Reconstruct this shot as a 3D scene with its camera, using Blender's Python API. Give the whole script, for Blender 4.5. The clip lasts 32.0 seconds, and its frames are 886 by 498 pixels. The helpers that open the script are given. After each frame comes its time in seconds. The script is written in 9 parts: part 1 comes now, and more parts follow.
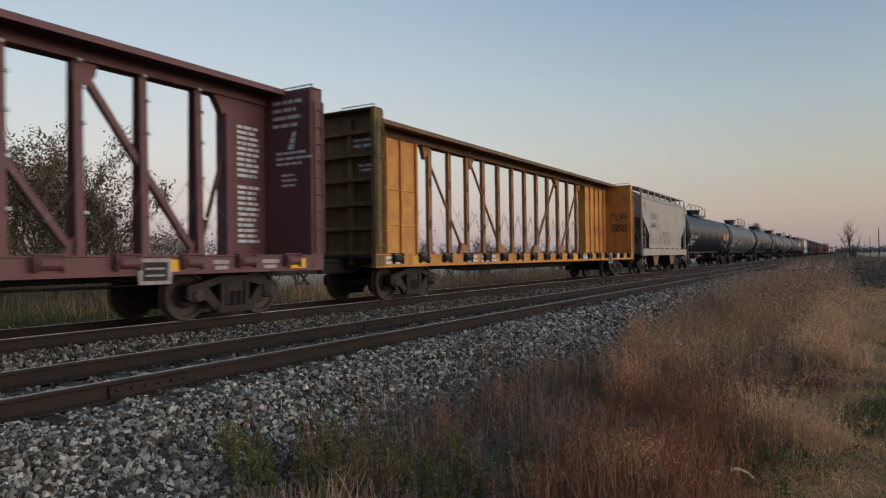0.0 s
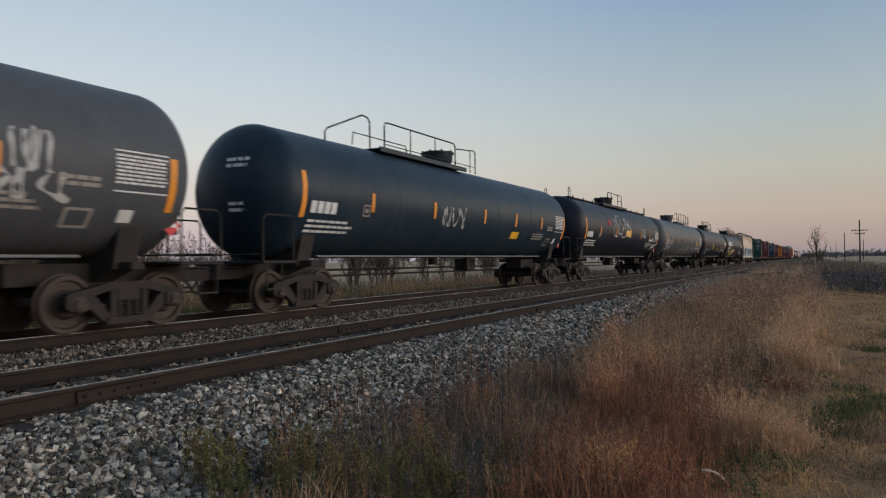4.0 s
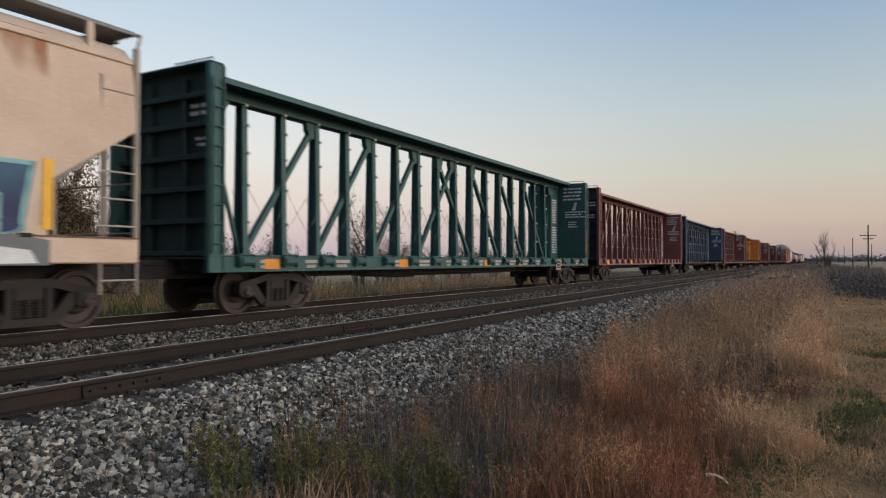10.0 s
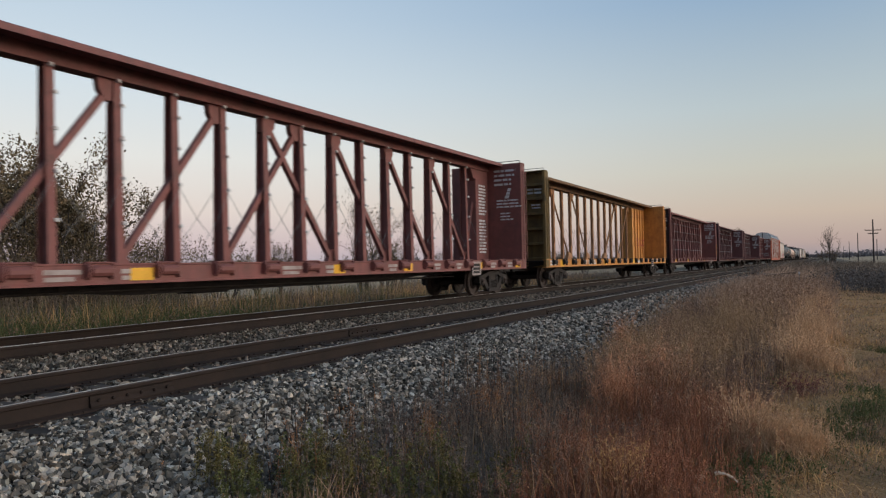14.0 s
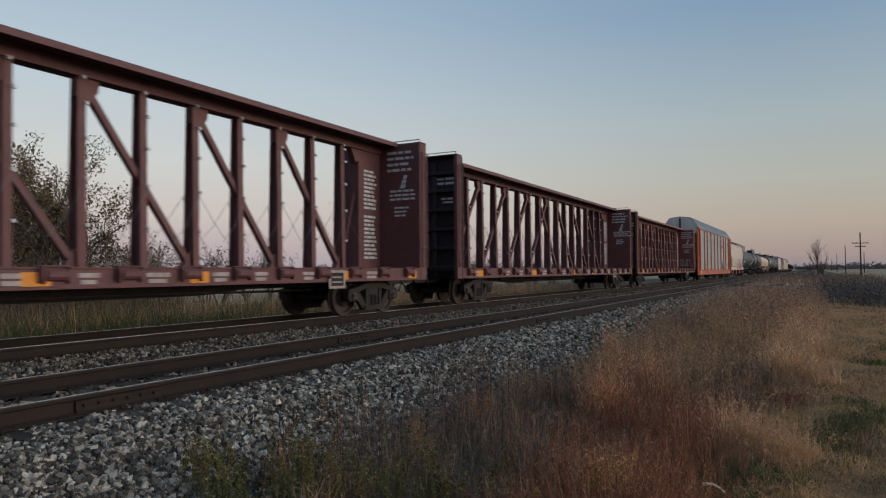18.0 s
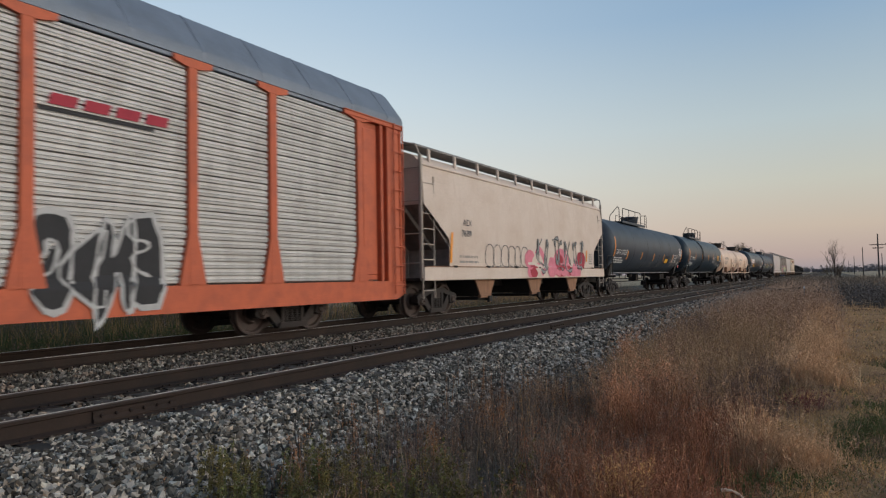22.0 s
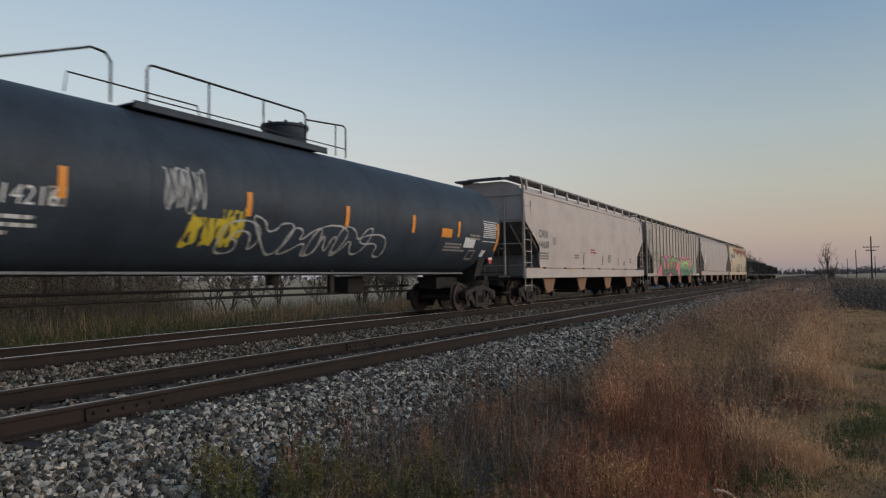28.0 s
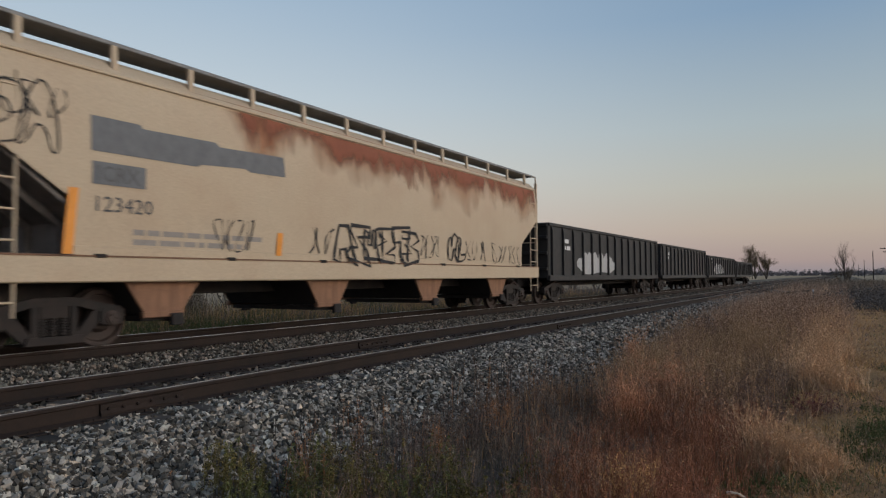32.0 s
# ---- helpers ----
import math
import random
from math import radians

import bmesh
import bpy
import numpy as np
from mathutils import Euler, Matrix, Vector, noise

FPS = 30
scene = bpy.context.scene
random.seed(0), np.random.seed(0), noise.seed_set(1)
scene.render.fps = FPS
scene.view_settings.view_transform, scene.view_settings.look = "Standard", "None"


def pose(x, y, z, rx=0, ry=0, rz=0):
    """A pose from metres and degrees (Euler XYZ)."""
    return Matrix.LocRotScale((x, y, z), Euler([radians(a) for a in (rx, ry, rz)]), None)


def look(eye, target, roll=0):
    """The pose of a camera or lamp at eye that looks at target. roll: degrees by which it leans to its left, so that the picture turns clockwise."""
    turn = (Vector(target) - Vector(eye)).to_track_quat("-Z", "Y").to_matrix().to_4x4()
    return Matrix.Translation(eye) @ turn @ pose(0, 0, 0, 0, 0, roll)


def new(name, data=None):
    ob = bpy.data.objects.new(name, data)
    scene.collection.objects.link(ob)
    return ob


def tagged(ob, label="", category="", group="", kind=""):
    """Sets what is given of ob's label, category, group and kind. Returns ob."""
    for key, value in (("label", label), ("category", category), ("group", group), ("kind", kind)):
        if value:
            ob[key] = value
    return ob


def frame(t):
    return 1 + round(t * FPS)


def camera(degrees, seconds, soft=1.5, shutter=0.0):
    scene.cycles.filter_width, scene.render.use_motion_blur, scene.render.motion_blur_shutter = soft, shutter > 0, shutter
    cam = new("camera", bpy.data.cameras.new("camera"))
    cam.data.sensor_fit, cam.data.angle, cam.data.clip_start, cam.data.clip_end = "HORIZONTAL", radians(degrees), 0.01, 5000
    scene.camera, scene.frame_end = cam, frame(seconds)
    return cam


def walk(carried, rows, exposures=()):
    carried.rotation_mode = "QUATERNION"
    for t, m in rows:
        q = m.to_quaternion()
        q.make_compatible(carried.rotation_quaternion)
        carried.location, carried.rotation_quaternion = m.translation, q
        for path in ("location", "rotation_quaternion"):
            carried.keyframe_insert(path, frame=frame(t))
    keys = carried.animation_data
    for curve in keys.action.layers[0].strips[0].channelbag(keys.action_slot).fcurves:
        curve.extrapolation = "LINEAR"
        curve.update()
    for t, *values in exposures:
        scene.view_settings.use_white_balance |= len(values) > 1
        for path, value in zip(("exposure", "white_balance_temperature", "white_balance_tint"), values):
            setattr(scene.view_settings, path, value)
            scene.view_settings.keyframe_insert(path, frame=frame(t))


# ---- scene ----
# The camera: hand-held on the spot beside the line, one lens.
EYE = Vector((0.0, 0.0, 1.12))
cam = camera(65.9, 32.0, soft=1.2, shutter=0.13)


def aim(t, yaw, pitch, roll):
    a, b = radians(yaw), radians(pitch)
    return t, look(EYE, EYE + Vector((-math.sin(a) * math.cos(b), math.cos(a) * math.cos(b), math.sin(b))), roll)


walk(cam, [aim(*row) for row in (
    (0, 30.63, 0.71, -0.80), (0.5, 30.42, 0.80, -0.71), (1, 30.14, 0.96, -0.71), (1.5, 29.92, 1.14, -0.66),
    (2, 29.68, 1.00, -0.60), (2.5, 29.32, 0.76, -0.68), (3, 28.73, 0.88, -0.65), (3.5, 28.47, 1.00, -0.76),
    (5.5, 29.07, 0.75, -0.22), (6, 29.45, 0.77, -0.48), (6.5, 29.50, 0.84, -0.68), (7, 29.67, 0.96, -0.72),
    (7.5, 29.73, 0.99, -0.68), (8, 29.94, 0.96, -0.64), (8.5, 29.91, 1.06, -0.40), (9, 29.59, 1.05, -0.44),
    (9.5, 29.31, 1.03, -0.13), (10, 29.05, 0.97, 0.07), (10.5, 28.88, 0.84, -0.02), (11, 28.80, 0.79, 0.13),
    (11.5, 28.75, 0.84, -0.05), (12, 29.04, 0.72, -0.09), (12.5, 29.19, 0.82, -0.27), (13, 29.58, 0.76, -0.57),
    (13.5, 29.74, 0.90, -0.94), (14, 29.36, 1.24, -1.06), (14.5, 29.48, 1.55, -0.92), (16.5, 28.57, 1.42, -0.32),
    (17, 28.70, 1.42, -0.67), (17.5, 28.64, 1.69, -0.53), (18, 28.58, 1.88, -0.39), (18.5, 29.01, 1.56, -0.84),
    (19, 29.49, 1.60, -1.05), (19.5, 29.28, 1.78, -1.42), (20, 29.25, 1.93, -1.22), (20.5, 29.34, 2.12, -1.07),
    (21, 29.41, 2.27, -1.03), (21.5, 29.50, 2.37, -0.92), (22, 29.64, 2.48, -1.08), (22.5, 29.64, 2.54, -0.86),
    (23, 29.39, 2.42, -0.73), (23.5, 29.14, 2.36, -0.60), (24, 29.06, 2.36, -0.65), (24.5, 29.00, 2.39, -0.80),
    (26.5, 29.16, 2.53, -0.67), (27, 28.92, 2.54, -0.55), (27.5, 29.13, 2.43, -0.48), (28, 29.23, 2.42, -0.69),
    (28.5, 29.38, 2.41, -0.60), (29, 29.35, 2.17, -0.39), (29.5, 29.51, 2.15, -0.51), (30, 29.76, 2.12, -0.68),
    (30.5, 30.00, 2.18, -0.68), (31, 30.26, 2.37, -0.63), (31.5, 30.24, 2.39, -0.50), (32, 30.27, 2.34, -0.32))], [(0.0, 0.0, 6350, 8), (3.5, 0.03, 6380, 8), (6.5, 0.0, 6450, 9), (8.0, 0.02, 6500, 9), (9.0, 0.26, 6500, 9), (13.0, 0.26, 6430, 9), (14.5, 0.16, 6400, 8), (17.0, -0.04, 6300, 7),
                                         (18.5, -0.13, 6280, 7), (20.0, -0.09, 6350, 7), (21.0, 0.07, 6250, 6), (22.0, 0.20, 6350, 7), (23.0, -0.10, 6200, 6), (24.0, -0.12, 6180, 6), (28.0, -0.06, 6330, 7), (32.0, -0.08, 6300, 8)])

# ---- sky: clear dusk, the sun just set on the +x side ----
world = bpy.data.worlds.new("dusk_sky")
world.use_nodes = True
scene.world = world
wt = world.node_tree
wn, wl = wt.nodes, wt.links
GLOW = Vector((0.93, 0.30, 0.10)).normalized()


def ramp_node(tree, stops):
    r = tree.nodes.new("ShaderNodeValToRGB")
    e = r.color_ramp.elements
    while len(e) < len(stops):
        e.new(0.5)
    for el, (p, c) in zip(e, stops):
        el.position, el.color = p, (*c, 1) if len(c) == 3 else c
    return r


def build_sky():
    tc = wn.new("ShaderNodeTexCoord")
    sep = wn.new("ShaderNodeSeparateXYZ")
    wl.new(tc.outputs["Generated"], sep.inputs[0])
    left = ramp_node(wt, [(0.0, (0.42, 0.37, 0.42)), (0.03, (0.56, 0.45, 0.46)), (0.08, (0.68, 0.59, 0.54)), (0.15, (0.69, 0.68, 0.65)),
                          (0.25, (0.57, 0.64, 0.69)), (0.42, (0.36, 0.48, 0.62)), (1.0, (0.13, 0.22, 0.37))])
    right = ramp_node(wt, [(0.0, (0.30, 0.26, 0.28)), (0.02, (0.425, 0.32, 0.29)), (0.06, (0.515, 0.415, 0.335)), (0.12, (0.50, 0.485, 0.42)),
                           (0.20, (0.42, 0.48, 0.50)), (0.34, (0.245, 0.355, 0.49)), (1.0, (0.10, 0.18, 0.33))])
    west = ramp_node(wt, [(0.0, (1.6, 1.05, 0.75)), (0.03, (2.5, 1.7, 1.15)), (0.10, (3.2, 2.5, 1.9)), (0.25, (2.4, 2.3, 2.1)),
                          (0.45, (0.8, 0.92, 1.05)), (0.70, (0.30, 0.42, 0.57)), (1.0, (0.11, 0.19, 0.33))])

    def blend(a, b, lo, hi, axis):
        dot = wn.new("ShaderNodeVectorMath")
        dot.operation = "DOT_PRODUCT"
        dot.inputs[1].default_value = axis
        wl.new(tc.outputs["Generated"], dot.inputs[0])
        mr = wn.new("ShaderNodeMapRange")
        mr.interpolation_type = "SMOOTHSTEP"
        mr.inputs["From Min"].default_value, mr.inputs["From Max"].default_value = lo, hi
        wl.new(dot.outputs["Value"], mr.inputs["Value"])
        mix = wn.new("ShaderNodeMix")
        mix.data_type = "RGBA"
        wl.new(mr.outputs[0], mix.inputs["Factor"])
        wl.new(a, mix.inputs["A"])
        wl.new(b, mix.inputs["B"])
        return mix.outputs["Result"]

    back = ramp_node(wt, [(0.0, (0.20, 0.18, 0.21)), (0.06, (0.34, 0.31, 0.33)), (0.2, (0.30, 0.35, 0.41)), (0.4, (0.20, 0.28, 0.40)), (1.0, (0.10, 0.18, 0.33))])
    for r in (left, right, west, back):
        wl.new(sep.outputs["Z"], r.inputs[0])
    sky = blend(left.outputs[0], right.outputs[0], -0.85, 0.05, (1, 0, 0))
    sky = blend(sky, back.outputs[0], -0.15, 0.85, (0, -1, 0))
    sky = blend(sky, west.outputs[0], 0.50, 1.0, GLOW)
    bg = wn["Background"]
    bg.inputs["Strength"].default_value = 1.0
    wl.new(sky, bg.inputs["Color"])


build_sky()
glow_lamp = bpy.data.lights.new("afterglow", "SUN")
glow_lamp.energy, glow_lamp.angle, glow_lamp.color = 1.12, radians(45), (1.0, 0.90, 0.80)
glow = new("afterglow", glow_lamp)
glow.matrix_world = look((0, 0, 50), (-0.93 * 40, -0.22 * 40, 50 - 7))

# ---- materials ----
MATS = {}


def mat(name, base, rough=0.75, metal=0.0, dark=0.55, scale=3.0, fine=40.0, bump=0.15, tint=None, streak=0.0, spec=0.35, island=0.0, bump_dist=0.004, rnd=0.0):
    """A painted, rusty or natural surface: base colour broken by broad stains (towards tint), vertical streaks, fine grain and relief."""
    if name in MATS:
        return MATS[name]
    m = bpy.data.materials.new(name)
    m.use_nodes = True
    t = m.node_tree
    n, l = t.nodes, t.links
    b = n["Principled BSDF"]
    tint = tint or tuple(c * dark for c in base)
    tc = n.new("ShaderNodeTexCoord")
    broad = n.new("ShaderNodeTexNoise")
    broad.inputs["Scale"].default_value, broad.inputs["Detail"].default_value, broad.inputs["Roughness"].default_value = scale, 5, 0.62
    l.new(tc.outputs["Object"], broad.inputs["Vector"])
    r1 = ramp_node(t, [(0.38, (0, 0, 0)), (0.72, (1, 1, 1))])
    l.new(broad.outputs["Fac"], r1.inputs[0])
    fac = r1.outputs[0]
    if streak:
        mp = n.new("ShaderNodeMapping")
        mp.inputs["Scale"].default_value = (2.5, 2.5, 0.22)
        l.new(tc.outputs["Object"], mp.inputs["Vector"])
        sn = n.new("ShaderNodeTexNoise")
        sn.inputs["Scale"].default_value, sn.inputs["Detail"].default_value = 2.2, 6
        l.new(mp.outputs[0], sn.inputs["Vector"])
        r2 = ramp_node(t, [(0.48, (0, 0, 0)), (0.75, (streak, streak, streak))])
        l.new(sn.outputs["Fac"], r2.inputs[0])
        mx = n.new("ShaderNodeMath")
        mx.operation = "MAXIMUM"
        l.new(fac, mx.inputs[0])
        l.new(r2.outputs[0], mx.inputs[1])
        fac = mx.outputs[0]
    half = n.new("ShaderNodeMath")
    half.operation, half.inputs[1].default_value = "MULTIPLY", 0.75
    l.new(fac, half.inputs[0])
    mix = n.new("ShaderNodeMix")
    mix.data_type = "RGBA"
    mix.inputs["A"].default_value, mix.inputs["B"].default_value = (*base, 1), (*tint, 1)
    l.new(half.outputs[0], mix.inputs["Factor"])
    grain = n.new("ShaderNodeTexNoise")
    grain.inputs["Scale"].default_value, grain.inputs["Detail"].default_value = fine, 3
    l.new(tc.outputs["Object"], grain.inputs["Vector"])
    hsv = n.new("ShaderNodeHueSaturation")
    mr = n.new("ShaderNodeMapRange")
    mr.inputs["To Min"].default_value, mr.inputs["To Max"].default_value = 0.78, 1.2
    l.new(grain.outputs["Fac"], mr.inputs["Value"])
    val = mr.outputs[0]
    if island or rnd:
        src = n.new("ShaderNodeNewGeometry").outputs["Random Per Island"] if island else n.new("ShaderNodeObjectInfo").outputs["Random"]
        k = island or rnd
        mi = n.new("ShaderNodeMapRange")
        mi.inputs["To Min"].default_value, mi.inputs["To Max"].default_value = 1 - k, 1 + k
        l.new(src, mi.inputs["Value"])
        mul = n.new("ShaderNodeMath")
        mul.operation = "MULTIPLY"
        l.new(val, mul.inputs[0])
        l.new(mi.outputs[0], mul.inputs[1])
        val = mul.outputs[0]
    l.new(val, hsv.inputs["Value"])
    l.new(mix.outputs["Result"], hsv.inputs["Color"])
    l.new(hsv.outputs["Color"], b.inputs["Base Color"])
    b.inputs["Roughness"].default_value, b.inputs["Metallic"].default_value = rough, metal
    b.inputs["Specular IOR Level"].default_value = spec
    if bump:
        bp = n.new("ShaderNodeBump")
        bp.inputs["Strength"].default_value, bp.inputs["Distance"].default_value = bump, bump_dist
        l.new(grain.outputs["Fac"], bp.inputs["Height"])
        l.new(bp.outputs[0], b.inputs["Normal"])
    MATS[name] = m
    return m


STEEL = mat("dusty_bogie_steel", (0.017, 0.015, 0.015), 0.8, tint=(0.038, 0.026, 0.022), scale=4)
UNDER = mat("underframe_grime", (0.022, 0.020, 0.020), 0.9, tint=(0.045, 0.036, 0.030))
WHEEL = mat("wheel_steel", (0.032, 0.024, 0.022), 0.65, tint=(0.062, 0.036, 0.029), scale=5)
RAILSIDE = mat("rail_rust", (0.022, 0.016, 0.014), 0.85, tint=(0.036, 0.023, 0.018), scale=2, spec=0.2)
RAILTOP = mat("rail_polished", (0.85, 0.83, 0.80), 0.45, 1.0, tint=(0.45, 0.42, 0.40), bump=0.0)
RAILBAND = mat("rail_band_worn", (0.48, 0.45, 0.42), 0.42, 1.0, tint=(0.20, 0.175, 0.16), bump=0.0)
RAILDULL = mat("rail_head_dulled", (0.050, 0.040, 0.035), 0.7, 0.0, tint=(0.032, 0.024, 0.020), scale=1.5, bump=0.0, spec=0.2)
TIE = mat("tie_timber", (0.046, 0.037, 0.031), 0.95, tint=(0.082, 0.068, 0.057), scale=6, rnd=0.35)
BALLAST = mat("ballast_fines", (0.050, 0.045, 0.040), 1.0, tint=(0.10, 0.09, 0.08), scale=9, fine=55, bump=1.0, bump_dist=0.03, spec=0.05)


def stone_mat(name, grey, warm, cool, low, high):
    """Crushed rock: every stone its own grey, a few pale, most middling, with a warm or a cool cast."""
    m = mat(name, grey, 0.92, dark=0.6, scale=16, fine=70, bump=0.35, spec=0.2)
    n, l = m.node_tree.nodes, m.node_tree.links
    src = n.new("ShaderNodeNewGeometry").outputs["Random Per Island"]

    def calc(op, a, b):
        k = n.new("ShaderNodeMath")
        k.operation = op
        for i, v in enumerate((a, b)):
            if isinstance(v, float):
                k.inputs[i].default_value = v
            else:
                l.new(v, k.inputs[i])
        return k.outputs[0]

    value = calc("ADD", calc("MULTIPLY", calc("POWER", src, 2.2), high - low), low)
    cast = ramp_node(m.node_tree, [(0.0, warm), (0.35, (1, 1, 1)), (0.65, (1, 1, 1)), (1.0, cool)])
    l.new(calc("FRACT", calc("MULTIPLY", src, 17.3), 0.0), cast.inputs[0])
    tone = n.new("ShaderNodeMix")
    tone.data_type, tone.blend_type = "RGBA", "MULTIPLY"
    tone.inputs["Factor"].default_value = 1.0
    l.new(n["Hue/Saturation/Value"].outputs["Color"], tone.inputs["A"])
    l.new(cast.outputs[0], tone.inputs["B"])
    last = n.new("ShaderNodeVectorMath")
    last.operation = "SCALE"
    l.new(tone.outputs["Result"], last.inputs[0])
    l.new(value, last.inputs["Scale"])
    l.new(last.outputs[0], n["Principled BSDF"].inputs["Base Color"])
    return m


STONE = stone_mat("ballast_stone", (0.352, 0.316, 0.270), (1.10, 0.97, 0.86), (0.92, 1.0, 1.02), 0.16, 1.75)
STONE_DIRTY = stone_mat("ballast_stone_dirty", (0.23, 0.198, 0.165), (1.15, 0.95, 0.82), (0.9, 1.0, 1.0), 0.22, 1.75)
# red and maroon greyed a little: haze is put into the colour
RED = mat("hazed_oxide_red_paint", (0.215, 0.074, 0.066), 0.62, tint=(0.105, 0.052, 0.046), streak=0.8)
MAROON = mat("hazed_maroon_paint", (0.145, 0.056, 0.057), 0.62, tint=(0.085, 0.045, 0.044), streak=0.8)
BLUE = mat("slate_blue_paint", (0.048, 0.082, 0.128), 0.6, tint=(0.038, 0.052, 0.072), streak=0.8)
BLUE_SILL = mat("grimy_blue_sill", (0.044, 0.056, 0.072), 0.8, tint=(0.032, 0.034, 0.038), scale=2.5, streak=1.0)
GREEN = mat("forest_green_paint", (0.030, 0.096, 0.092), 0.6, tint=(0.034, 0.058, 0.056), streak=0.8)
YELLOW = mat("mustard_paint", (0.60, 0.268, 0.058), 0.65, tint=(0.27, 0.095, 0.033), streak=1.0, scale=2.2)
TANKBLACK = mat("tank_black_paint", (0.011, 0.013, 0.022), 0.42, tint=(0.022, 0.024, 0.033), scale=1.2, fine=25, bump=0.05, spec=0.16, streak=0.6)
TANKNAVY = mat("tank_blue_black_paint", (0.040, 0.052, 0.070), 0.5, tint=(0.018, 0.022, 0.030), scale=1.0, fine=25, bump=0.05, spec=0.16, streak=0.7)
TANKGREY = mat("tank_charcoal_paint", (0.080, 0.084, 0.094), 0.46, tint=(0.054, 0.057, 0.065), scale=1.0, fine=25, bump=0.05, spec=0.16, streak=0.7)
TANKTEAL = mat("tank_dark_teal_paint", (0.014, 0.026, 0.040), 0.40, tint=(0.030, 0.041, 0.053), scale=1.2, fine=25, bump=0.05, spec=0.16, streak=0.6)
TANKWHITE = mat("tank_cream_paint", (0.66, 0.49, 0.385), 0.55, tint=(0.46, 0.30, 0.20), scale=0.8, fine=25, bump=0.05, streak=0.6)
HOPWHITE = mat("hopper_offwhite_paint", (0.415, 0.360, 0.338), 0.7, tint=(0.31, 0.255, 0.235), scale=0.9, fine=30, bump=0.05, streak=0.55)
HOPPINK = mat("hopper_faded_pink_paint", (0.56, 0.475, 0.415), 0.7, tint=(0.46, 0.36, 0.29), scale=0.9, fine=30, bump=0.05, streak=0.7)
HOPTAN = mat("hopper_faded_cream_paint", (0.60, 0.47, 0.375), 0.7, tint=(0.46, 0.32, 0.235), scale=0.9, fine=30, bump=0.05, streak=0.7)
HOPPALE = mat("hopper_clean_offwhite_paint", (0.475, 0.412, 0.385), 0.7, tint=(0.36, 0.30, 0.275), scale=0.9, fine=30, bump=0.05, streak=0.45)
HOPGREY = mat("hopper_light_grey_paint", (0.375, 0.325, 0.28), 0.7, tint=(0.29, 0.245, 0.21), scale=0.9, fine=30, bump=0.05, streak=0.5)
HOPCREAM = mat("hopper_cream_paint", (0.493, 0.399, 0.289), 0.7, tint=(0.44, 0.33, 0.23), scale=0.8, fine=30, bump=0.05, streak=0.4)
BAYRUST = mat("bay_rust_paint", (0.26, 0.14, 0.085), 0.85, tint=(0.085, 0.048, 0.034), scale=2.0, streak=0.9)
# streaky grime over a grey darkened for the shade under the hopper ends
SHADOWGREY = mat("slope_sheet_grime_shade", (0.25, 0.225, 0.21), 0.85, tint=(0.13, 0.115, 0.105), streak=0.7)
GALV = mat("galvanised_grating", (0.20, 0.205, 0.21), 0.6, 0.4, tint=(0.13, 0.12, 0.115))
ORANGE = mat("rack_orange_paint", (0.45, 0.098, 0.040), 0.6, tint=(0.27, 0.062, 0.034), streak=0.6)
PANEL = mat("rack_galvanised_panel", (0.46, 0.46, 0.455), 0.55, 0.25, tint=(0.27, 0.26, 0.25), scale=1.6, streak=1.0)
RACKGABLE = mat("rack_end_sheet", (0.66, 0.65, 0.62), 0.6, 0.0, tint=(0.42, 0.38, 0.34), scale=1.5)
RACKROOF = mat("rack_roof_steel", (0.17, 0.20, 0.245), 0.55, 0.2, tint=(0.12, 0.14, 0.17), scale=1.5)
GONBLACK = mat("gondola_black_paint", (0.020, 0.021, 0.023), 0.7, tint=(0.045, 0.040, 0.038), streak=0.8)
W_PAINT = mat("white_lettering", (0.66, 0.66, 0.66), 0.7, dark=0.75, scale=6)
SILL_WHITE = mat("worn_white_stencil", (0.42, 0.37, 0.35), 0.75, tint=(0.20, 0.13, 0.12), scale=5)
D_PAINT = mat("grey_lettering", (0.12, 0.12, 0.125), 0.8, dark=0.8, scale=6)
FADED = mat("faded_lettering", (0.30, 0.27, 0.25), 0.8, dark=0.8, scale=6)
Y_TAPE = mat("yellow_reflector", (0.80, 0.42, 0.03), 0.5, dark=0.8)
O_TAPE = mat("orange_reflector", (0.72, 0.27, 0.03), 0.5, dark=0.8)
PLACARD = mat("red_placard", (0.60, 0.05, 0.06), 0.5, dark=0.8)


def paint(name, c):
    return mat(name, c, 0.75, dark=0.7, scale=5, fine=20, bump=0)


SP_WHITE, SP_BLACK, SP_PINK = paint("spray_white", (0.42, 0.42, 0.42)), paint("spray_black", (0.025, 0.025, 0.028)), paint("spray_pink", (0.60, 0.19, 0.25))
SP_GREEN, SP_LIME, SP_RED = paint("spray_green", (0.05, 0.17, 0.09)), paint("spray_lime", (0.22, 0.33, 0.13)), paint("spray_red", (0.33, 0.03, 0.05))
SP_GREY_DARK = paint("spray_smudged_grey", (0.09, 0.065, 0.05))
SP_NAVY, SP_TEAL, SP_YELLOW = paint("spray_navy", (0.03, 0.05, 0.11)), paint("spray_teal", (0.12, 0.27, 0.31)), paint("spray_yellow", (0.55, 0.43, 0.04))
SP_GREY, SP_MAUVE = paint("spray_grey", (0.16, 0.165, 0.175)), paint("spray_mauve", (0.40, 0.10, 0.40))


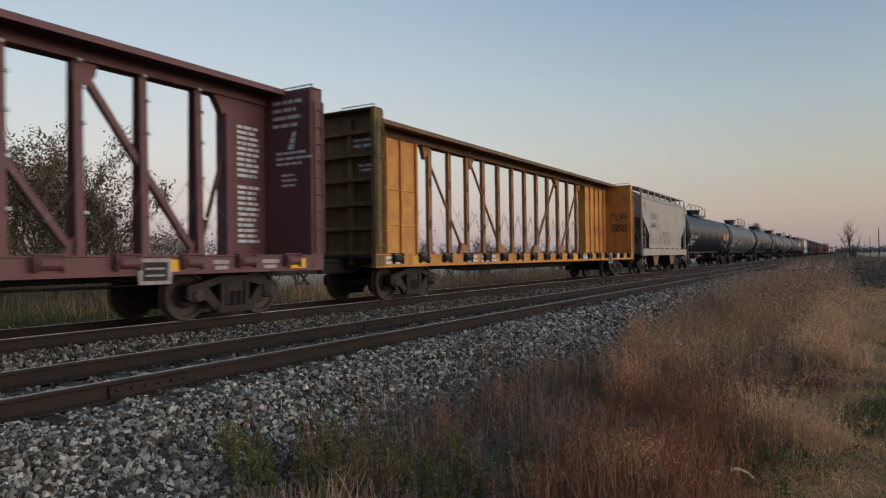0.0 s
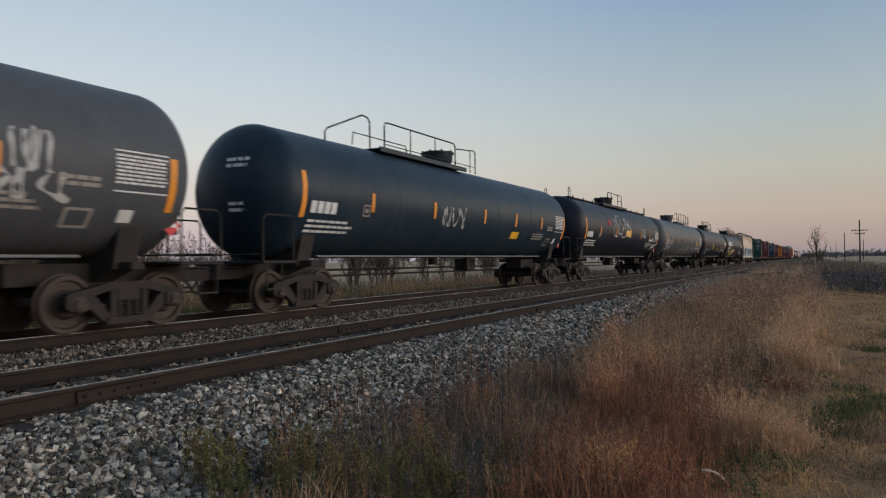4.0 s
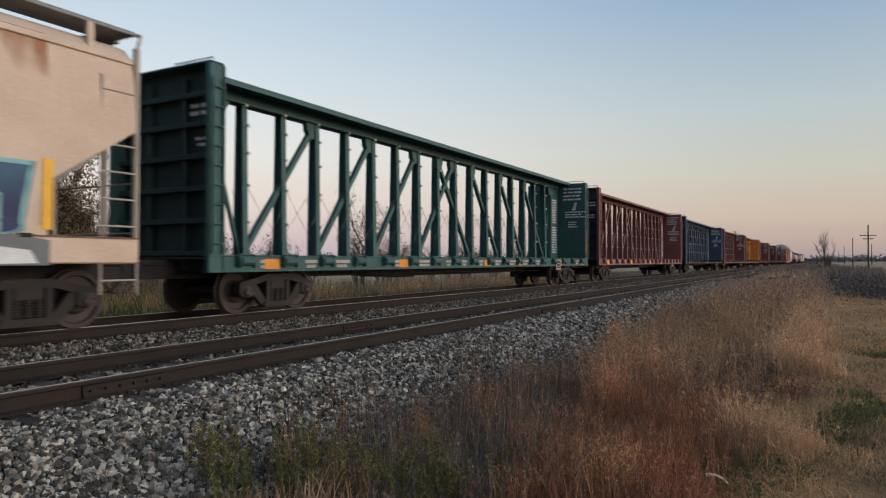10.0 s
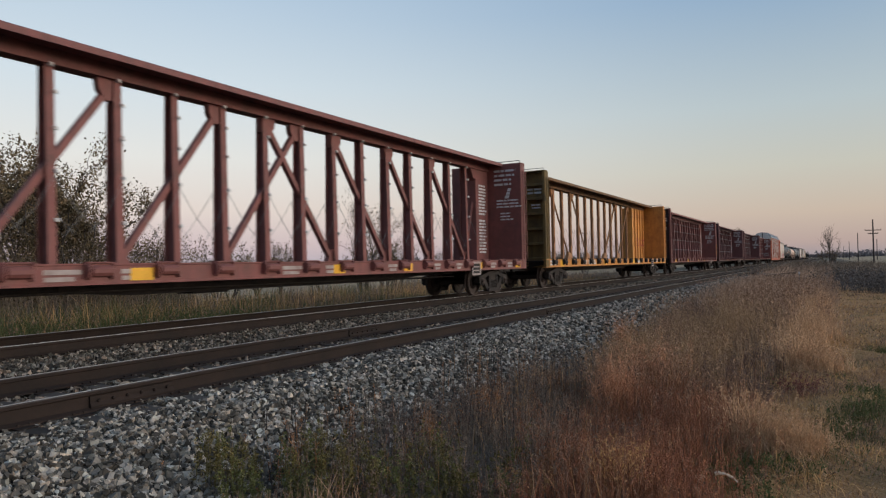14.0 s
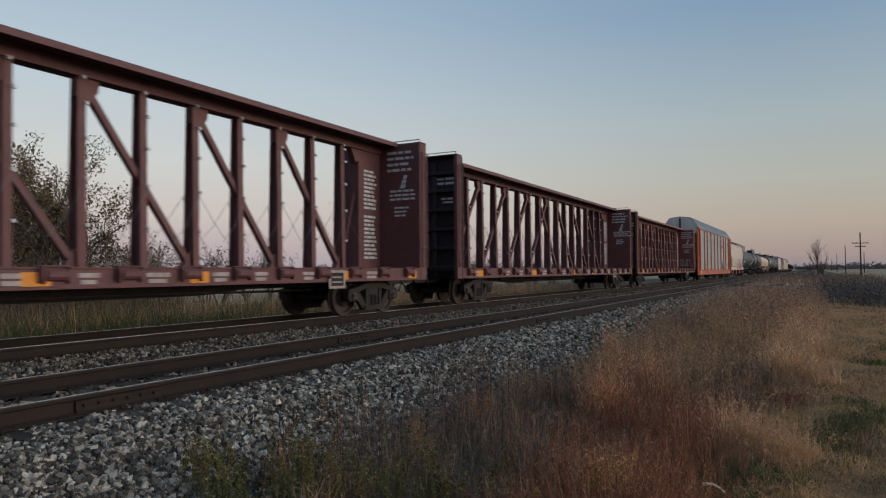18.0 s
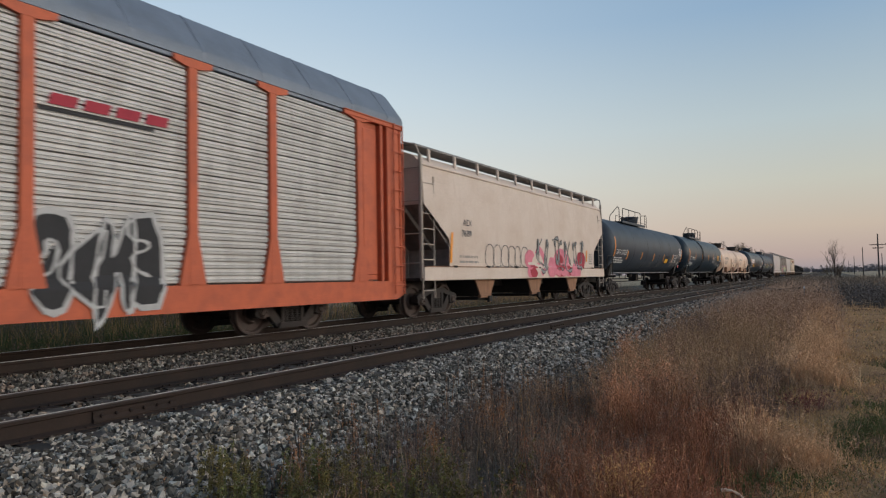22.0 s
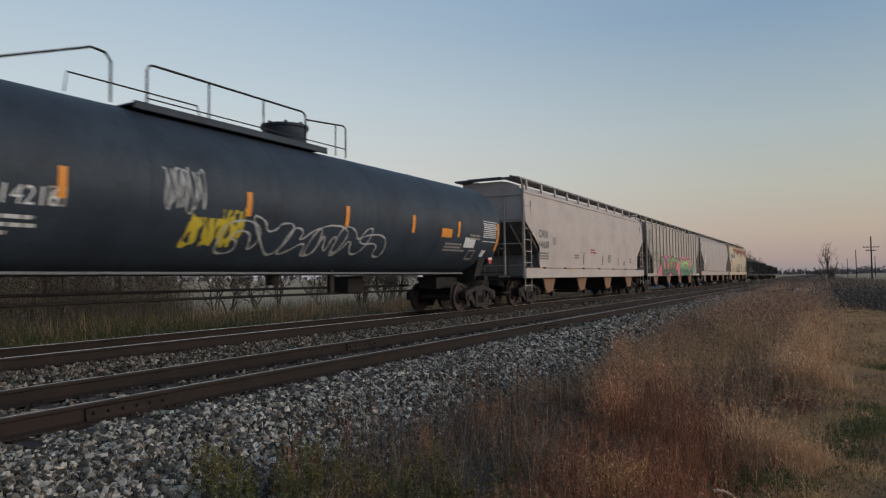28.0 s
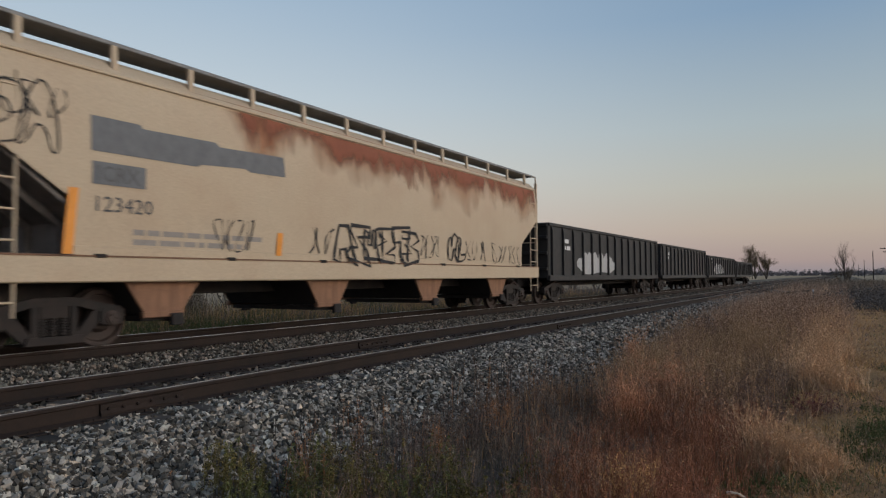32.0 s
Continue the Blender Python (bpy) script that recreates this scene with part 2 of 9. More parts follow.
def two_tone(name, low, high, z0, z1):
    """Spray paint that fades from one colour up into another, with a blotchy edge."""
    m = bpy.data.materials.new(name)
    m.use_nodes = True
    n, l = m.node_tree.nodes, m.node_tree.links
    b = n["Principled BSDF"]
    tc, sep, mr, no = n.new("ShaderNodeTexCoord"), n.new("ShaderNodeSeparateXYZ"), n.new("ShaderNodeMapRange"), n.new("ShaderNodeTexNoise")
    no.inputs["Scale"].default_value, no.inputs["Detail"].default_value = 2.0, 4
    l.new(tc.outputs["Object"], sep.inputs[0])
    l.new(tc.outputs["Object"], no.inputs["Vector"])
    ad = n.new("ShaderNodeMath")
    ad.operation = "MULTIPLY_ADD"
    ad.inputs[1].default_value = (z1 - z0) * 0.7
    l.new(no.outputs["Fac"], ad.inputs[0])
    l.new(sep.outputs["Z"], ad.inputs[2])
    d = (z1 - z0) * 0.35
    mr.inputs["From Min"].default_value, mr.inputs["From Max"].default_value = z0 + d, z1 + d
    l.new(ad.outputs[0], mr.inputs["Value"])
    mix = n.new("ShaderNodeMix")
    mix.data_type = "RGBA"
    mix.inputs["A"].default_value, mix.inputs["B"].default_value = (*low, 1), (*high, 1)
    l.new(mr.outputs[0], mix.inputs["Factor"])
    l.new(mix.outputs["Result"], b.inputs["Base Color"])
    b.inputs["Roughness"].default_value = 0.65
    return m


def stain(name, colour, deep, z0, z1, scale=2.0, gain=2.6, bias=-0.75, edge=-20.0):
    """Rust or dirt that thins out downwards in runs, clear where there is none."""
    m = bpy.data.materials.new(name)
    m.use_nodes = True
    n, l = m.node_tree.nodes, m.node_tree.links
    b = n["Principled BSDF"]
    tc, sep, mr, mp = n.new("ShaderNodeTexCoord"), n.new("ShaderNodeSeparateXYZ"), n.new("ShaderNodeMapRange"), n.new("ShaderNodeMapping")
    mp.inputs["Scale"].default_value = (1, 1, 0.28)
    l.new(tc.outputs["Object"], mp.inputs["Vector"])
    l.new(tc.outputs["Object"], sep.inputs[0])
    runs, broad = n.new("ShaderNodeTexNoise"), n.new("ShaderNodeTexNoise")
    runs.inputs["Scale"].default_value, runs.inputs["Detail"].default_value, runs.inputs["Roughness"].default_value = scale, 7, 0.65
    broad.inputs["Scale"].default_value, broad.inputs["Detail"].default_value = 0.55, 3
    l.new(mp.outputs[0], runs.inputs["Vector"])
    l.new(tc.outputs["Object"], broad.inputs["Vector"])
    mr.inputs["From Min"].default_value, mr.inputs["From Max"].default_value = z0, z1
    mr.inputs["To Min"].default_value, mr.inputs["To Max"].default_value = -0.62, 0.34
    l.new(sep.outputs["Z"], mr.inputs["Value"])
    s1, s2, s3 = (n.new("ShaderNodeMath") for _ in range(3))
    l.new(runs.outputs["Fac"], s1.inputs[0])
    l.new(broad.outputs["Fac"], s1.inputs[1])
    l.new(s1.outputs[0], s2.inputs[0])
    l.new(mr.outputs[0], s2.inputs[1])
    s3.operation, s3.use_clamp = "MULTIPLY_ADD", True
    s3.inputs[1].default_value, s3.inputs[2].default_value = gain, gain * bias
    my, s4 = n.new("ShaderNodeMapRange"), n.new("ShaderNodeMath")
    my.inputs["From Min"].default_value, my.inputs["From Max"].default_value = edge, edge + 2.2
    my.inputs["To Min"].default_value, my.inputs["To Max"].default_value = -0.6, 0.0
    l.new(sep.outputs["Y"], my.inputs["Value"])
    l.new(s2.outputs[0], s4.inputs[0])
    l.new(my.outputs[0], s4.inputs[1])
    l.new(s4.outputs[0], s3.inputs[0])
    l.new(s3.outputs[0], b.inputs["Alpha"])
    mix = n.new("ShaderNodeMix")
    mix.data_type = "RGBA"
    mix.inputs["A"].default_value, mix.inputs["B"].default_value = (*colour, 1), (*deep, 1)
    l.new(runs.outputs["Fac"], mix.inputs["Factor"])
    l.new(mix.outputs["Result"], b.inputs["Base Color"])
    b.inputs["Roughness"].default_value = 0.9
    return m


SP_SEA = two_tone("spray_navy_to_teal", (0.012, 0.022, 0.075), (0.05, 0.15, 0.24), 1.8, 2.9)
SP_MOSS = two_tone("spray_moss_to_lime", (0.065, 0.095, 0.055), (0.22, 0.31, 0.13), 1.35, 2.3)
SP_EMERALD = two_tone("spray_emerald_to_lime", (0.01, 0.17, 0.09), (0.32, 0.46, 0.18), 1.45, 1.9)
CAPBLUE = paint("blue_plastic", (0.05, 0.11, 0.28))
SP_SILVER = paint("spray_silver", (0.24, 0.245, 0.25))
SP_AQUA = paint("spray_aqua", (0.25, 0.47, 0.48))
# leading end walls: soot plus the shade between cars, both in the colour
SHADED_SOOT = mat("shaded_sooty_plate", (0.050, 0.036, 0.040), 0.8, tint=(0.030, 0.028, 0.032), scale=1.6, streak=1.0)
SHADED_SOOT_NAVY = mat("shaded_sooty_navy_plate", (0.022, 0.036, 0.060), 0.8, tint=(0.024, 0.028, 0.036), scale=1.6, streak=1.0)
SHADED_SOOT_GREEN = mat("shaded_sooty_green_plate", (0.022, 0.052, 0.050), 0.8, tint=(0.026, 0.034, 0.034), scale=1.6, streak=1.0)
END_GRIME_SHADE = mat("shaded_sooty_mustard", (0.20, 0.13, 0.045), 0.8, tint=(0.035, 0.032, 0.026), scale=1.6, streak=1.0)
BARK = mat("bark", (0.085, 0.070, 0.060), 0.95, scale=8)
LEAF = mat("autumn_leaf", (0.12, 0.095, 0.05), 0.8, tint=(0.17, 0.095, 0.05), scale=1.2, bump=0, island=0.5)
# lighter and greyer than bare trees: distance haze painted into the wood
FARWOOD_HAZED = mat("far_wood_hazed", (0.20, 0.185, 0.19), 0.95, tint=(0.235, 0.205, 0.20), scale=0.3, bump=0, island=0.25, spec=0.05)
PALEWOOD = mat("silvered_timber", (0.30, 0.27, 0.24), 0.9, scale=5)
G_PALE = mat("cream_fluff", (0.60, 0.50, 0.38), 0.95, scale=8, fine=200, bump=0.6)
POLEWOOD = mat("pole_wood", (0.060, 0.052, 0.048), 0.9)
SOIL = mat("verge_soil", (0.10, 0.08, 0.055), 0.95, tint=(0.06, 0.058, 0.036), scale=0.8, fine=25, bump=1.0, bump_dist=0.03)
FIELD = mat("stubble_field", (0.36, 0.265, 0.16), 0.95, tint=(0.28, 0.205, 0.12), scale=0.08, fine=3, bump=0.8, bump_dist=0.05)
LAWN = mat("mown_grass", (0.37, 0.20, 0.082), 0.95, tint=(0.21, 0.125, 0.048), scale=1.1, fine=30, bump=1.0, bump_dist=0.05)
G_RED = mat("russet_grass", (0.358, 0.146, 0.078), 0.9, tint=(0.235, 0.118, 0.062), scale=1.4, bump=0, island=0.4)
G_BROWN = mat("brown_grass", (0.36, 0.222, 0.142), 0.9, tint=(0.25, 0.155, 0.10), scale=1.3, bump=0, island=0.32)
G_TAN = mat("straw_grass", (0.62, 0.365, 0.155), 0.9, tint=(0.46, 0.255, 0.105), scale=2.0, bump=0, island=0.35)
G_GREY = mat("grey_weed", (0.20, 0.155, 0.118), 0.9, tint=(0.235, 0.165, 0.115), scale=1.5, bump=0, island=0.35)
G_GREEN = mat("olive_weed", (0.13, 0.138, 0.045), 0.9, tint=(0.16, 0.125, 0.047), scale=2, bump=0, island=0.4)
G_DARK = mat("dark_brush", (0.125, 0.108, 0.098), 0.95, tint=(0.085, 0.078, 0.072), scale=1.0, bump=0, island=0.25)
G_OCHRE = mat("ochre_plume", (0.41, 0.272, 0.155), 0.9, tint=(0.28, 0.18, 0.10), scale=1.4, bump=0, island=0.25)
G_PEACH = mat("peach_plume", (0.62, 0.315, 0.175), 0.9, tint=(0.50, 0.26, 0.14), scale=2, bump=0, island=0.22)
G_RUST = mat("rusty_weed", (0.36, 0.165, 0.07), 0.9, tint=(0.22, 0.11, 0.055), scale=2, bump=0, island=0.45)
G_DUSK = mat("dusky_weed", (0.205, 0.132, 0.098), 0.9, tint=(0.15, 0.102, 0.078), scale=1.4, bump=0, island=0.3)
G_WINE = mat("wine_red_leaf", (0.20, 0.066, 0.055), 0.85, tint=(0.13, 0.06, 0.048), scale=3, bump=0, island=0.4)
G_MAUVE = mat("mauve_wiry_weed", (0.24, 0.185, 0.18), 0.9, tint=(0.17, 0.13, 0.12), scale=2, bump=0, island=0.4)
G_OLIVE = mat("olive_leaf", (0.160, 0.122, 0.036), 0.85, tint=(0.105, 0.09, 0.032), scale=3, bump=0, island=0.5)
G_STRAW = mat("bright_straw", (0.66, 0.425, 0.245), 0.85, tint=(0.46, 0.29, 0.16), scale=2.5, bump=0, island=0.25)
G_DRAB = mat("drab_green_grass", (0.115, 0.108, 0.068), 0.9, tint=(0.075, 0.082, 0.046), scale=0.7, bump=0, island=0.3)
# far dry grass: a paler tone with distance haze mixed into the colour
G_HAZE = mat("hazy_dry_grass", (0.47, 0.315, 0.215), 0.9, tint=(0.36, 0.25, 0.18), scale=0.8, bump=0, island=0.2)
G_LAWN = mat("green_blade", (0.098, 0.120, 0.038), 0.9, tint=(0.12, 0.112, 0.042), scale=0.9, bump=0, island=0.3)


# ---- mesh building ----
class B:
    """Gathers vertices and faces for one mesh."""

    def __init__(self):
        self.v, self.f, self.smooth = [], [], False

    def add(self, verts, faces):
        k = len(self.v)
        self.v.extend(verts)
        self.f.extend([tuple(i + k for i in f) for f in faces])
        return self

    def box(self, x0, x1, y0, y1, z0, z1, c=0.012):
        """A box with chamfered edges."""
        c = min(c, (x1 - x0) * 0.3, (y1 - y0) * 0.3, (z1 - z0) * 0.3)
        vs, idx = [], {}
        for sx in (0, 1):
            for sy in (0, 1):
                for sz in (0, 1):
                    X, Y, Z = (x0, x1)[sx], (y0, y1)[sy], (z0, z1)[sz]
                    dx, dy, dz = c * (1 - 2 * sx), c * (1 - 2 * sy), c * (1 - 2 * sz)
                    for a, p in enumerate(((X, Y + dy, Z + dz), (X + dx, Y, Z + dz), (X + dx, Y + dy, Z))):
                        idx[sx, sy, sz, a] = len(vs)
                        vs.append(p)
        i = lambda *k: idx[k]
        fs = []
        for s in (0, 1):
            q = [(i(s, 0, 0, 0), i(s, 1, 0, 0), i(s, 1, 1, 0), i(s, 0, 1, 0)), (i(0, s, 0, 1), i(0, s, 1, 1), i(1, s, 1, 1), i(1, s, 0, 1)),
                 (i(0, 0, s, 2), i(1, 0, s, 2), i(1, 1, s, 2), i(0, 1, s, 2))]
            fs += [f if s else f[::-1] for f in q]
        for a in (0, 1):
            for b in (0, 1):
                q = [((i(0, a, b, 1), i(1, a, b, 1), i(1, a, b, 2), i(0, a, b, 2)), a != b), ((i(a, 0, b, 0), i(a, 1, b, 0), i(a, 1, b, 2), i(a, 0, b, 2)), a == b),
                     ((i(a, b, 0, 0), i(a, b, 1, 0), i(a, b, 1, 1), i(a, b, 0, 1)), a != b)]
                fs += [f if k else f[::-1] for f, k in q]
        for a in (0, 1):
            for b in (0, 1):
                for d in (0, 1):
                    f = (i(a, b, d, 0), i(a, b, d, 1), i(a, b, d, 2))
                    fs.append(f if (a + b + d) % 2 == 1 else f[::-1])
        return self.add(vs, fs)

    def prism(self, poly, axis, a, b):
        """An outline pushed along an axis from a to b. The outline is (y, z) for x, (x, z) for y, (x, y) for z."""
        put = {"x": lambda p, s: (s, p[0], p[1]), "y": lambda p, s: (p[0], s, p[1]), "z": lambda p, s: (p[0], p[1], s)}[axis]
        n = len(poly)
        area = sum(poly[i - 1][0] * poly[i][1] - poly[i][0] * poly[i - 1][1] for i in range(n))
        if (area < 0) != (axis == "y"):
            poly = poly[::-1]
        vs = [put(p, a) for p in poly] + [put(p, b) for p in poly]
        fs = [tuple(range(n))[::-1], tuple(range(n, 2 * n))] + [(i, (i + 1) % n, n + (i + 1) % n, n + i) for i in range(n)]
        return self.add(vs, fs)

    def lathe(self, prof, centre, axis, n=24):
        """A profile of (distance along axis, radius) turned about the axis."""
        vs, fs = [], []
        cx, cy, cz = centre
        for d, r in prof:
            for k in range(n):
                a = 2 * math.pi * k / n
                u, w = r * math.cos(a), r * math.sin(a)
                vs.append({"x": (cx + d, cy + u, cz + w), "y": (cx + w, cy + d, cz + u), "z": (cx + u, cy + w, cz + d)}[axis])
        m = len(prof)
        for j in range(m - 1):
            for k in range(n):
                k2 = (k + 1) % n
                fs.append((j * n + k, j * n + k2, (j + 1) * n + k2, (j + 1) * n + k))
        fs.append(tuple(range(n))[::-1])
        fs.append(tuple(range((m - 1) * n, m * n)))
        return self.add(vs, fs)

    def tube(self, pts, r, n=6, r1=None):
        """A round bar along a polyline."""
        pts = [Vector(p) for p in pts]
        vs, fs, m = [], [], len(pts)
        up = Vector((0.37, 0.21, 0.9))
        for j, p in enumerate(pts):
            d = (pts[min(j + 1, m - 1)] - pts[max(j - 1, 0)]).normalized()
            s = d.cross(up).normalized()
            w = d.cross(s)
            rr = r if r1 is None else r + (r1 - r) * j / (m - 1)
            for k in range(n):
                a = 2 * math.pi * k / n
                vs.append(tuple(p + s * (rr * math.cos(a)) + w * (rr * math.sin(a))))
        for j in range(m - 1):
            for k in range(n):
                k2 = (k + 1) % n
                fs.append((j * n + k, j * n + k2, (j + 1) * n + k2, (j + 1) * n + k)[::-1])
        fs.append(tuple(range(n)))
        fs.append(tuple(range((m - 1) * n, m * n))[::-1])
        return self.add(vs, fs)

    def mesh(self, name, smooth=0.0):
        me = bpy.data.meshes.new(name)
        me.from_pydata(self.v, [], self.f)
        me.materials.append(None)
        if smooth:
            me.polygons.foreach_set("use_smooth", [True] * len(me.polygons))
            me.set_sharp_from_angle(angle=radians(smooth))
        me.update()
        return me


SHARED = {}


def shared(key, build, smooth=0.0):
    """One mesh for all parts alike: build(B) is called once per key."""
    if key not in SHARED:
        b = B()
        build(b)
        SHARED[key] = b.mesh(key if isinstance(key, str) else str(key[0]), smooth)
    return SHARED[key]


def part(name, me, material, parent, label="", at=(0, 0, 0)):
    """Links a mesh (or a B) as one part of a thing."""
    if isinstance(me, B):
        me = me.mesh(name)
    ob = new(name, me)
    ob.material_slots[0].link = "OBJECT"
    ob.material_slots[0].material = material
    ob.parent, ob.location = parent, at
    return tagged(ob, label)


def thing(name, me, material, label, category, group="", kind="", at=(0, 0, 0)):
    ob = part(name, me, material, None, "", at)
    return tagged(ob, label, category, group, kind)


# ---- writing, laid on a surface that is given as x(z) ----
LETTERS = {}


def letters(text, size, fat=0.0):
    """Vertices and triangles of a word, (u, v) from its lower left; fat swells the strokes."""
    if (text, size, fat) not in LETTERS:
        cu = bpy.data.curves.new("word", "FONT")
        cu.body, cu.size, cu.resolution_u, cu.offset = text, size, 2, fat
        ob = new("word", cu)
        dg = bpy.context.evaluated_depsgraph_get()
        me = bpy.data.meshes.new_from_object(ob.evaluated_get(dg))
        LETTERS[text, size, fat] = ([(v.co.x, v.co.y) for v in me.vertices], [tuple(p.vertices) for p in me.polygons])
        bpy.data.objects.remove(ob)
        bpy.data.curves.remove(cu)
        bpy.data.meshes.remove(me)
    return LETTERS[text, size, fat]


for word, size in (("AOKX", 0.54), ("496090", 0.45), ("TILX", 0.385), ("309489", 0.385), ("210554", 0.385), ("214265", 0.385), ("305676", 0.385), ("210267", 0.385), ("214216", 0.385), ("32559", 0.385), ("31489", 0.385), ("PROX", 0.385), ("AEX", 0.27), ("7689", 0.29),
                   ("GATX", 0.385), ("SHPX", 0.385), ("224318", 0.385), ("212594", 0.385), ("LIQUEFIED", 0.20), ("PETROLEUM GAS", 0.20), ("NON ODORIZED", 0.20), ("CAIX", 0.42), ("64668", 0.42), ("PL WX", 0.40), ("46 046", 0.40), ("ICRX", 0.34), ("123420", 0.33), ("4573", 0.42)):
    letters(word, size)
for character in "LOGZMEKA":
    for swell in (0.045, 0.085):
        letters(character, 1.0, swell)


def decal(name, verts, faces, surf, parent, material, label="", lift=0.008):
    me = bpy.data.meshes.new(name)
    me.from_pydata([(surf(v) + lift, u, v) for u, v in verts], [], faces)
    me.materials.append(None)
    return part(name, me, material, parent, label)


def word(text, size, y, z, surf, parent, material, wide=1.0, lift=0.014):
    vs, fs = letters(text, size)
    return decal("lettering", [(y + u * wide, z + v) for u, v in vs], fs, surf, parent, material, "", lift)


def quads(rects, surf, name, parent, material, label="", lift=0.008, nz=1, slant=0.0):
    """Flat rectangles (y0, z0, y1, z1), each split nz times upwards to follow the surface."""
    if name in ("reflector", "label", "owner_mark", "paint_patch", "placard") and len(rects) > 1:
        return [quads([r], surf, name, parent, material, label, lift, nz, slant) for r in rects]
    vs, fs = [], []
    for y0, z0, y1, z1 in rects:
        k = len(vs)
        for j in range(nz + 1):
            z = z0 + (z1 - z0) * j / nz
            vs += [(y0 + slant * (z - z0), z), (y1 + slant * (z - z0), z)]
        fs += [(k + 2 * j, k + 2 * j + 1, k + 2 * j + 3, k + 2 * j + 2) for j in range(nz)]
    ob = decal(name, vs, fs, surf, parent, material, label, lift)
    return tagged(ob, label or "rows of small painted writing", kind="stuff") if len(rects) > 1 else ob


def lines_of_bars(y, z, width, rows, h, rng, gap=1.7, ragged=0.3):
    """Small writing as plain bars: rows of words."""
    out = []
    for r in range(rows):
        u, end, zz = y, y + width * (1 - ragged * rng.random()), z - r * h * gap
        while u < end:
            w = min(h * rng.uniform(1.5, 5), end - u)
            out.append((u, zz, u + w, zz + h))
            u += w + h * 0.6
    return out


def mark_bars(n, y, z, w, h):
    """A company mark as plain blocks of its size."""
    return [(y + i * w / n, z, y + (i + 0.78) * w / n, z + h) for i in range(n)]


def block_mark(n, y, z, w, h, surf, root, material):
    """A company mark as a row of hollow blocks."""
    for i in range(n):
        a, b, t = y + i * w / n, y + (i + 0.90) * w / n, 0.15
        quads([(a, z, a + t, z + h), (b - t, z, b, z + h), (a + t, z, b - t, z + t), (a + t, z + h - t, b - t, z + h)], surf, "mark_block", root, material, "white hollow block of a company mark", 0.020, 4)


def patch(y, z, w, h, rng, bumps=6, nx=40, nz=8, rough=0.35):
    """A painted patch with an uneven upper and lower edge."""
    vs, fs = [], []
    ph = [rng.uniform(0, 6.28) for _ in range(6)]
    jag = [rng.random() for _ in range(nx + 1)]
    for i in range(nx + 1):
        u = i / nx
        a = abs(math.sin(u * math.pi * bumps + ph[0])) * 0.6 + 0.4 * abs(math.sin(u * 17 + ph[1])) + 0.25 * jag[i]
        b = 0.5 + 0.5 * math.sin(u * 9 + ph[2])
        ends = min(1, 6 * u, 6 * (1 - u))
        top = z + h * (1 - rough * (1 - min(1, a))) * (0.55 + 0.45 * ends)
        bot = z + h * rough * 0.3 * b + h * 0.25 * (1 - ends)
        for j in range(nz + 1):
            vs.append((y + w * u, bot + (top - bot) * j / nz))
    for i in range(nx):
        for j in range(nz):
            k = i * (nz + 1) + j
            fs.append((k, k + nz + 1, k + nz + 2, k + 1))
    return vs, fs


def strokes(y, z, w, h, n, rng, width=0.07, knots=5):
    """Sprayed line work: n looping strokes side by side in a field."""
    vs, fs = [], []
    for i in range(n):
        u0, u1 = y + w * (i - 0.15) / n, y + w * (i + 1.1) / n
        ks = [(rng.uniform(u0, u1), z + h * (rng.random() if j % 2 else (0.05 if j % 4 else 0.95))) for j in range(knots)]
        pts = []
        for j in range(knots - 1):
            p0, p1, p2, p3 = ks[max(j - 1, 0)], ks[j], ks[j + 1], ks[min(j + 2, knots - 1)]
            for s in range(7):
                t = s / 7
                pts.append(tuple(0.5 * (2 * b + (c - a) * t + (2 * a - 5 * b + 4 * c - d) * t * t + (3 * b - a - 3 * c + d) * t ** 3) for a, b, c, d in zip(p0, p1, p2, p3)))
        pts.append(ks[-1])
        k = len(vs)
        for j, p in enumerate(pts):
            a, b = pts[max(j - 1, 0)], pts[min(j + 1, len(pts) - 1)]
            dx, dz = b[0] - a[0], b[1] - a[1]
            q = math.hypot(dx, dz) + 1e-6
            ww = width * (0.6 + 0.4 * math.sin(j * 0.9)) * 0.5
            vs += [(p[0] - dz / q * ww, p[1] + dx / q * ww), (p[0] + dz / q * ww, p[1] - dx / q * ww)]
        fs += [(k + 2 * j, k + 2 * j + 1, k + 2 * j + 3, k + 2 * j + 2) for j in range(len(pts) - 1)]
    return vs, fs


# angular painted shapes in a unit box
HOOK = [(0, 0), (0, 0.9), (0.25, 1), (0.6, 0.45), (0.6, 0.9), (0.9, 1), (1, 0), (0.7, 0), (0.35, 0.55), (0.3, 0)]
BOOT = [(0, 0), (0.05, 1), (0.45, 0.95), (0.4, 0.34), (1, 0.38), (0.95, 0)]
COIL = [(0.1, 0.1), (0, 0.5), (0.15, 0.9), (0.6, 1), (0.95, 0.8), (0.6, 0.7), (0.35, 0.6), (0.35, 0.35), (0.6, 0.3), (0.6, 0.45), (0.95, 0.5), (1, 0.1), (0.5, 0)]
COMB = [(0, 0), (0, 1), (0.95, 0.95), (0.9, 0.7), (0.4, 0.68), (0.4, 0.58), (0.85, 0.55), (0.8, 0.4), (0.4, 0.38), (0.4, 0.28), (1, 0.3), (0.95, 0)]
CROWN = [(0, 0), (0.1, 1), (0.3, 0.95), (0.5, 0.5), (0.7, 1), (0.95, 0.9), (1, 0), (0.75, 0), (0.7, 0.5), (0.5, 0.15), (0.3, 0.5), (0.25, 0)]
TENT = [(0, 0), (0.35, 1), (0.7, 1), (1, 0), (0.7, 0), (0.62, 0.3), (0.4, 0.3), (0.3, 0)]
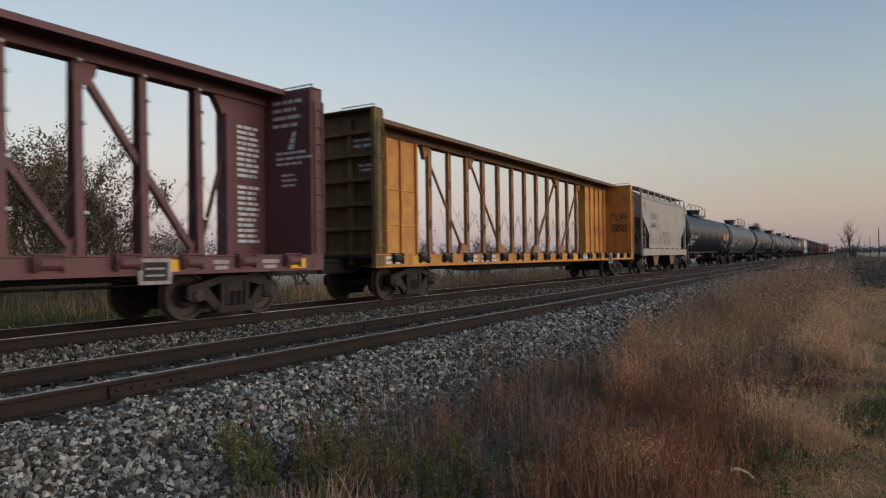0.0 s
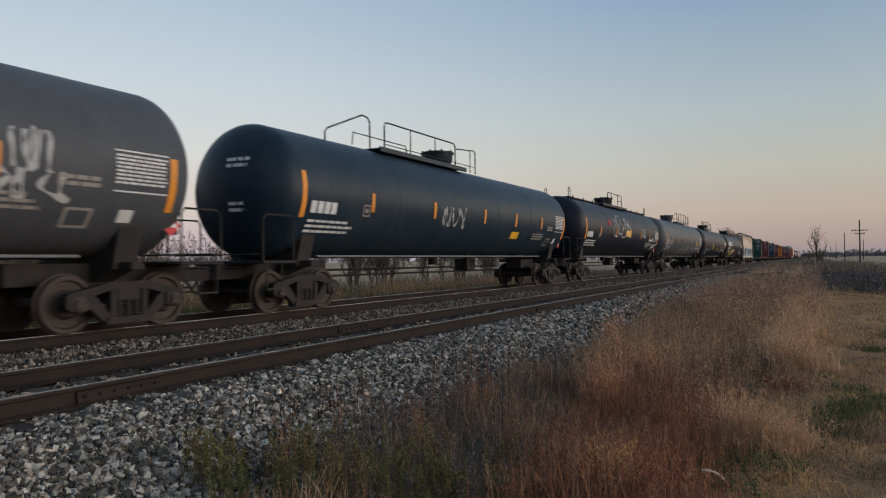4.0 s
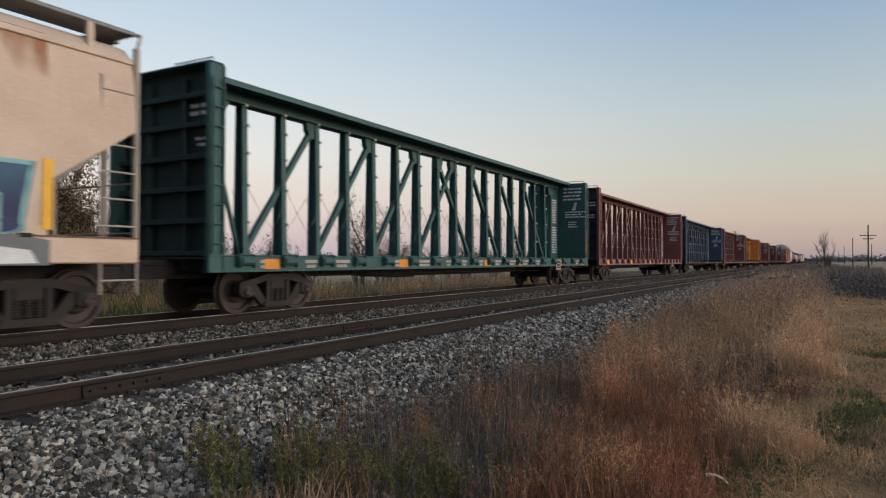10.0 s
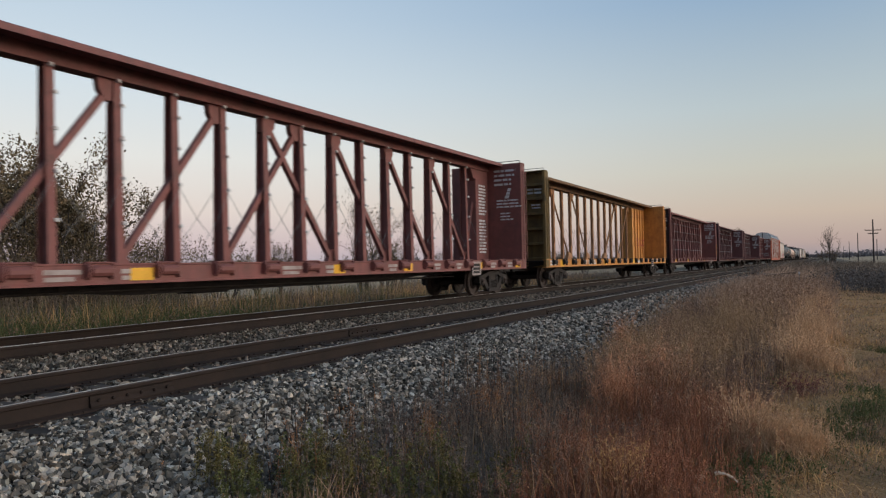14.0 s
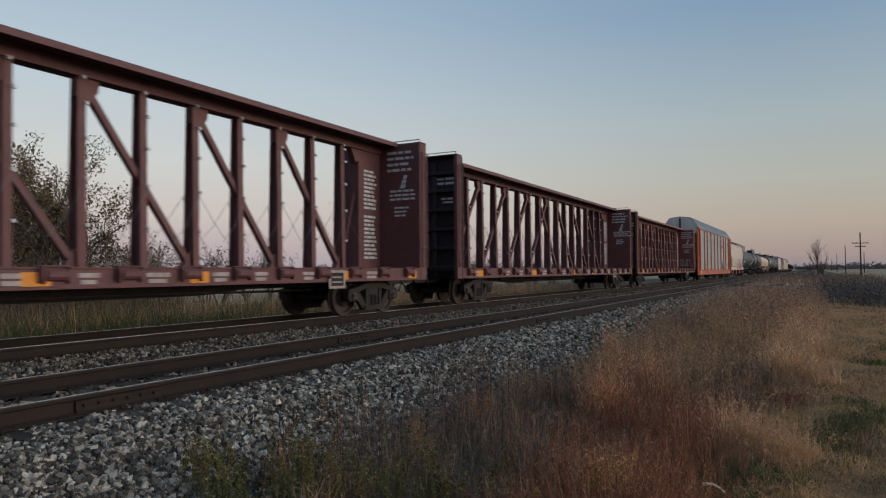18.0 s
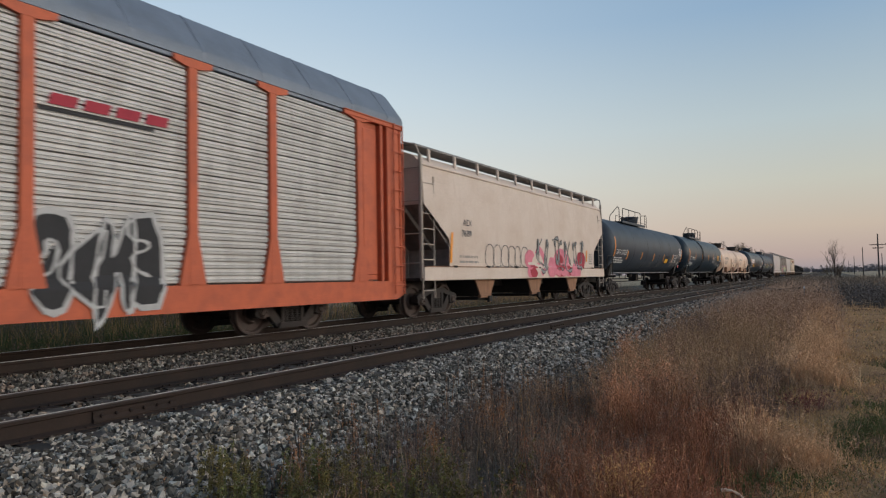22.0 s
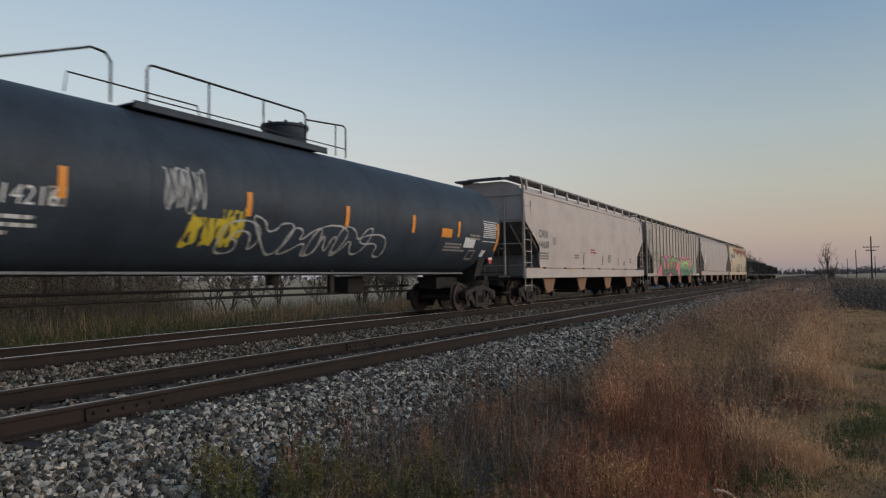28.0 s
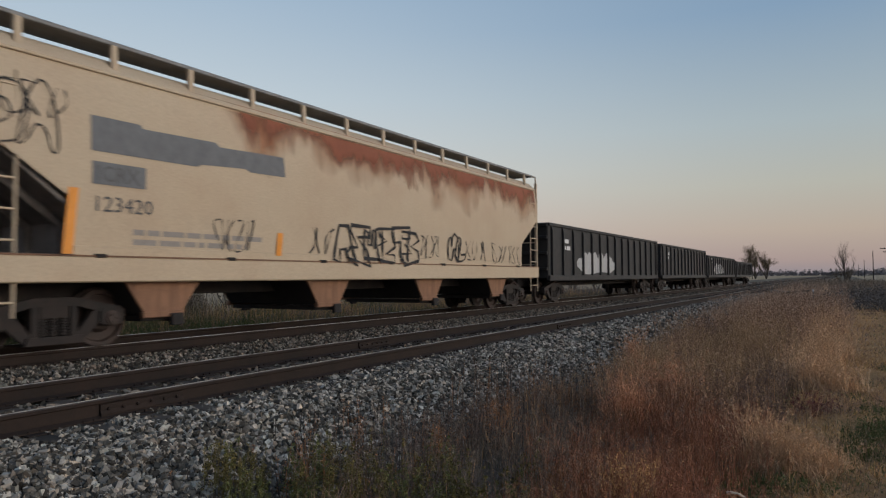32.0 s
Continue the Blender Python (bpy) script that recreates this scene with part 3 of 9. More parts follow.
BOLT = [(0, 0.05), (0.1, 0.3), (0.6, 0.4), (0.05, 0.55), (0.1, 0.95), (0.9, 1), (0.95, 0.75), (0.45, 0.68), (1, 0.5), (0.95, 0.05)]
FORK = [(0, 0), (0.05, 1), (0.35, 1), (0.38, 0.6), (0.7, 1), (1, 0.9), (0.6, 0.5), (1, 0.05), (0.7, 0), (0.38, 0.35), (0.33, 0)]
FORMS = [HOOK, BOOT, COIL, COMB, CROWN, TENT, BOLT, FORK]


def rounded(pts, k):
    """A closed outline with its corners cut k times."""
    for _ in range(k):
        pts = [q for (x0, y0), (x1, y1) in zip(pts, pts[1:] + pts[:1]) for q in ((0.75 * x0 + 0.25 * x1, 0.75 * y0 + 0.25 * y1), (0.25 * x0 + 0.75 * x1, 0.25 * y0 + 0.75 * y1))]
    return pts


def ribbon(pts, width):
    """A closed painted line."""
    vs, n = [], len(pts)
    for j, p in enumerate(pts):
        a, b = pts[j - 1], pts[(j + 1) % n]
        dx, dz = b[0] - a[0], b[1] - a[1]
        q = math.hypot(dx, dz) + 1e-6
        ww = width * (0.8 + 0.3 * math.sin(j * 1.7)) * 0.5
        vs += [(p[0] - dz / q * ww, p[1] + dx / q * ww), (p[0] + dz / q * ww, p[1] - dx / q * ww)]
    return vs, [(2 * j, 2 * j + 1, (2 * j + 3) % (2 * n), (2 * j + 2) % (2 * n)) for j in range(n)]


def filled(pts, levels=9):
    """Faces inside an outline, cut at even heights so that they follow a curved side."""
    bm = bmesh.new()
    bm.faces.new([bm.verts.new((u, 0, v)) for u, v in pts])
    bmesh.ops.triangulate(bm, faces=bm.faces[:])
    z0, z1 = min(p[1] for p in pts), max(p[1] for p in pts)
    for z in steps(z0, z1, levels)[1:-1]:
        bmesh.ops.bisect_plane(bm, geom=bm.verts[:] + bm.edges[:] + bm.faces[:], plane_co=(0, 0, z), plane_no=(0, 0, 1))
    bm.verts.index_update()
    out = [(v.co.x, v.co.z) for v in bm.verts], [tuple(v.index for v in f.verts) for f in bm.faces]
    bm.free()
    return out


def piece(surf, parent, y, z, w, h, n, rng, fill=None, line=None, width=0.05, soft=0, lift=0.012, label="", first=0, back=None, grow=0.1):
    """Painted letter-like shapes side by side, each with its fill, edge line and coloured surround."""
    for i in range(n):
        form = FORMS[(first + i * 3) % len(FORMS)]
        up, across = rng.random() < 0.5, rng.random() < 0.5
        form = [(1 - a if across else a, 1 - b if up else b) for a, b in form]
        if rng.random() < 0.4:
            form = [(b, a) for a, b in form]
        k = rng.randrange(len(form))
        form = form[:k] + [(form[k][0] * 1.25 - 0.1, form[k][1] * 1.3 - 0.15)] + form[k + 1:]
        u0, ww = y + w * i / n - 0.16 * w / n, 1.32 * w / n
        hh, zz, lean = h * rng.uniform(0.86, 1.08), z + h * rng.uniform(-0.05, 0.06), rng.uniform(-0.12, 0.2)
        pts = [(u0 + ww * (a + lean * (b - 0.5)) + rng.uniform(-0.08, 0.08) * ww, zz + hh * b + rng.uniform(-0.06, 0.06) * h) for a, b in form]
        pts = rounded(pts, soft) if soft else pts
        if back:
            cu, cz = u0 + ww / 2, zz + hh / 2
            decal("painted_surround", *filled([(cu + (a - cu) * (1 + grow) + 0.03, cz + (b - cz) * (1 + grow)) for a, b in pts]), surf, parent, back, label, lift - 0.003 + 0.0004 * i)
        if fill:
            decal("painted_letter", *filled(pts), surf, parent, fill, label, lift + 0.0006 * i)
        if line:
            fine = []
            for (a0, b0), (a1, b1) in zip(pts, pts[1:] + pts[:1]):
                k = max(1, int(abs(b1 - b0) / 0.15))
                fine += [(a0 + (a1 - a0) * j / k, b0 + (b1 - b0) * j / k) for j in range(k)]
            decal("painted_outline", *ribbon(fine, width), surf, parent, line, label, lift + 0.005 + 0.0006 * i)


def fat_letters(text, surf, parent, y, z, w, h, rng, fill, line, lift=0.016, label=""):
    """Wide sprayed capitals side by side, each with a dark edge round its fill."""
    n = len(text)
    for i, ch in enumerate(text):
        inner = letters(ch, 1.0, 0.045)[0]
        u0, u1 = min(p[0] for p in inner), max(p[0] for p in inner)
        v0, v1 = min(p[1] for p in inner), max(p[1] for p in inner)
        ww, hh, lean, drop = 1.14 * w / n, h * rng.uniform(0.92, 1.06), rng.uniform(-0.10, 0.16), h * rng.uniform(-0.03, 0.03)
        for k, (swell, paint_) in enumerate(((0.085, line), (0.045, fill))):
            vs, fs = letters(ch, 1.0, swell)
            bm = bmesh.new()
            pts = [bm.verts.new((y + w * i / n + ww * ((a - u0) / (u1 - u0) + lean * ((b - v0) / (v1 - v0) - 0.5)), 0, z + drop + hh * (b - v0) / (v1 - v0))) for a, b in vs]
            for f in fs:
                bm.faces.new([pts[j] for j in f])
            for zz in steps(z, z + h, 8)[1:-1]:
                bmesh.ops.bisect_plane(bm, geom=bm.verts[:] + bm.edges[:] + bm.faces[:], plane_co=(0, 0, zz), plane_no=(0, 0, 1))
            bm.verts.index_update()
            decal("painted_letter" if k else "painted_outline", [(v.co.x, v.co.z) for v in bm.verts], [tuple(v.index for v in f.verts) for f in bm.faces], surf, parent, paint_, label if k else "black edge of a painted letter", lift + 0.004 * k + 0.0008 * i)
            bm.free()


def spray(kind, surf, parent, material, *a, lift=0.010, label="", **k):
    if kind == "patch":
        vs, fs = patch(*a, **k)
        return decal("graffiti", vs, fs, surf, parent, material, label, lift)
    y, z, w, h, n, rng = a
    for i in range(n):
        vs, fs = strokes(y + w * i / n, z, w / n, h, 1, rng, **k)
        decal("painted_stroke", vs, fs, surf, parent, material, label, lift + 0.0015 * (i % 2))


# ---- plan: x across the line, y along it, rail heads near z = 0 ----
NEAR_X, TRAIN_X, TRAIN_Z = -6.763, -11.037, 0.047
GROUND = -0.62


def sheet(name, xs, ys, height, material, label, category):
    """Ground as a grid over xs by ys, with height(x, y)."""
    vs = [(x, y, height(x, y)) for y in ys for x in xs]
    n = len(xs)
    fs = [(j * n + i, j * n + i + 1, (j + 1) * n + i + 1, (j + 1) * n + i) for j in range(len(ys) - 1) for i in range(n - 1)]
    b = B()
    b.v, b.f = vs, fs
    return thing(name, b.mesh(name, 180), material, label, category, kind="structure")


def roll_of_ground(x, y):
    z = GROUND + 0.05 * noise.noise((x * 0.35, y * 0.35, 0.3))
    if x > -0.85:
        z -= 0.16
    if x > 1.0:
        z -= 0.25 * min(1, (x - 1) / 8)
    if -30 < x < -13:
        z -= 0.10
    return z


def steps(a, b, n):
    return [a + (b - a) * i / n for i in range(n + 1)]


GX = [-2600, -800, -250, -90, -45, -30, -24] + steps(-20, 8, 84) + [10, 13, 18, 26, 45, 90, 250, 800, 2600]
GY = [-600, -200, -60, -20, -8] + steps(-2, 40, 105) + [44, 50, 58, 70, 90, 130, 200, 350, 700, 1400, 3500]
sheet("ground", GX, GY, roll_of_ground, SOIL, "brown weedy soil along the railway", "ground")
sheet("field", [-2600, -700, -200, -80, -40, -27], [-600, -100, 0, 40, 100, 250, 700, 3500], lambda x, y: GROUND + 0.05 + (0.5 if x < -100 else 0.0), FIELD,
      "tan harvested stubble field beyond the line", "field")
sheet("far_field", [8, 12, 18, 24, 30, 90, 300, 900, 2600], [90, 130, 200, 400, 900, 3500], lambda x, y: GROUND - 0.27 + min(1.6, max(0.0, (y - 95) / 90)) * min(1.0, max(0.0, (x - 8) / 22)), FIELD, "tan harvested field in the distance", "field")


def lawn_height(x, y):
    """The mown strip: low mounds and hollows, dipping under the weeds at its edge."""
    z = GROUND + 0.03 + 0.035 * np.sin(2.1 * x + 1.7 * np.sin(0.9 * y)) * np.sin(1.5 * y + 0.8 * x) + 0.025 * np.sin(4.7 * x + 1.1 * y) * np.sin(3.9 * y - 2.0 * x) + 0.012 * np.sin(11.0 * x + 3.0 * y) * np.sin(9.0 * y - 5.0 * x)
    return z - 0.25 * np.clip((x - 1) / 8, 0, 1) - 0.12 * np.clip(1 - (x + 1.1) / 0.6, 0, 1)


sheet("lawn", steps(-1.1, 14, 110), [-60, -40, -25, -15, -9, -5, -2, 0] + steps(2, 18, 110) + steps(18.5, 60, 80), lambda x, y: float(lawn_height(x, y)), LAWN, "mown grass strip, straw-coloured with green patches", "grass")


def ballast_bed():
    """Crushed-stone bed under both tracks, with a sloping shoulder on either side."""
    prof = [(-13.9, -0.72), (-13.0, -0.22), (-9.3, -0.16), (-8.7, -0.21), (-6.2, -0.225), (-5.35, -0.235), (-5.0, -0.265), (-3.75, -0.66)]
    ys = [-60, -20] + steps(-6, 60, 132) + [70, 90, 130, 200, 400, 900, 2500]
    xs = []
    for (a, za), (b, zb) in zip(prof, prof[1:]):
        k = max(1, int((b - a) / 0.35))
        xs += [(a + (b - a) * i / k, za + (zb - za) * i / k) for i in range(k)]
    xs.append(prof[-1])
    hs = dict(xs)
    return sheet("ballast_bed", [x for x, _ in xs], ys, lambda x, y: hs[x] + 0.03 * noise.noise((x * 2, y * 2, 5.0)), BALLAST, "grey crushed-stone ballast bed under the tracks", "ballast")


ballast_bed()


# ---- tracks ----
RAIL = [(-0.076, -0.185), (0.076, -0.185), (0.076, -0.172), (0.012, -0.150), (0.009, -0.045), (0.036, -0.034), (0.037, -0.006), (0.024, 0.0), (-0.024, 0.0), (-0.037, -0.006), (-0.036, -0.034), (-0.009, -0.045), (-0.012, -0.150), (-0.076, -0.172)]


def track(name, x, z, label, head, shine):
    root = thing(name, shared("track_bed", lambda b: b.box(-1.0, 1.0, -40, 900, -0.30, -0.26)), BALLAST, label, "railway track", kind="structure", at=(x, 0, z))
    for s in (-0.754, 0.754):
        def bar(b):
            b.prism(RAIL, "y", -60, 2400)
        rail = part("rail", shared("rail", bar), RAILSIDE, root, "rusty brown steel rail", (s, 0, 0))
        part("running_surface", shared("rail_top", lambda b: b.prism([(-0.0378, -0.006), (-0.030, 0.002), (0.030, 0.002), (0.0378, -0.006)], "y", -60, 2400)), head, rail, "worn rail head")
        part("contact_band", shared("contact_band", lambda b: b.prism([(-0.016, 0.0), (-0.014, 0.0045), (0.012, 0.0045), (0.014, 0.0)], "y", -60, 2400)), shine, rail, "bright strip where the wheels run", (-0.008, 0, 0))
    tie = shared("tie", lambda b: b.box(-1.3, 1.3, -0.115, 0.115, -0.36, -0.192, 0.02))
    plate = shared("tie_plate", lambda b: [b.box(s - 0.18, s + 0.18, -0.10, 0.10, -0.192, -0.180, 0.003) for s in (-0.754, 0.754)] +
                   [b.box(s + d - 0.012, s + d + 0.012, e - 0.012, e + 0.012, -0.186, -0.155, 0.003) for s in (-0.754, 0.754) for d in (-0.095, 0.095) for e in (-0.05, 0.05)])
    rng = random.Random(name)
    far = B()
    for i in range(900):
        y = -4 + i * 0.52
        if i < 150:
            t = part("tie", tie, TIE, root, "", (rng.uniform(-0.03, 0.03), y + rng.uniform(-0.02, 0.02), rng.uniform(-0.012, 0.006)))
            t.rotation_euler = (0, 0, rng.uniform(-0.012, 0.012))
            part("tie_plate", plate, RAILSIDE, t)
        else:
            far.box(-1.3, 1.3, y - 0.115, y + 0.115, -0.3, -0.192, 0.0001)
    tagged(part("far_ties", far, TIE, root), kind="stuff")
    return root


# ---- running gear ----
WHEELSETS = {-1: [], 1: []}


def b_side_frame(b):
    for s in (-1, 1):
        m = lambda pts: [(s * y, z) for y, z in pts]
        b.prism(m([(0.24, 0.20), (0.34, 0.20), (0.34, 0.70), (0.24, 0.70)]), "x", -0.07, 0.07)
        b.prism(m([(0.30, 0.22), (0.42, 0.13), (0.86, 0.54), (0.62, 0.60)]), "x", -0.055, 0.055)
        b.prism(m([(0.70, 0.40), (0.76, 0.36), (1.04, 0.36), (1.10, 0.42), (1.10, 0.60), (0.70, 0.62)]), "x", -0.09, 0.09)
    b.prism([(-1.08, 0.54), (-1.06, 0.64), (-0.72, 0.70), (-0.32, 0.80), (0.32, 0.80), (0.72, 0.70), (1.06, 0.64), (1.08, 0.54), (0.70, 0.57), (0.34, 0.67), (-0.34, 0.67), (-0.70, 0.57)], "x", -0.08, 0.08)
    b.prism([(-0.44, 0.12), (0.44, 0.12), (0.40, 0.235), (-0.40, 0.235)], "x", -0.10, 0.10)


def b_spring(b):
    prof = [(0.235, 0.045)]
    for k in range(7):
        z = 0.25 + k * 0.04
        prof += [(z, 0.072), (z + 0.022, 0.072), (z + 0.026, 0.055), (z + 0.036, 0.055)]
    b.lathe(prof, (0, 0, 0), "z", 10)


def b_wheelset(b):
    wheel = [(-0.068, 0.12), (-0.068, 0.20), (-0.03, 0.24), (-0.03, 0.36), (-0.066, 0.385), (-0.066, 0.485), (-0.040, 0.488), (-0.030, 0.460), (0.066, 0.452), (0.066, 0.385), (0.012, 0.36), (0.0, 0.24), (0.072, 0.19), (0.072, 0.12)]
    for s in (-1, 1):
        b.lathe([(s * d, r) for d, r in (wheel if s > 0 else wheel)][:: s], (s * 0.745, 0, 0), "x", 32)
        b.lathe([(s * a, r) for a, r in ((0.80, 0.075), (0.93, 0.085), (0.94, 0.125), (1.12, 0.125), (1.13, 0.10), (1.16, 0.10), (1.165, 0.04))][:: s], (0, 0, 0), "x", 16)
        for k in range(3):
            a = 2.09 * k
            b.lathe([(s * 1.15, 0.022), (s * 1.185, 0.022)][:: s], (0, 0.06 * math.cos(a), 0.06 * math.sin(a)), "x", 6)
    b.lathe([(-0.74, 0.085), (0.74, 0.085)], (0, 0, 0), "x", 14)


def bogie(root, y):
    t = part("bogie", shared("bolster", lambda b: (b.box(-1.08, 1.08, -0.23, 0.23, 0.48, 0.72, 0.03), b.lathe([(0.72, 0.36), (0.80, 0.34)], (0, 0, 0), "z", 16), b.box(-0.75, 0.75, -0.62, -0.54, 0.36, 0.48), b.box(-0.75, 0.75, 0.54, 0.62, 0.36, 0.48))), STEEL, root, "rust-brown steel truck", (0, y, 0))
    for s in (-1, 1):
        part("side_frame", shared("side_frame", b_side_frame), STEEL, t, "", (s * 1.02, 0, 0))
        for y in (-0.16, 0.0, 0.16):
            part("spring", shared("spring", b_spring, 30), STEEL, t, "", (s * 1.02, y, 0))
        w = part("wheelset", shared("wheelset", b_wheelset, 30), WHEEL, t, "brown steel wheels on an axle", (0, s * 0.89, 0.457))
        WHEELSETS[s].append(w)
    return t


def b_coupler(b):
    b.box(-0.10, 0.10, -1.3, -0.28, 0.78, 0.96, 0.02)
    b.prism([(-0.16, -0.30), (-0.19, -0.10), (-0.15, 0.0), (-0.02, 0.02), (0.03, -0.10), (0.15, -0.08), (0.19, 0.03), (0.21, -0.12), (0.16, -0.30)], "z", 0.73, 1.01)
    b.tube([(0.25, -0.5, 0.80), (0.27, -0.32, 0.66), (0.22, -0.15, 0.50), (0.15, 0.0, 0.50)], 0.025, 8)
    b.tube([(-0.9, -0.46, 0.98), (0.9, -0.46, 0.98), (1.1, -0.5, 0.86), (1.2, -0.5, 0.68)], 0.014)


def running_gear(root, L, truck):
    for s in (-1, 1):
        bogie(root, s * truck)
        c = part("coupler", shared("coupler", b_coupler), STEEL, root, "rusty knuckle coupler with air hose", (0, s * L / 2, 0))
        c.rotation_euler = (0, 0, 0 if s > 0 else math.pi)


# ---- the train's way: metres gone by t seconds, easing off a little after 13 s ----
def gone(t):
    if t <= 13:
        return 20.4 * t
    if t <= 20:
        return 20.4 * t - 0.0486 * (t - 13) ** 2
    return 405.62 + 19.72 * (t - 20)


TRAIN = []


def car(name, a, b, label, category="rail car"):
    """A car between coupler faces a and b, metres behind the eye's cross-line at the clip's start."""
    ob = tagged(new(name), label, category, "cars of the freight train")
    ob.location = (TRAIN_X, (a + b) / 2, TRAIN_Z)
    TRAIN.append((ob, (a + b) / 2))
    return ob, b - a


def ladder(b, x, y0, y1, z0, z1, n, r=0.016):
    for y in (y0, y1):
        b.tube([(x, y, z0), (x, y, z1)], r * 1.3)
    for i in range(n):
        z = z0 + (z1 - z0) * (i + 0.5) / n
        b.tube([(x, y0, z), (x, y1, z)], r)


# ---- centre-beam flatcars ----
POSTS = [0.61 + 1.22 * i for i in range(8)]


def b_cb_deck(b):
    b.box(-1.36, 1.36, -11.25, 11.25, 1.08, 1.13)
    b.box(-0.24, 0.24, -11.9, 11.9, 0.72, 1.08)
    b.prism([(-5.5, 0.72), (-4.2, 0.62), (4.2, 0.62), (5.5, 0.72), (5.5, 1.08), (-5.5, 1.08)], "x", -0.28, 0.28)
    for i in range(-9, 10):
        b.prism([(-1.33, 1.08), (-1.33, 0.98), (-0.24, 0.80), (0.24, 0.80), (1.33, 0.98), (1.33, 1.08)], "y", i * 1.22 - 0.06, i * 1.22 + 0.06)


def b_cb_sill(b):
    b.prism([(-0.10, 0.85), (0.06, 0.85), (0.06, 0.875), (0.05, 0.885), (0.05, 1.14), (0.07, 1.15), (0.07, 1.175), (-0.10, 1.175), (-0.10, 1.15), (-0.05, 1.14), (-0.05, 0.885), (-0.10, 0.875)], "y", -11.3, 11.3)


def b_cb_bulkhead(b):
    b.box(-1.42, 1.42, -0.035, 0.035, 0.86, 4.66)


def bulkhead(root, s, colour, label):
    """An end wall: plate, edge posts, cap, shelf ribs and stiffeners on its outer face, ladder on its edge."""
    # the leading face takes a darker copy: soot with painted-in shade
    shaded_sooty = colour if s > 0 or colour is END_GRIME_SHADE else SHADED_SOOT_NAVY if colour is BLUE else SHADED_SOOT_GREEN if colour is GREEN else SHADED_SOOT
    bh = part("bulkhead", shared("cb_bulkhead", b_cb_bulkhead), colour if s > 0 else shaded_sooty, root, label, (0, s * 10.96, 0))
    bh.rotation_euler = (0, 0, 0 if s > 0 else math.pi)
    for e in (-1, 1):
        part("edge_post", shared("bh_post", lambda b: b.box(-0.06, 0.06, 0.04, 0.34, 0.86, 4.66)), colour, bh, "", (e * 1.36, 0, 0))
        part("stiffener", shared("bh_stiff", lambda b: b.box(-0.06, 0.06, 0.04, 0.16, 0.9, 4.5)), shaded_sooty, bh, "", (e * 0.5, 0, 0))
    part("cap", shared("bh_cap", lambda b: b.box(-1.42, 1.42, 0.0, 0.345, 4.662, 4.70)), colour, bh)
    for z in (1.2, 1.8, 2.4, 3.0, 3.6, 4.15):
        part("shelf_rib", shared("bh_rib", lambda b: b.box(-1.29, 1.29, 0.037, 0.22, -0.05, 0.05)), shaded_sooty, bh, "", (0, 0, z))
    part("ladder", shared(("bh_ladder", s), lambda b: ladder(b, s * 1.47, 0.05, 0.30, 1.2, 4.4, 9)), colour, bh, "grab irons")
    if s < 0:
        rng = random.Random(5)
        q = B()
        for x0, z0, x1, z1 in lines_of_bars(-1.15, 3.95, 0.75, 2, 0.075, rng, 1.9, 0.2) + lines_of_bars(-1.1, 3.33, 0.4, 2, 0.06, rng, 1.9, 0.2):
            q.add([(x0, 0.042, z0), (x1, 0.042, z0), (x1, 0.042, z1), (x0, 0.042, z1)], [(3, 2, 1, 0)])
        tagged(part("lettering", q, W_PAINT, bh), "rows of small painted writing", kind="stuff")
    part("top_grab", shared("bh_grab", lambda b: b.tube([(-0.5, 0.17, 4.69), (-0.5, 0.17, 4.80), (0.5, 0.17, 4.80), (0.5, 0.17, 4.69)], 0.014)), GALV, bh, "pale grab rail", (s * 0.8, 0, 0))
    return bh


def b_cb_panel(b):
    b.prism([(9.86, 1.13), (10.96, 1.13), (10.96, 4.45), (9.55, 4.45), (9.70, 4.2), (9.86, 3.9)], "x", -0.09, 0.09)
    b.box(-0.16, 0.16, 9.80, 9.92, 1.13, 4.1)


def b_cb_chord(b):
    b.prism([(-0.70, 4.60), (-0.70, 4.70), (-0.66, 4.73), (0.66, 4.73), (0.70, 4.70), (0.70, 4.60), (0.66, 4.60), (0.64, 4.68), (0.17, 4.68), (0.15, 4.44), (-0.15, 4.44), (-0.17, 4.68), (-0.64, 4.68), (-0.66, 4.60)], "y", -10.96, 10.96)


def b_cb_post(b):
    """A tapering rolled post of H section."""
    def ring(o, i, z):
        return [(-o, -0.075, z), (-i, -0.075, z), (-i, -0.012, z), (i, -0.012, z), (i, -0.075, z), (o, -0.075, z), (o, 0.075, z), (i, 0.075, z), (i, 0.012, z), (-i, 0.012, z), (-i, 0.075, z), (-o, 0.075, z)]
    n = 12
    b.add(ring(0.155, 0.13, 1.13) + ring(0.10, 0.075, 4.46), [tuple(range(n))[::-1], tuple(range(n, 2 * n))] + [(k, (k + 1) % n, n + (k + 1) % n, n + k) for k in range(n)])


def b_cb_brace(b):
    d = Vector((0, 2.36, -3.14)).normalized()
    n = Vector((0, -d.z, d.y))
    p, q = Vector((0, 0.06, 4.36)), Vector((0, 2.40, 1.20))
    b.prism([tuple((p + n * 0.06).yz), tuple((q + n * 0.06).yz), tuple((q - n * 0.06).yz), tuple((p - n * 0.06).yz)], "x", -0.06, 0.06)
    b.prism([(-0.09, 4.44), (0.36, 4.44), (0.33, 4.24), (0.20, 4.05), (-0.09, 4.10)], "x", -0.07, 0.07)
    b.prism([(2.16, 1.13), (2.44, 1.13), (2.44, 1.50), (2.34, 1.50)], "x", -0.07, 0.07)


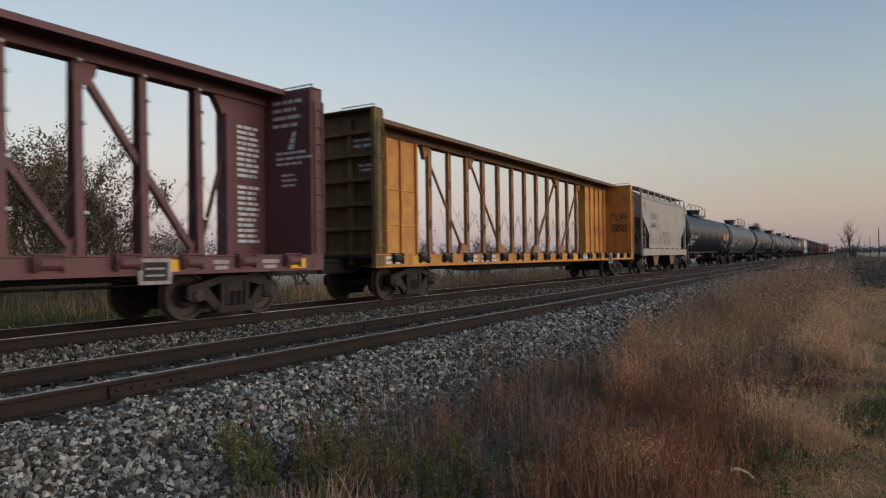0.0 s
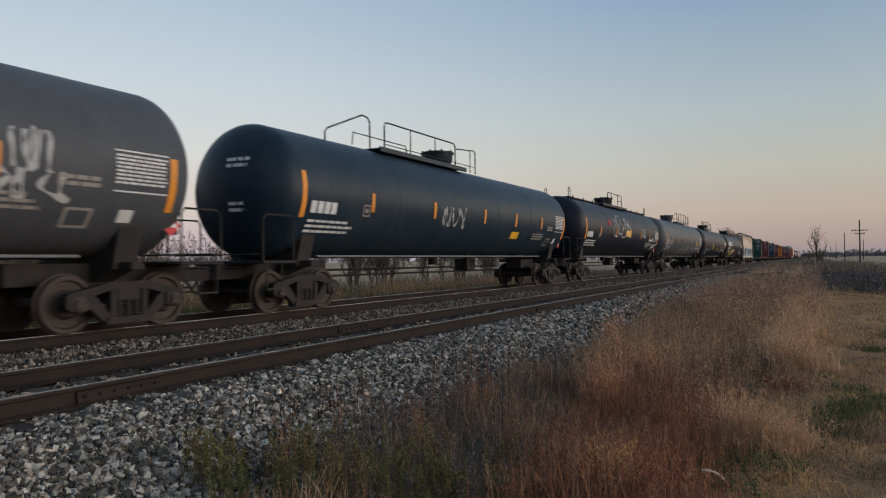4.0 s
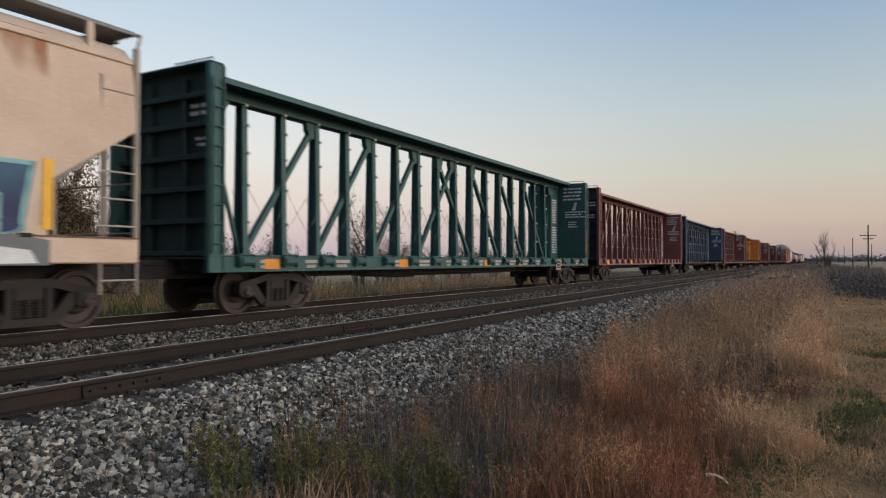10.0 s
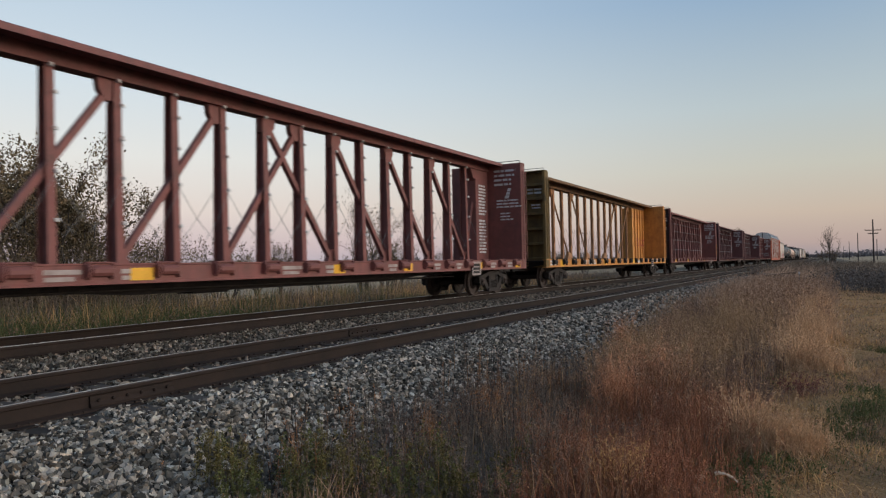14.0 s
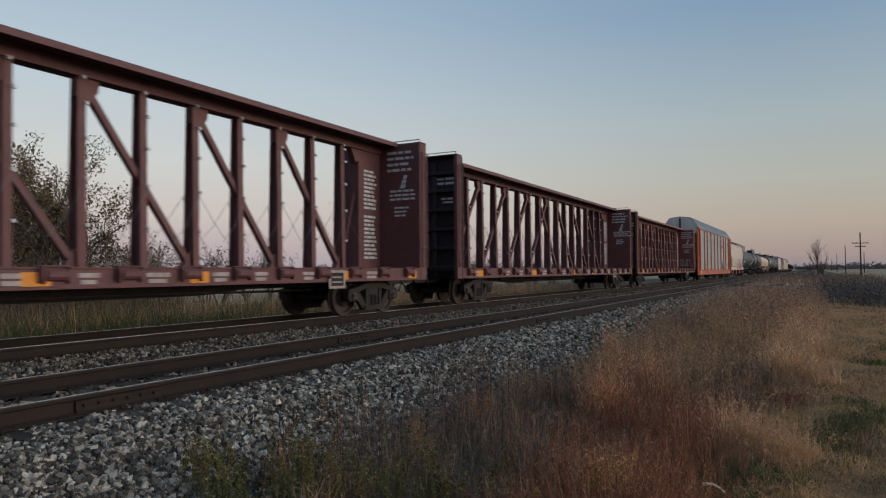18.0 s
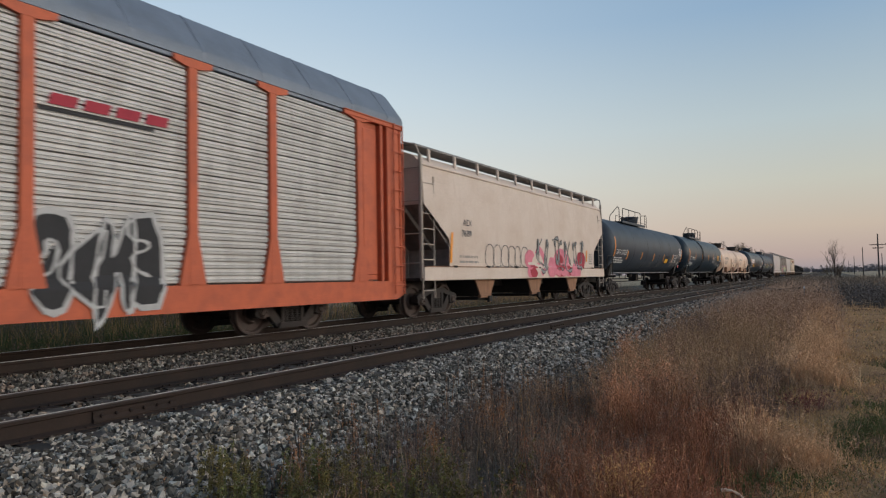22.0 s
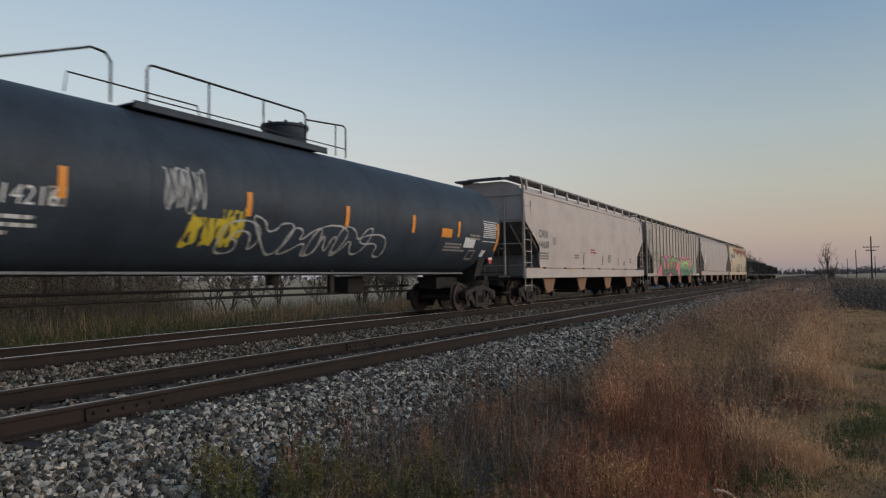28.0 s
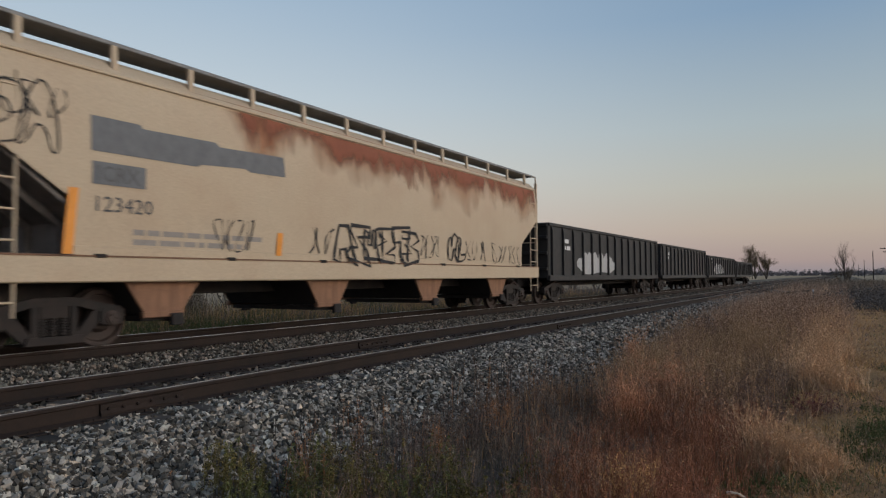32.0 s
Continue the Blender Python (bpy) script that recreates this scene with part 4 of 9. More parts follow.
def b_winch(b):
    for y in (-0.19, 0.19):
        b.box(-0.09, 0.05, y - 0.02, y + 0.02, 0.93, 1.19)
    b.lathe([(-0.17, 0.06), (-0.16, 0.09), (0.16, 0.09), (0.17, 0.06)], (0, 0, 1.06), "y", 10)
    b.lathe([(-0.26, 0.05), (-0.255, 0.115), (-0.225, 0.115), (-0.22, 0.05)], (0, 0, 1.06), "y", 12)
    b.box(-0.09, 0.02, -0.24, 0.24, 1.17, 1.20)


def data_plate(root):
    """A framed white plate with ruled lines, low on the side ahead of the rear truck."""
    p = part("data_plate", shared("cb_plate", lambda q: q.box(1.43, 1.45, 6.85, 7.45, 0.70, 1.12)), UNDER, root, "dark data plate in a white frame")
    for z in (0.70, 1.06):
        part("frame_bar", shared("plate_bar", lambda q: q.box(1.449, 1.462, 6.85, 7.45, 0.0, 0.06, 0.004)), SILL_WHITE, p, "", (0, 0, z))
    for y in (6.85, 7.39):
        part("frame_bar", shared("plate_post", lambda q: q.box(1.449, 1.461, 0.0, 0.06, 0.76, 1.06, 0.004)), SILL_WHITE, p, "", (0, y, 0))
    for z in (0.83, 0.94):
        part("ruled_line", shared("plate_line", lambda q: q.box(1.449, 1.456, 6.98, 7.32, 0.0, 0.035, 0.002)), SILL_WHITE, p, "", (0, 0, z))


def b_slings(b, reach=8):
    """Slack cables that hang crosswise between the posts."""
    for i in range(-reach, reach):
        y = 0.61 + 1.22 * i
        for x in (0.24, -0.24):
            b.tube([(x, y - 0.02, 2.62), (x * 1.3, y + 0.36, 2.02), (x * 1.4, y + 0.72, 1.62 + 0.08 * math.sin(i * 2.1))], 0.0055, 4)
            b.tube([(x, y + 1.24, 2.66), (x * 1.35, y + 0.84, 2.05), (x * 1.45, y + 0.50, 1.66 - 0.06 * math.sin(i * 1.3))], 0.0055, 4)


def centerbeam(a, b, colour, shade, rng_seed, label, tape=O_TAPE, band=None):
    root, L = car("centerbeam_flatcar", a, b, label)
    rng = random.Random(rng_seed)
    running_gear(root, L, 9.15)
    part("deck", shared("cb_deck", b_cb_deck), UNDER, root, "grimy black underframe")
    for s in (-1, 1):
        part("side_sill", shared("cb_sill", b_cb_sill), BLUE_SILL if colour is BLUE else colour, root, "", (s * 1.36, 0, 0))
        bulkhead(root, s, colour, "ribbed end bulkhead")
        ep = part("end_panel", shared("cb_panel", b_cb_panel), colour, root, "solid web panel")
        ep.rotation_euler = (0, 0, 0 if s > 0 else math.pi)
    part("top_chord", shared("cb_chord", b_cb_chord), colour, root, "long top beam")
    for s in (-1, 1):
        for i, y in enumerate(POSTS):
            po = part("post", shared("cb_post", b_cb_post), colour, root, "", (0, s * y, 0))
            for z in (1.9, 2.7, 3.4, 4.0, 4.43):
                part("strap_hook", shared("cb_hook", lambda q: q.box(-0.035, 0.035, -0.03, 0.03, -0.03, 0.03, 0.004)), W_PAINT, po, "pale strap hook", (0.175 - 0.0165 * (z - 1.13) if z < 4.4 else 0.14, 0.075 if z < 4.4 else 0.0, z))
        for y in (POSTS[1], POSTS[3], POSTS[5]):
            br = part("brace", shared("cb_brace", b_cb_brace), colour, root, "", (0, s * y, 0))
            br.rotation_euler = (0, 0, 0 if s > 0 else math.pi)
        br = part("brace", shared("cb_brace", b_cb_brace), colour, root, "", (0.004 * s, -s * POSTS[0], 0))
        br.rotation_euler = (0, 0, 0 if s > 0 else math.pi)
        part("short_brace", shared(("cb_short", s), lambda q: q.tube([(0, s * 9.2, 1.2), (0, s * 9.85, 3.3)], 0.05, 4)), colour, root)
    for i in range(18):
        y = -10.4 + 1.22 * i
        part("winch", shared("cb_winch", b_winch), UNDER if colour is BLUE else colour, root, "drum of a tie-down winch", (1.44, y, 0))
    tagged(part("cable_run", shared("cb_straps", b_slings), GALV, root), "slack crossed tie-down cables between the posts", kind="stuff")
    part("brake_rod", shared("cb_rod", lambda q: (q.tube([(0.5, -7.5, 0.72), (0.45, 7.5, 0.66)], 0.02), q.tube([(-0.5, -8, 0.80), (-0.5, 8, 0.60)], 0.02), q.lathe([(1.2, 0.16), (2.2, 0.16)], (-0.6, 0, 0.74), "y", 12), q.box(-0.95, -0.45, -2.2, -1.2, 0.55, 0.95))), UNDER, root, "brake rods and cylinder")
    side = lambda z: 1.415
    quads([(y, 0.90, y + 0.42, 1.10) for y in (-9.9, -5.0, 0.1, 3.0, 7.2, 10.3)], side, "reflector", root, tape, lift=0.014)
    bars = []
    for i in range(17):
        y = -10.14 + 1.22 * i
        if rng.random() < 0.75:
            w = rng.uniform(0.3, 0.62)
            u = y + rng.uniform(0.04, 0.62 - w + 0.05)
            bars += [(u, 1.015, u + w, 1.085), (u + rng.uniform(0, 0.06), 0.915, u + w * rng.uniform(0.7, 1.0), 0.98)]
    quads(bars, side, "lettering", root, SILL_WHITE, lift=0.011)
    data_plate(root)
    # writing on the inner face of the trailing bulkhead and on the end web
    vs, fs = [], []
    for y0, z0, y1, z1 in lines_of_bars(0.36, 4.40, 0.95, 4, 0.075, rng, 2.2) + lines_of_bars(0.45, 3.32, 1.0, 3, 0.055, rng, 2.1) + lines_of_bars(0.6, 2.85, 0.5, 3, 0.05, rng, 2.2):
        k = len(vs)
        vs += [(y0, 10.915, z0), (y1, 10.915, z0), (y1, 10.915, z1), (y0, 10.915, z1)]
        fs.append((k, k + 1, k + 2, k + 3))
    for i in range(3):
        k = len(vs)
        x0, x1, z = 0.78 + 0.05 * i, 0.94 + 0.03 * i, 3.42 + 0.13 * i
        vs += [(x0, 10.915, z), (x1, 10.915, z), (x1 + 0.04, 10.915, z + 0.11), (x0 + 0.04, 10.915, z + 0.11)]
        fs.append((k, k + 1, k + 2, k + 3))
    q = B()
    q.v, q.f = vs, fs
    tagged(part("lettering", q, W_PAINT, root), "rows of small painted writing", kind="stuff")
    web = lines_of_bars(10.14, 3.85, 0.62, 10, 0.065, rng, 1.75, 0.25) + lines_of_bars(10.14, 2.58, 0.62, 11, 0.065, rng, 1.75, 0.25)
    quads(web, lambda z: 0.09, "lettering", root, W_PAINT, lift=0.01)
    if band:
        quads([(11.0, 1.4, 11.12, 2.5)], lambda z: 1.42, "reflector", root, band, lift=0.01)
    return root


def b_slot_post(b):
    """A pressed post with oval-ended slots through it."""
    for s in (-1, 1):
        b.box(-0.06, 0.06, s * 0.075 - 0.022, s * 0.075 + 0.022, 1.13, 4.44, 0.006)
    zs = [1.13, 1.95, 2.22, 3.25, 3.50, 4.44]
    for z0, z1 in zip(zs[0::2], zs[1::2]):
        b.box(-0.05, 0.05, -0.055, 0.055, z0, z1, 0.006)


def b_wide_panel(b):
    b.box(-0.10, 0.10, 7.5, 10.92, 1.13, 4.44)


def painted_line(q, pts, w, y):
    """A painted line of width w through (x, z) points, in the plane y."""
    for (x0, z0), (x1, z1) in zip(pts, pts[1:]):
        d = Vector((x1 - x0, z1 - z0)).normalized() * w / 2
        q.add([(x0 - d.x - d.y, y, z0 - d.y + d.x), (x0 - d.x + d.y, y, z0 - d.y - d.x), (x1 + d.x + d.y, y, z1 + d.y - d.x), (x1 + d.x - d.y, y, z1 + d.y + d.x)], [(0, 1, 2, 3)])
        y -= 0.0006


def yellow_beam(a, b, seed, label, tag=False):
    root, L = car("centerbeam_flatcar", a, b, label)
    rng = random.Random(seed)
    running_gear(root, L, 9.15)
    part("deck", shared("cb_deck", b_cb_deck), UNDER, root, "grimy black underframe")
    for s in (-1, 1):
        part("side_sill", shared("cb_sill", b_cb_sill), YELLOW, root, "", (s * 1.36, 0, 0))
        bulkhead(root, s, END_GRIME_SHADE if s < 0 else YELLOW, "ribbed mustard end bulkhead, soot-stained, shade in its paint" if s < 0 else "ribbed mustard end bulkhead")
        ep = part("end_panel", shared("yb_panel", b_wide_panel), YELLOW, root, "ribbed mustard panel")
        ep.rotation_euler = (0, 0, 0 if s > 0 else math.pi)
        for y in (7.5, 8.3, 9.0, 9.7, 10.4):
            part("panel_rib", shared("yb_rib", lambda b: b.box(-0.17, 0.17, -0.05, 0.05, 1.13, 4.44)), YELLOW, ep, "", (0, y, 0))
        for z in (2.0, 3.0):
            part("panel_seam", shared("yb_seam", lambda b: b.box(-0.13, 0.13, 7.55, 10.9, -0.025, 0.025)), YELLOW, ep, "", (0, 0, z))
    rust = mat("rusty_beam", (0.13, 0.075, 0.045), 0.8, tint=(0.24, 0.13, 0.05), scale=2)
    worn = mat("weathered_mustard_post", (0.34, 0.165, 0.072), 0.75, tint=(0.15, 0.080, 0.050), scale=1.6, streak=1.0)
    part("top_chord", shared("cb_chord", b_cb_chord), rust, root, "rusty top beam")
    for i in range(12):
        part("post", shared("yb_post", b_slot_post), worn, root, "post with slots", (0, (i - 5.5) * 1.2, 0))
    for s in (-1, 1):
        for y0 in (2.0, 4.9):
            q = B()
            q.tube([(0, s * (y0 + 1.9), 4.3), (0, s * (y0 - 0.4), 1.3)], 0.05, 4)
            q.prism([(s * (y0 + 1.7), 4.44), (s * (y0 + 2.15), 4.44), (s * (y0 + 2.0), 4.05)], "x", -0.07, 0.07)
            q.prism([(s * (y0 - 0.8), 1.13), (s * (y0 - 0.05), 1.13), (s * (y0 - 0.25), 1.55), (s * (y0 - 0.6), 1.45)], "x", -0.07, 0.07)
            part("brace", q, worn, root)
    for i in range(18):
        part("winch", shared("cb_winch", b_winch), UNDER, root, "black tie-down winch", (1.44, -10.4 + 1.22 * i, 0))
    tagged(part("cable_run", shared("yb_straps", lambda q: b_slings(q, 5)), STEEL, root), "slack crossed tie-down cables between the posts", kind="stuff")
    side = lambda z: 1.415
    quads(sum((lines_of_bars(y, 1.05, w, 2, 0.07, rng) for y, w in ((-10.9, 0.8), (-7.0, 0.9), (-5.9, 1.4), (8.2, 0.6))), []), side, "lettering", root, W_PAINT, lift=0.014)
    quads([(y, 0.90, y + 0.55, 1.12) for y in (-9.7, -3.4, 2.28, 9.2)], side, "reflector", root, Y_TAPE, lift=0.012)
    data_plate(root)
    web = lambda z: 0.18
    spray("strokes", web, root, SP_WHITE, -10.3, 1.7, 0.7, 2.0, 2, rng, width=0.16, label="white and black painted scrawl", lift=0.02)
    spray("strokes", web, root, SP_BLACK, -10.3, 1.5, 0.7, 1.9, 2, rng, width=0.12, lift=0.026)
    spray("strokes", web, root, SP_RED, 8.3, 2.05, 2.3, 0.45, 5, rng, width=0.06, lift=0.02)
    quads([(3.14 + 0.29 * k, 0.93, 3.38 + 0.29 * k, 1.07) for k in range(3)], side, "mark_block", root, W_PAINT, "white block of a company mark", 0.016)
    if tag:
        letters = (("P", [[(0, 0), (0.04, 1)], [(-0.1, 0.94), (0.5, 1.0), (0.62, 0.72), (0.5, 0.5), (0.02, 0.44)]]), ("E", [[(0.6, 1), (0, 0.96), (0.02, 0.02), (0.66, 0)], [(0, 0.5), (0.5, 0.54)]]),
                   ("N", [[(0, 0), (0.06, 1), (0.56, 0.05), (0.62, 1.05)]]), ("G", [[(0.66, 0.9), (0.35, 1.02), (0.04, 0.7), (0.06, 0.25), (0.36, 0), (0.66, 0.2), (0.68, 0.5), (0.38, 0.48), (0.95, 0.52)]]))
        for k, (_, lines) in enumerate(letters):
            q = B()
            for pts in lines:
                painted_line(q, [(0.42 + 0.215 * k + 0.21 * u, 2.93 + 0.30 * v) for u, v in pts], 0.034, 10.917)
            part("tag_letter", q, SP_BLACK, root, "dark sprayed letter on the bulkhead")
        q = B()
        painted_line(q, [(0.55, 2.80), (1.0, 2.83)], 0.028, 10.916)
        for k in range(3):
            x = 0.45 + 0.25 * k
            painted_line(q, [(x + 0.13 + 0.14 * math.cos(a), 2.48 + 0.17 * math.sin(a + 0.3 * k)) for a in steps(0.4, 6.0, 9)], 0.05, 10.912 - 0.002 * k)
            painted_line(q, [(x + 0.02, 2.42), (x + 0.13, 2.58), (x + 0.24, 2.36)], 0.04, 10.904 - 0.002 * k)
        part("tag", q, SP_GREY_DARK, root, "smudged dark tag on the bulkhead")
    return root


# ---- covered hoppers ----
def hop_side(z):
    """Half width of a smooth-sided hopper at height z."""
    pts = [(1.0, 1.46), (1.55, 1.50), (2.4, 1.54), (3.3, 1.53), (4.0, 1.47), (4.25, 1.42), (4.31, 1.36), (4.45, 1.22), (4.58, 0.9), (4.66, 0.5)]
    for (z0, w0), (z1, w1) in zip(pts, pts[1:]):
        if z <= z1:
            return w0 + (w1 - w0) * max(0, z - z0) / (z1 - z0)
    return 0.5


def b_hop_body(b, ye, flat=False):
    side = (lambda z: 1.5 if z < 4.3 else 1.5 - (z - 4.3) * 2.2) if flat else hop_side
    ext = lambda z: ye - 0.05 if z >= 3.1 else ye - 0.05 - 1.38 * (3.1 - z) / 0.9 if z >= 2.2 else ye - 1.43
    zs = [1.12, 1.55, 1.56, 1.9, 2.2, 2.65, 3.1, 3.5, 3.9, 4.15, 4.25, 4.31, 4.38, 4.45, 4.52, 4.58, 4.64]
    ny = 12
    rows = []
    for sx in (-1, 1):
        for z in zs:
            w = side(z) + (0.02 if 1.12 <= z <= 1.55 else 0)
            rows.append([(sx * w, -ext(z) + 2 * ext(z) * i / ny, z) for i in range(ny + 1)])
    k0 = len(b.v)
    for r in rows:
        b.v.extend(r)
    m, n = len(zs), ny + 1
    for s in (0, 1):
        for j in range(m - 1):
            for i in range(ny):
                q = k0 + (s * m + j) * n + i
                f = (q, q + 1, q + n + 1, q + n)
                b.f.append(f if s else f[::-1])
    for i in range(ny):
        q, r = k0 + (m - 1) * n + i, k0 + (2 * m - 1) * n + i
        b.f.append((q, r, r + 1, q + 1))
    # upper end walls
    for e, i in ((-1, 0), (1, ny)):
        ring = [k0 + (m + j) * n + i for j in range(6, m)] + [k0 + j * n + i for j in range(m - 1, 5, -1)]
        b.f.append(tuple(ring) if e > 0 else tuple(ring[::-1]))


def slope_sheet(root, s, ye):
    """A sloping end sheet with its stiffening plates, and the platform below it."""
    k = round(ye, 2)
    sh = part("slope_sheet", shared(("hop_slope", k), lambda b: b.prism([(ye - 0.06, 3.1), (ye - 0.14, 3.1), (ye - 1.72, 1.95), (ye - 1.72, 1.1), (ye - 1.64, 1.1), (ye - 1.64, 1.92)], "x", -1.44, 1.44)), SHADOWGREY, root, "grimy sloping end sheet, shade in its grey")
    sh.rotation_euler = (0, 0, 0 if s > 0 else math.pi)
    for x in (-0.9, 0, 0.9):
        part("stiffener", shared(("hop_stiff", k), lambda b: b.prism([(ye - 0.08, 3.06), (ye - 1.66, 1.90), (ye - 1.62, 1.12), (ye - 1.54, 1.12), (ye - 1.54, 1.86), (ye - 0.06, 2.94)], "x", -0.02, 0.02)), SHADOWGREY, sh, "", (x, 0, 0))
    en = part("end_platform", shared(("hop_floor", k), lambda b: b.box(-1.40, 1.40, ye - 2.5, ye, 1.02, 1.10)), UNDER, root)
    en.rotation_euler = (0, 0, 0 if s > 0 else math.pi)
    part("end_sill", shared(("hop_endsill", k), lambda b: b.box(-0.5, 0.5, ye - 2.4, ye + 0.1, 0.75, 1.015)), UNDER, en)


def b_bay_side(b):
    """The side plate of a discharge funnel with its lower frame."""
    b.prism([(-0.80, 1.14), (0.80, 1.14), (0.36, 0.52), (-0.36, 0.52)], "x", -0.02, 0.02)
    b.box(-0.05, 0.05, -0.40, 0.40, 0.44, 0.54)


def b_bay_slope(b):
    b.prism([(-0.79, 1.13), (0.79, 1.13), (0.35, 0.50), (-0.35, 0.50)], "x", -1.30, 1.30)


def b_bay_gate(b):
    b.box(-1.25, 1.25, -0.34, 0.34, 0.38, 0.47)
    b.lathe([(-1.45, 0.045), (1.45, 0.045)], (0, 0.22, 0.40), "x", 10)
    for s in (-1, 1):
        b.box(s * 1.40 - 0.05, s * 1.40 + 0.05, 0.10, 0.34, 0.30, 0.50)


def b_roofwalk(b, ye, s):
    b.box(min(s * 0.70, s * 1.31), max(s * 0.70, s * 1.31), -ye - 0.1, ye + 0.1, 4.70, 4.77)


def b_end_cage(b, s, ye):
    for x in (-1.46, 1.46):
        b.box(x - 0.045, x + 0.045, s * ye - 0.045, s * ye + 0.045, 1.1, 4.45)
    y0 = s * (ye - 0.62)
    ladder(b, 1.50, s * ye, y0, 0.55, 3.9, 8, 0.017)
    b.tube([(1.46, s * ye, 4.4), (1.40, s * (ye + 0.12), 4.7), (1.0, s * (ye + 0.12), 4.8)], 0.03)
    for z in (1.5, 2.3, 3.2, 4.1):
        b.tube([(-1.45, s * (ye + 0.03), z), (1.45, s * (ye + 0.03), z)], 0.018)
    for x in (-0.7, 0.7):
        b.box(x - 0.035, x + 0.035, s * ye - 0.03, s * ye + 0.03, 1.1, 4.4)


def hopper(a, b, colour, label, bays, flat=False, hatches=True, bay=None, bay_shift=0.0):
    root, L = car("covered_hopper", a, b, label)
    ye = L / 2 - 0.62
    running_gear(root, L, L / 2 - 2.05)
    part("body", shared(("hopper_body", round(ye, 2), flat), lambda q: b_hop_body(q, ye, flat), 40), colour, root)
    for s in (-1, 1):
        slope_sheet(root, s, ye)
    for s in (-1, 1):
        part("side_sill", shared(("hopper_sill", round(ye, 2)), lambda q: q.box(-0.06, 0.06, -ye, ye, 1.02, 1.20)), colour, root, "", (s * 1.47, 0, 0))
        part("end_ladder", shared(("hopper_cage", round(ye, 2), s), lambda q: b_end_cage(q, s, ye)), HOPGREY if colour != HOPCREAM else colour, root, "end posts and ladder")
    for s in (-1, 1):
        if not flat:
            part("sill_cap", shared(("hop_cap", round(ye, 2), s), lambda q: q.prism([(s * 1.49, 1.40), (s * 1.57, 1.40), (s * 1.57, 1.412), (s * 1.49, 1.43)], "y", -ye, ye)), BAYRUST, root, "brown ledge along the top of the sill")
            part("sill_web", shared(("hop_web", round(ye, 2), s), lambda q: q.box(min(s * 1.5, s * 1.556), max(s * 1.5, s * 1.556), -ye, ye, 1.03, 1.398)), colour, root)
            for k in range(7):
                part("sill_clip", shared(("hop_clip", s), lambda q: q.box(min(s * 1.5, s * 1.585), max(s * 1.5, s * 1.585), -0.09, 0.09, 1.385, 1.445)), STEEL, root, "", (0, (k - 3) * (2 * ye - 2.4) / 6.5, 0))
            part("roof_seam", shared(("hop_seam", round(ye, 2), s), lambda q: q.box(min(s * 1.41, s * 1.475), max(s * 1.41, s * 1.475), -ye + 0.06, ye - 0.06, 4.17, 4.23)), colour, root, "welded seam below the roof")
    if flat:
        n = 16
        for i in range(n):
            part("rib", shared("hopper_rib", lambda q: q.box(1.49, 1.55, -0.045, 0.045, 1.2, 4.3)), colour, root, "", (0, -ye + 1.55 + i * (2 * ye - 3.1) / (n - 1), 0))
    for i in range(bays):
        y = 4.2 * (i - (bays - 1) / 2) + bay_shift
        # near-black stands in for the shade on the down-facing sloping sheets
        fb = part("hopper_bay", shared("bay_slope", b_bay_slope), UNDER, root, "discharge bay, sloping sheets blackened for shade", (0, y, 0))
        for s in (-1, 1):
            part("side_plate", shared("bay_side", b_bay_side), bay or BAYRUST, fb, "rust-tan side plate", (s * 1.34, 0, 0))
        part("outlet_gate", shared("bay_gate", b_bay_gate), STEEL, fb, "sliding outlet gate")
    part("centre_sill", shared(("hop_centre", round(ye, 2)), lambda q: q.box(-0.3, 0.3, -ye, ye, 0.78, 1.05)), UNDER, root)
    for s in (-1, 1):
        part("roof_walk", shared(("roofwalk", round(ye, 2), s), lambda q: b_roofwalk(q, ye, s)), GALV, root, "steel grating walkway")
        part("end_walk", shared(("endwalk", round(ye, 2), s), lambda q: q.box(-0.69, 0.69, s * ye - 0.25, s * ye + 0.25, 4.72, 4.77)), GALV, root, "grating across the roof end")
    n = max(5, round(2 * ye / 1.5))
    for i in range(n):
        y = -ye + 0.7 + i * (2 * ye - 1.4) / (n - 1)
        for s in (-1, 1):
            part("walk_bracket", shared(("walk_bracket", s), lambda q: q.prism([(s * 1.36, 4.28), (s * 1.30, 4.28), (s * 1.28, 4.70), (s * 1.34, 4.70)], "y", -0.05, 0.05)), colour, root, "", (0, y, 0))
    if hatches:
        part("roof_hatch", shared(("hatch", round(ye, 2)), lambda q: q.box(-0.32, 0.32, -ye + 0.6, ye - 0.6, 4.62, 4.70)), colour, root, "long trough hatch")
    return root, ye


# ---- tank cars ----
TC, TR = 2.67, 1.50


def tank_side(z):
    return math.sqrt(max(TR * TR - (z - TC) ** 2, 0.01))


def b_shell(b, h, r=TR, zc=TC):
    prof = [(-h + 0.76 * (1 - math.sin(a)), r * math.cos(a)) for a in steps(math.pi / 2 - 0.06, 0, 9)]
    prof += [(-h + 0.9, r)]
    prof += [(y, r) for y in steps(-h + 1.5, h - 1.5, 8)]
    prof += [(h - 0.9, r)]
    prof += [(h - 0.76 * (1 - math.sin(a)), r * math.cos(a)) for a in steps(0, math.pi / 2 - 0.06, 9)]
    b.lathe(prof, (0, 0, zc), "y", 56)


def rail_loop(b, x, y0, y1, z0, z1, r=0.022):
    """A bent-tube handrail along y."""
    b.tube([(x, y0, z0), (x, y0, z1 - 0.12), (x, y0 + 0.04, z1 - 0.03), (x, y0 + 0.12, z1), (x, y1 - 0.12, z1), (x, y1 - 0.04, z1 - 0.03), (x, y1, z1 - 0.12), (x, y1, z0)], r, 8)


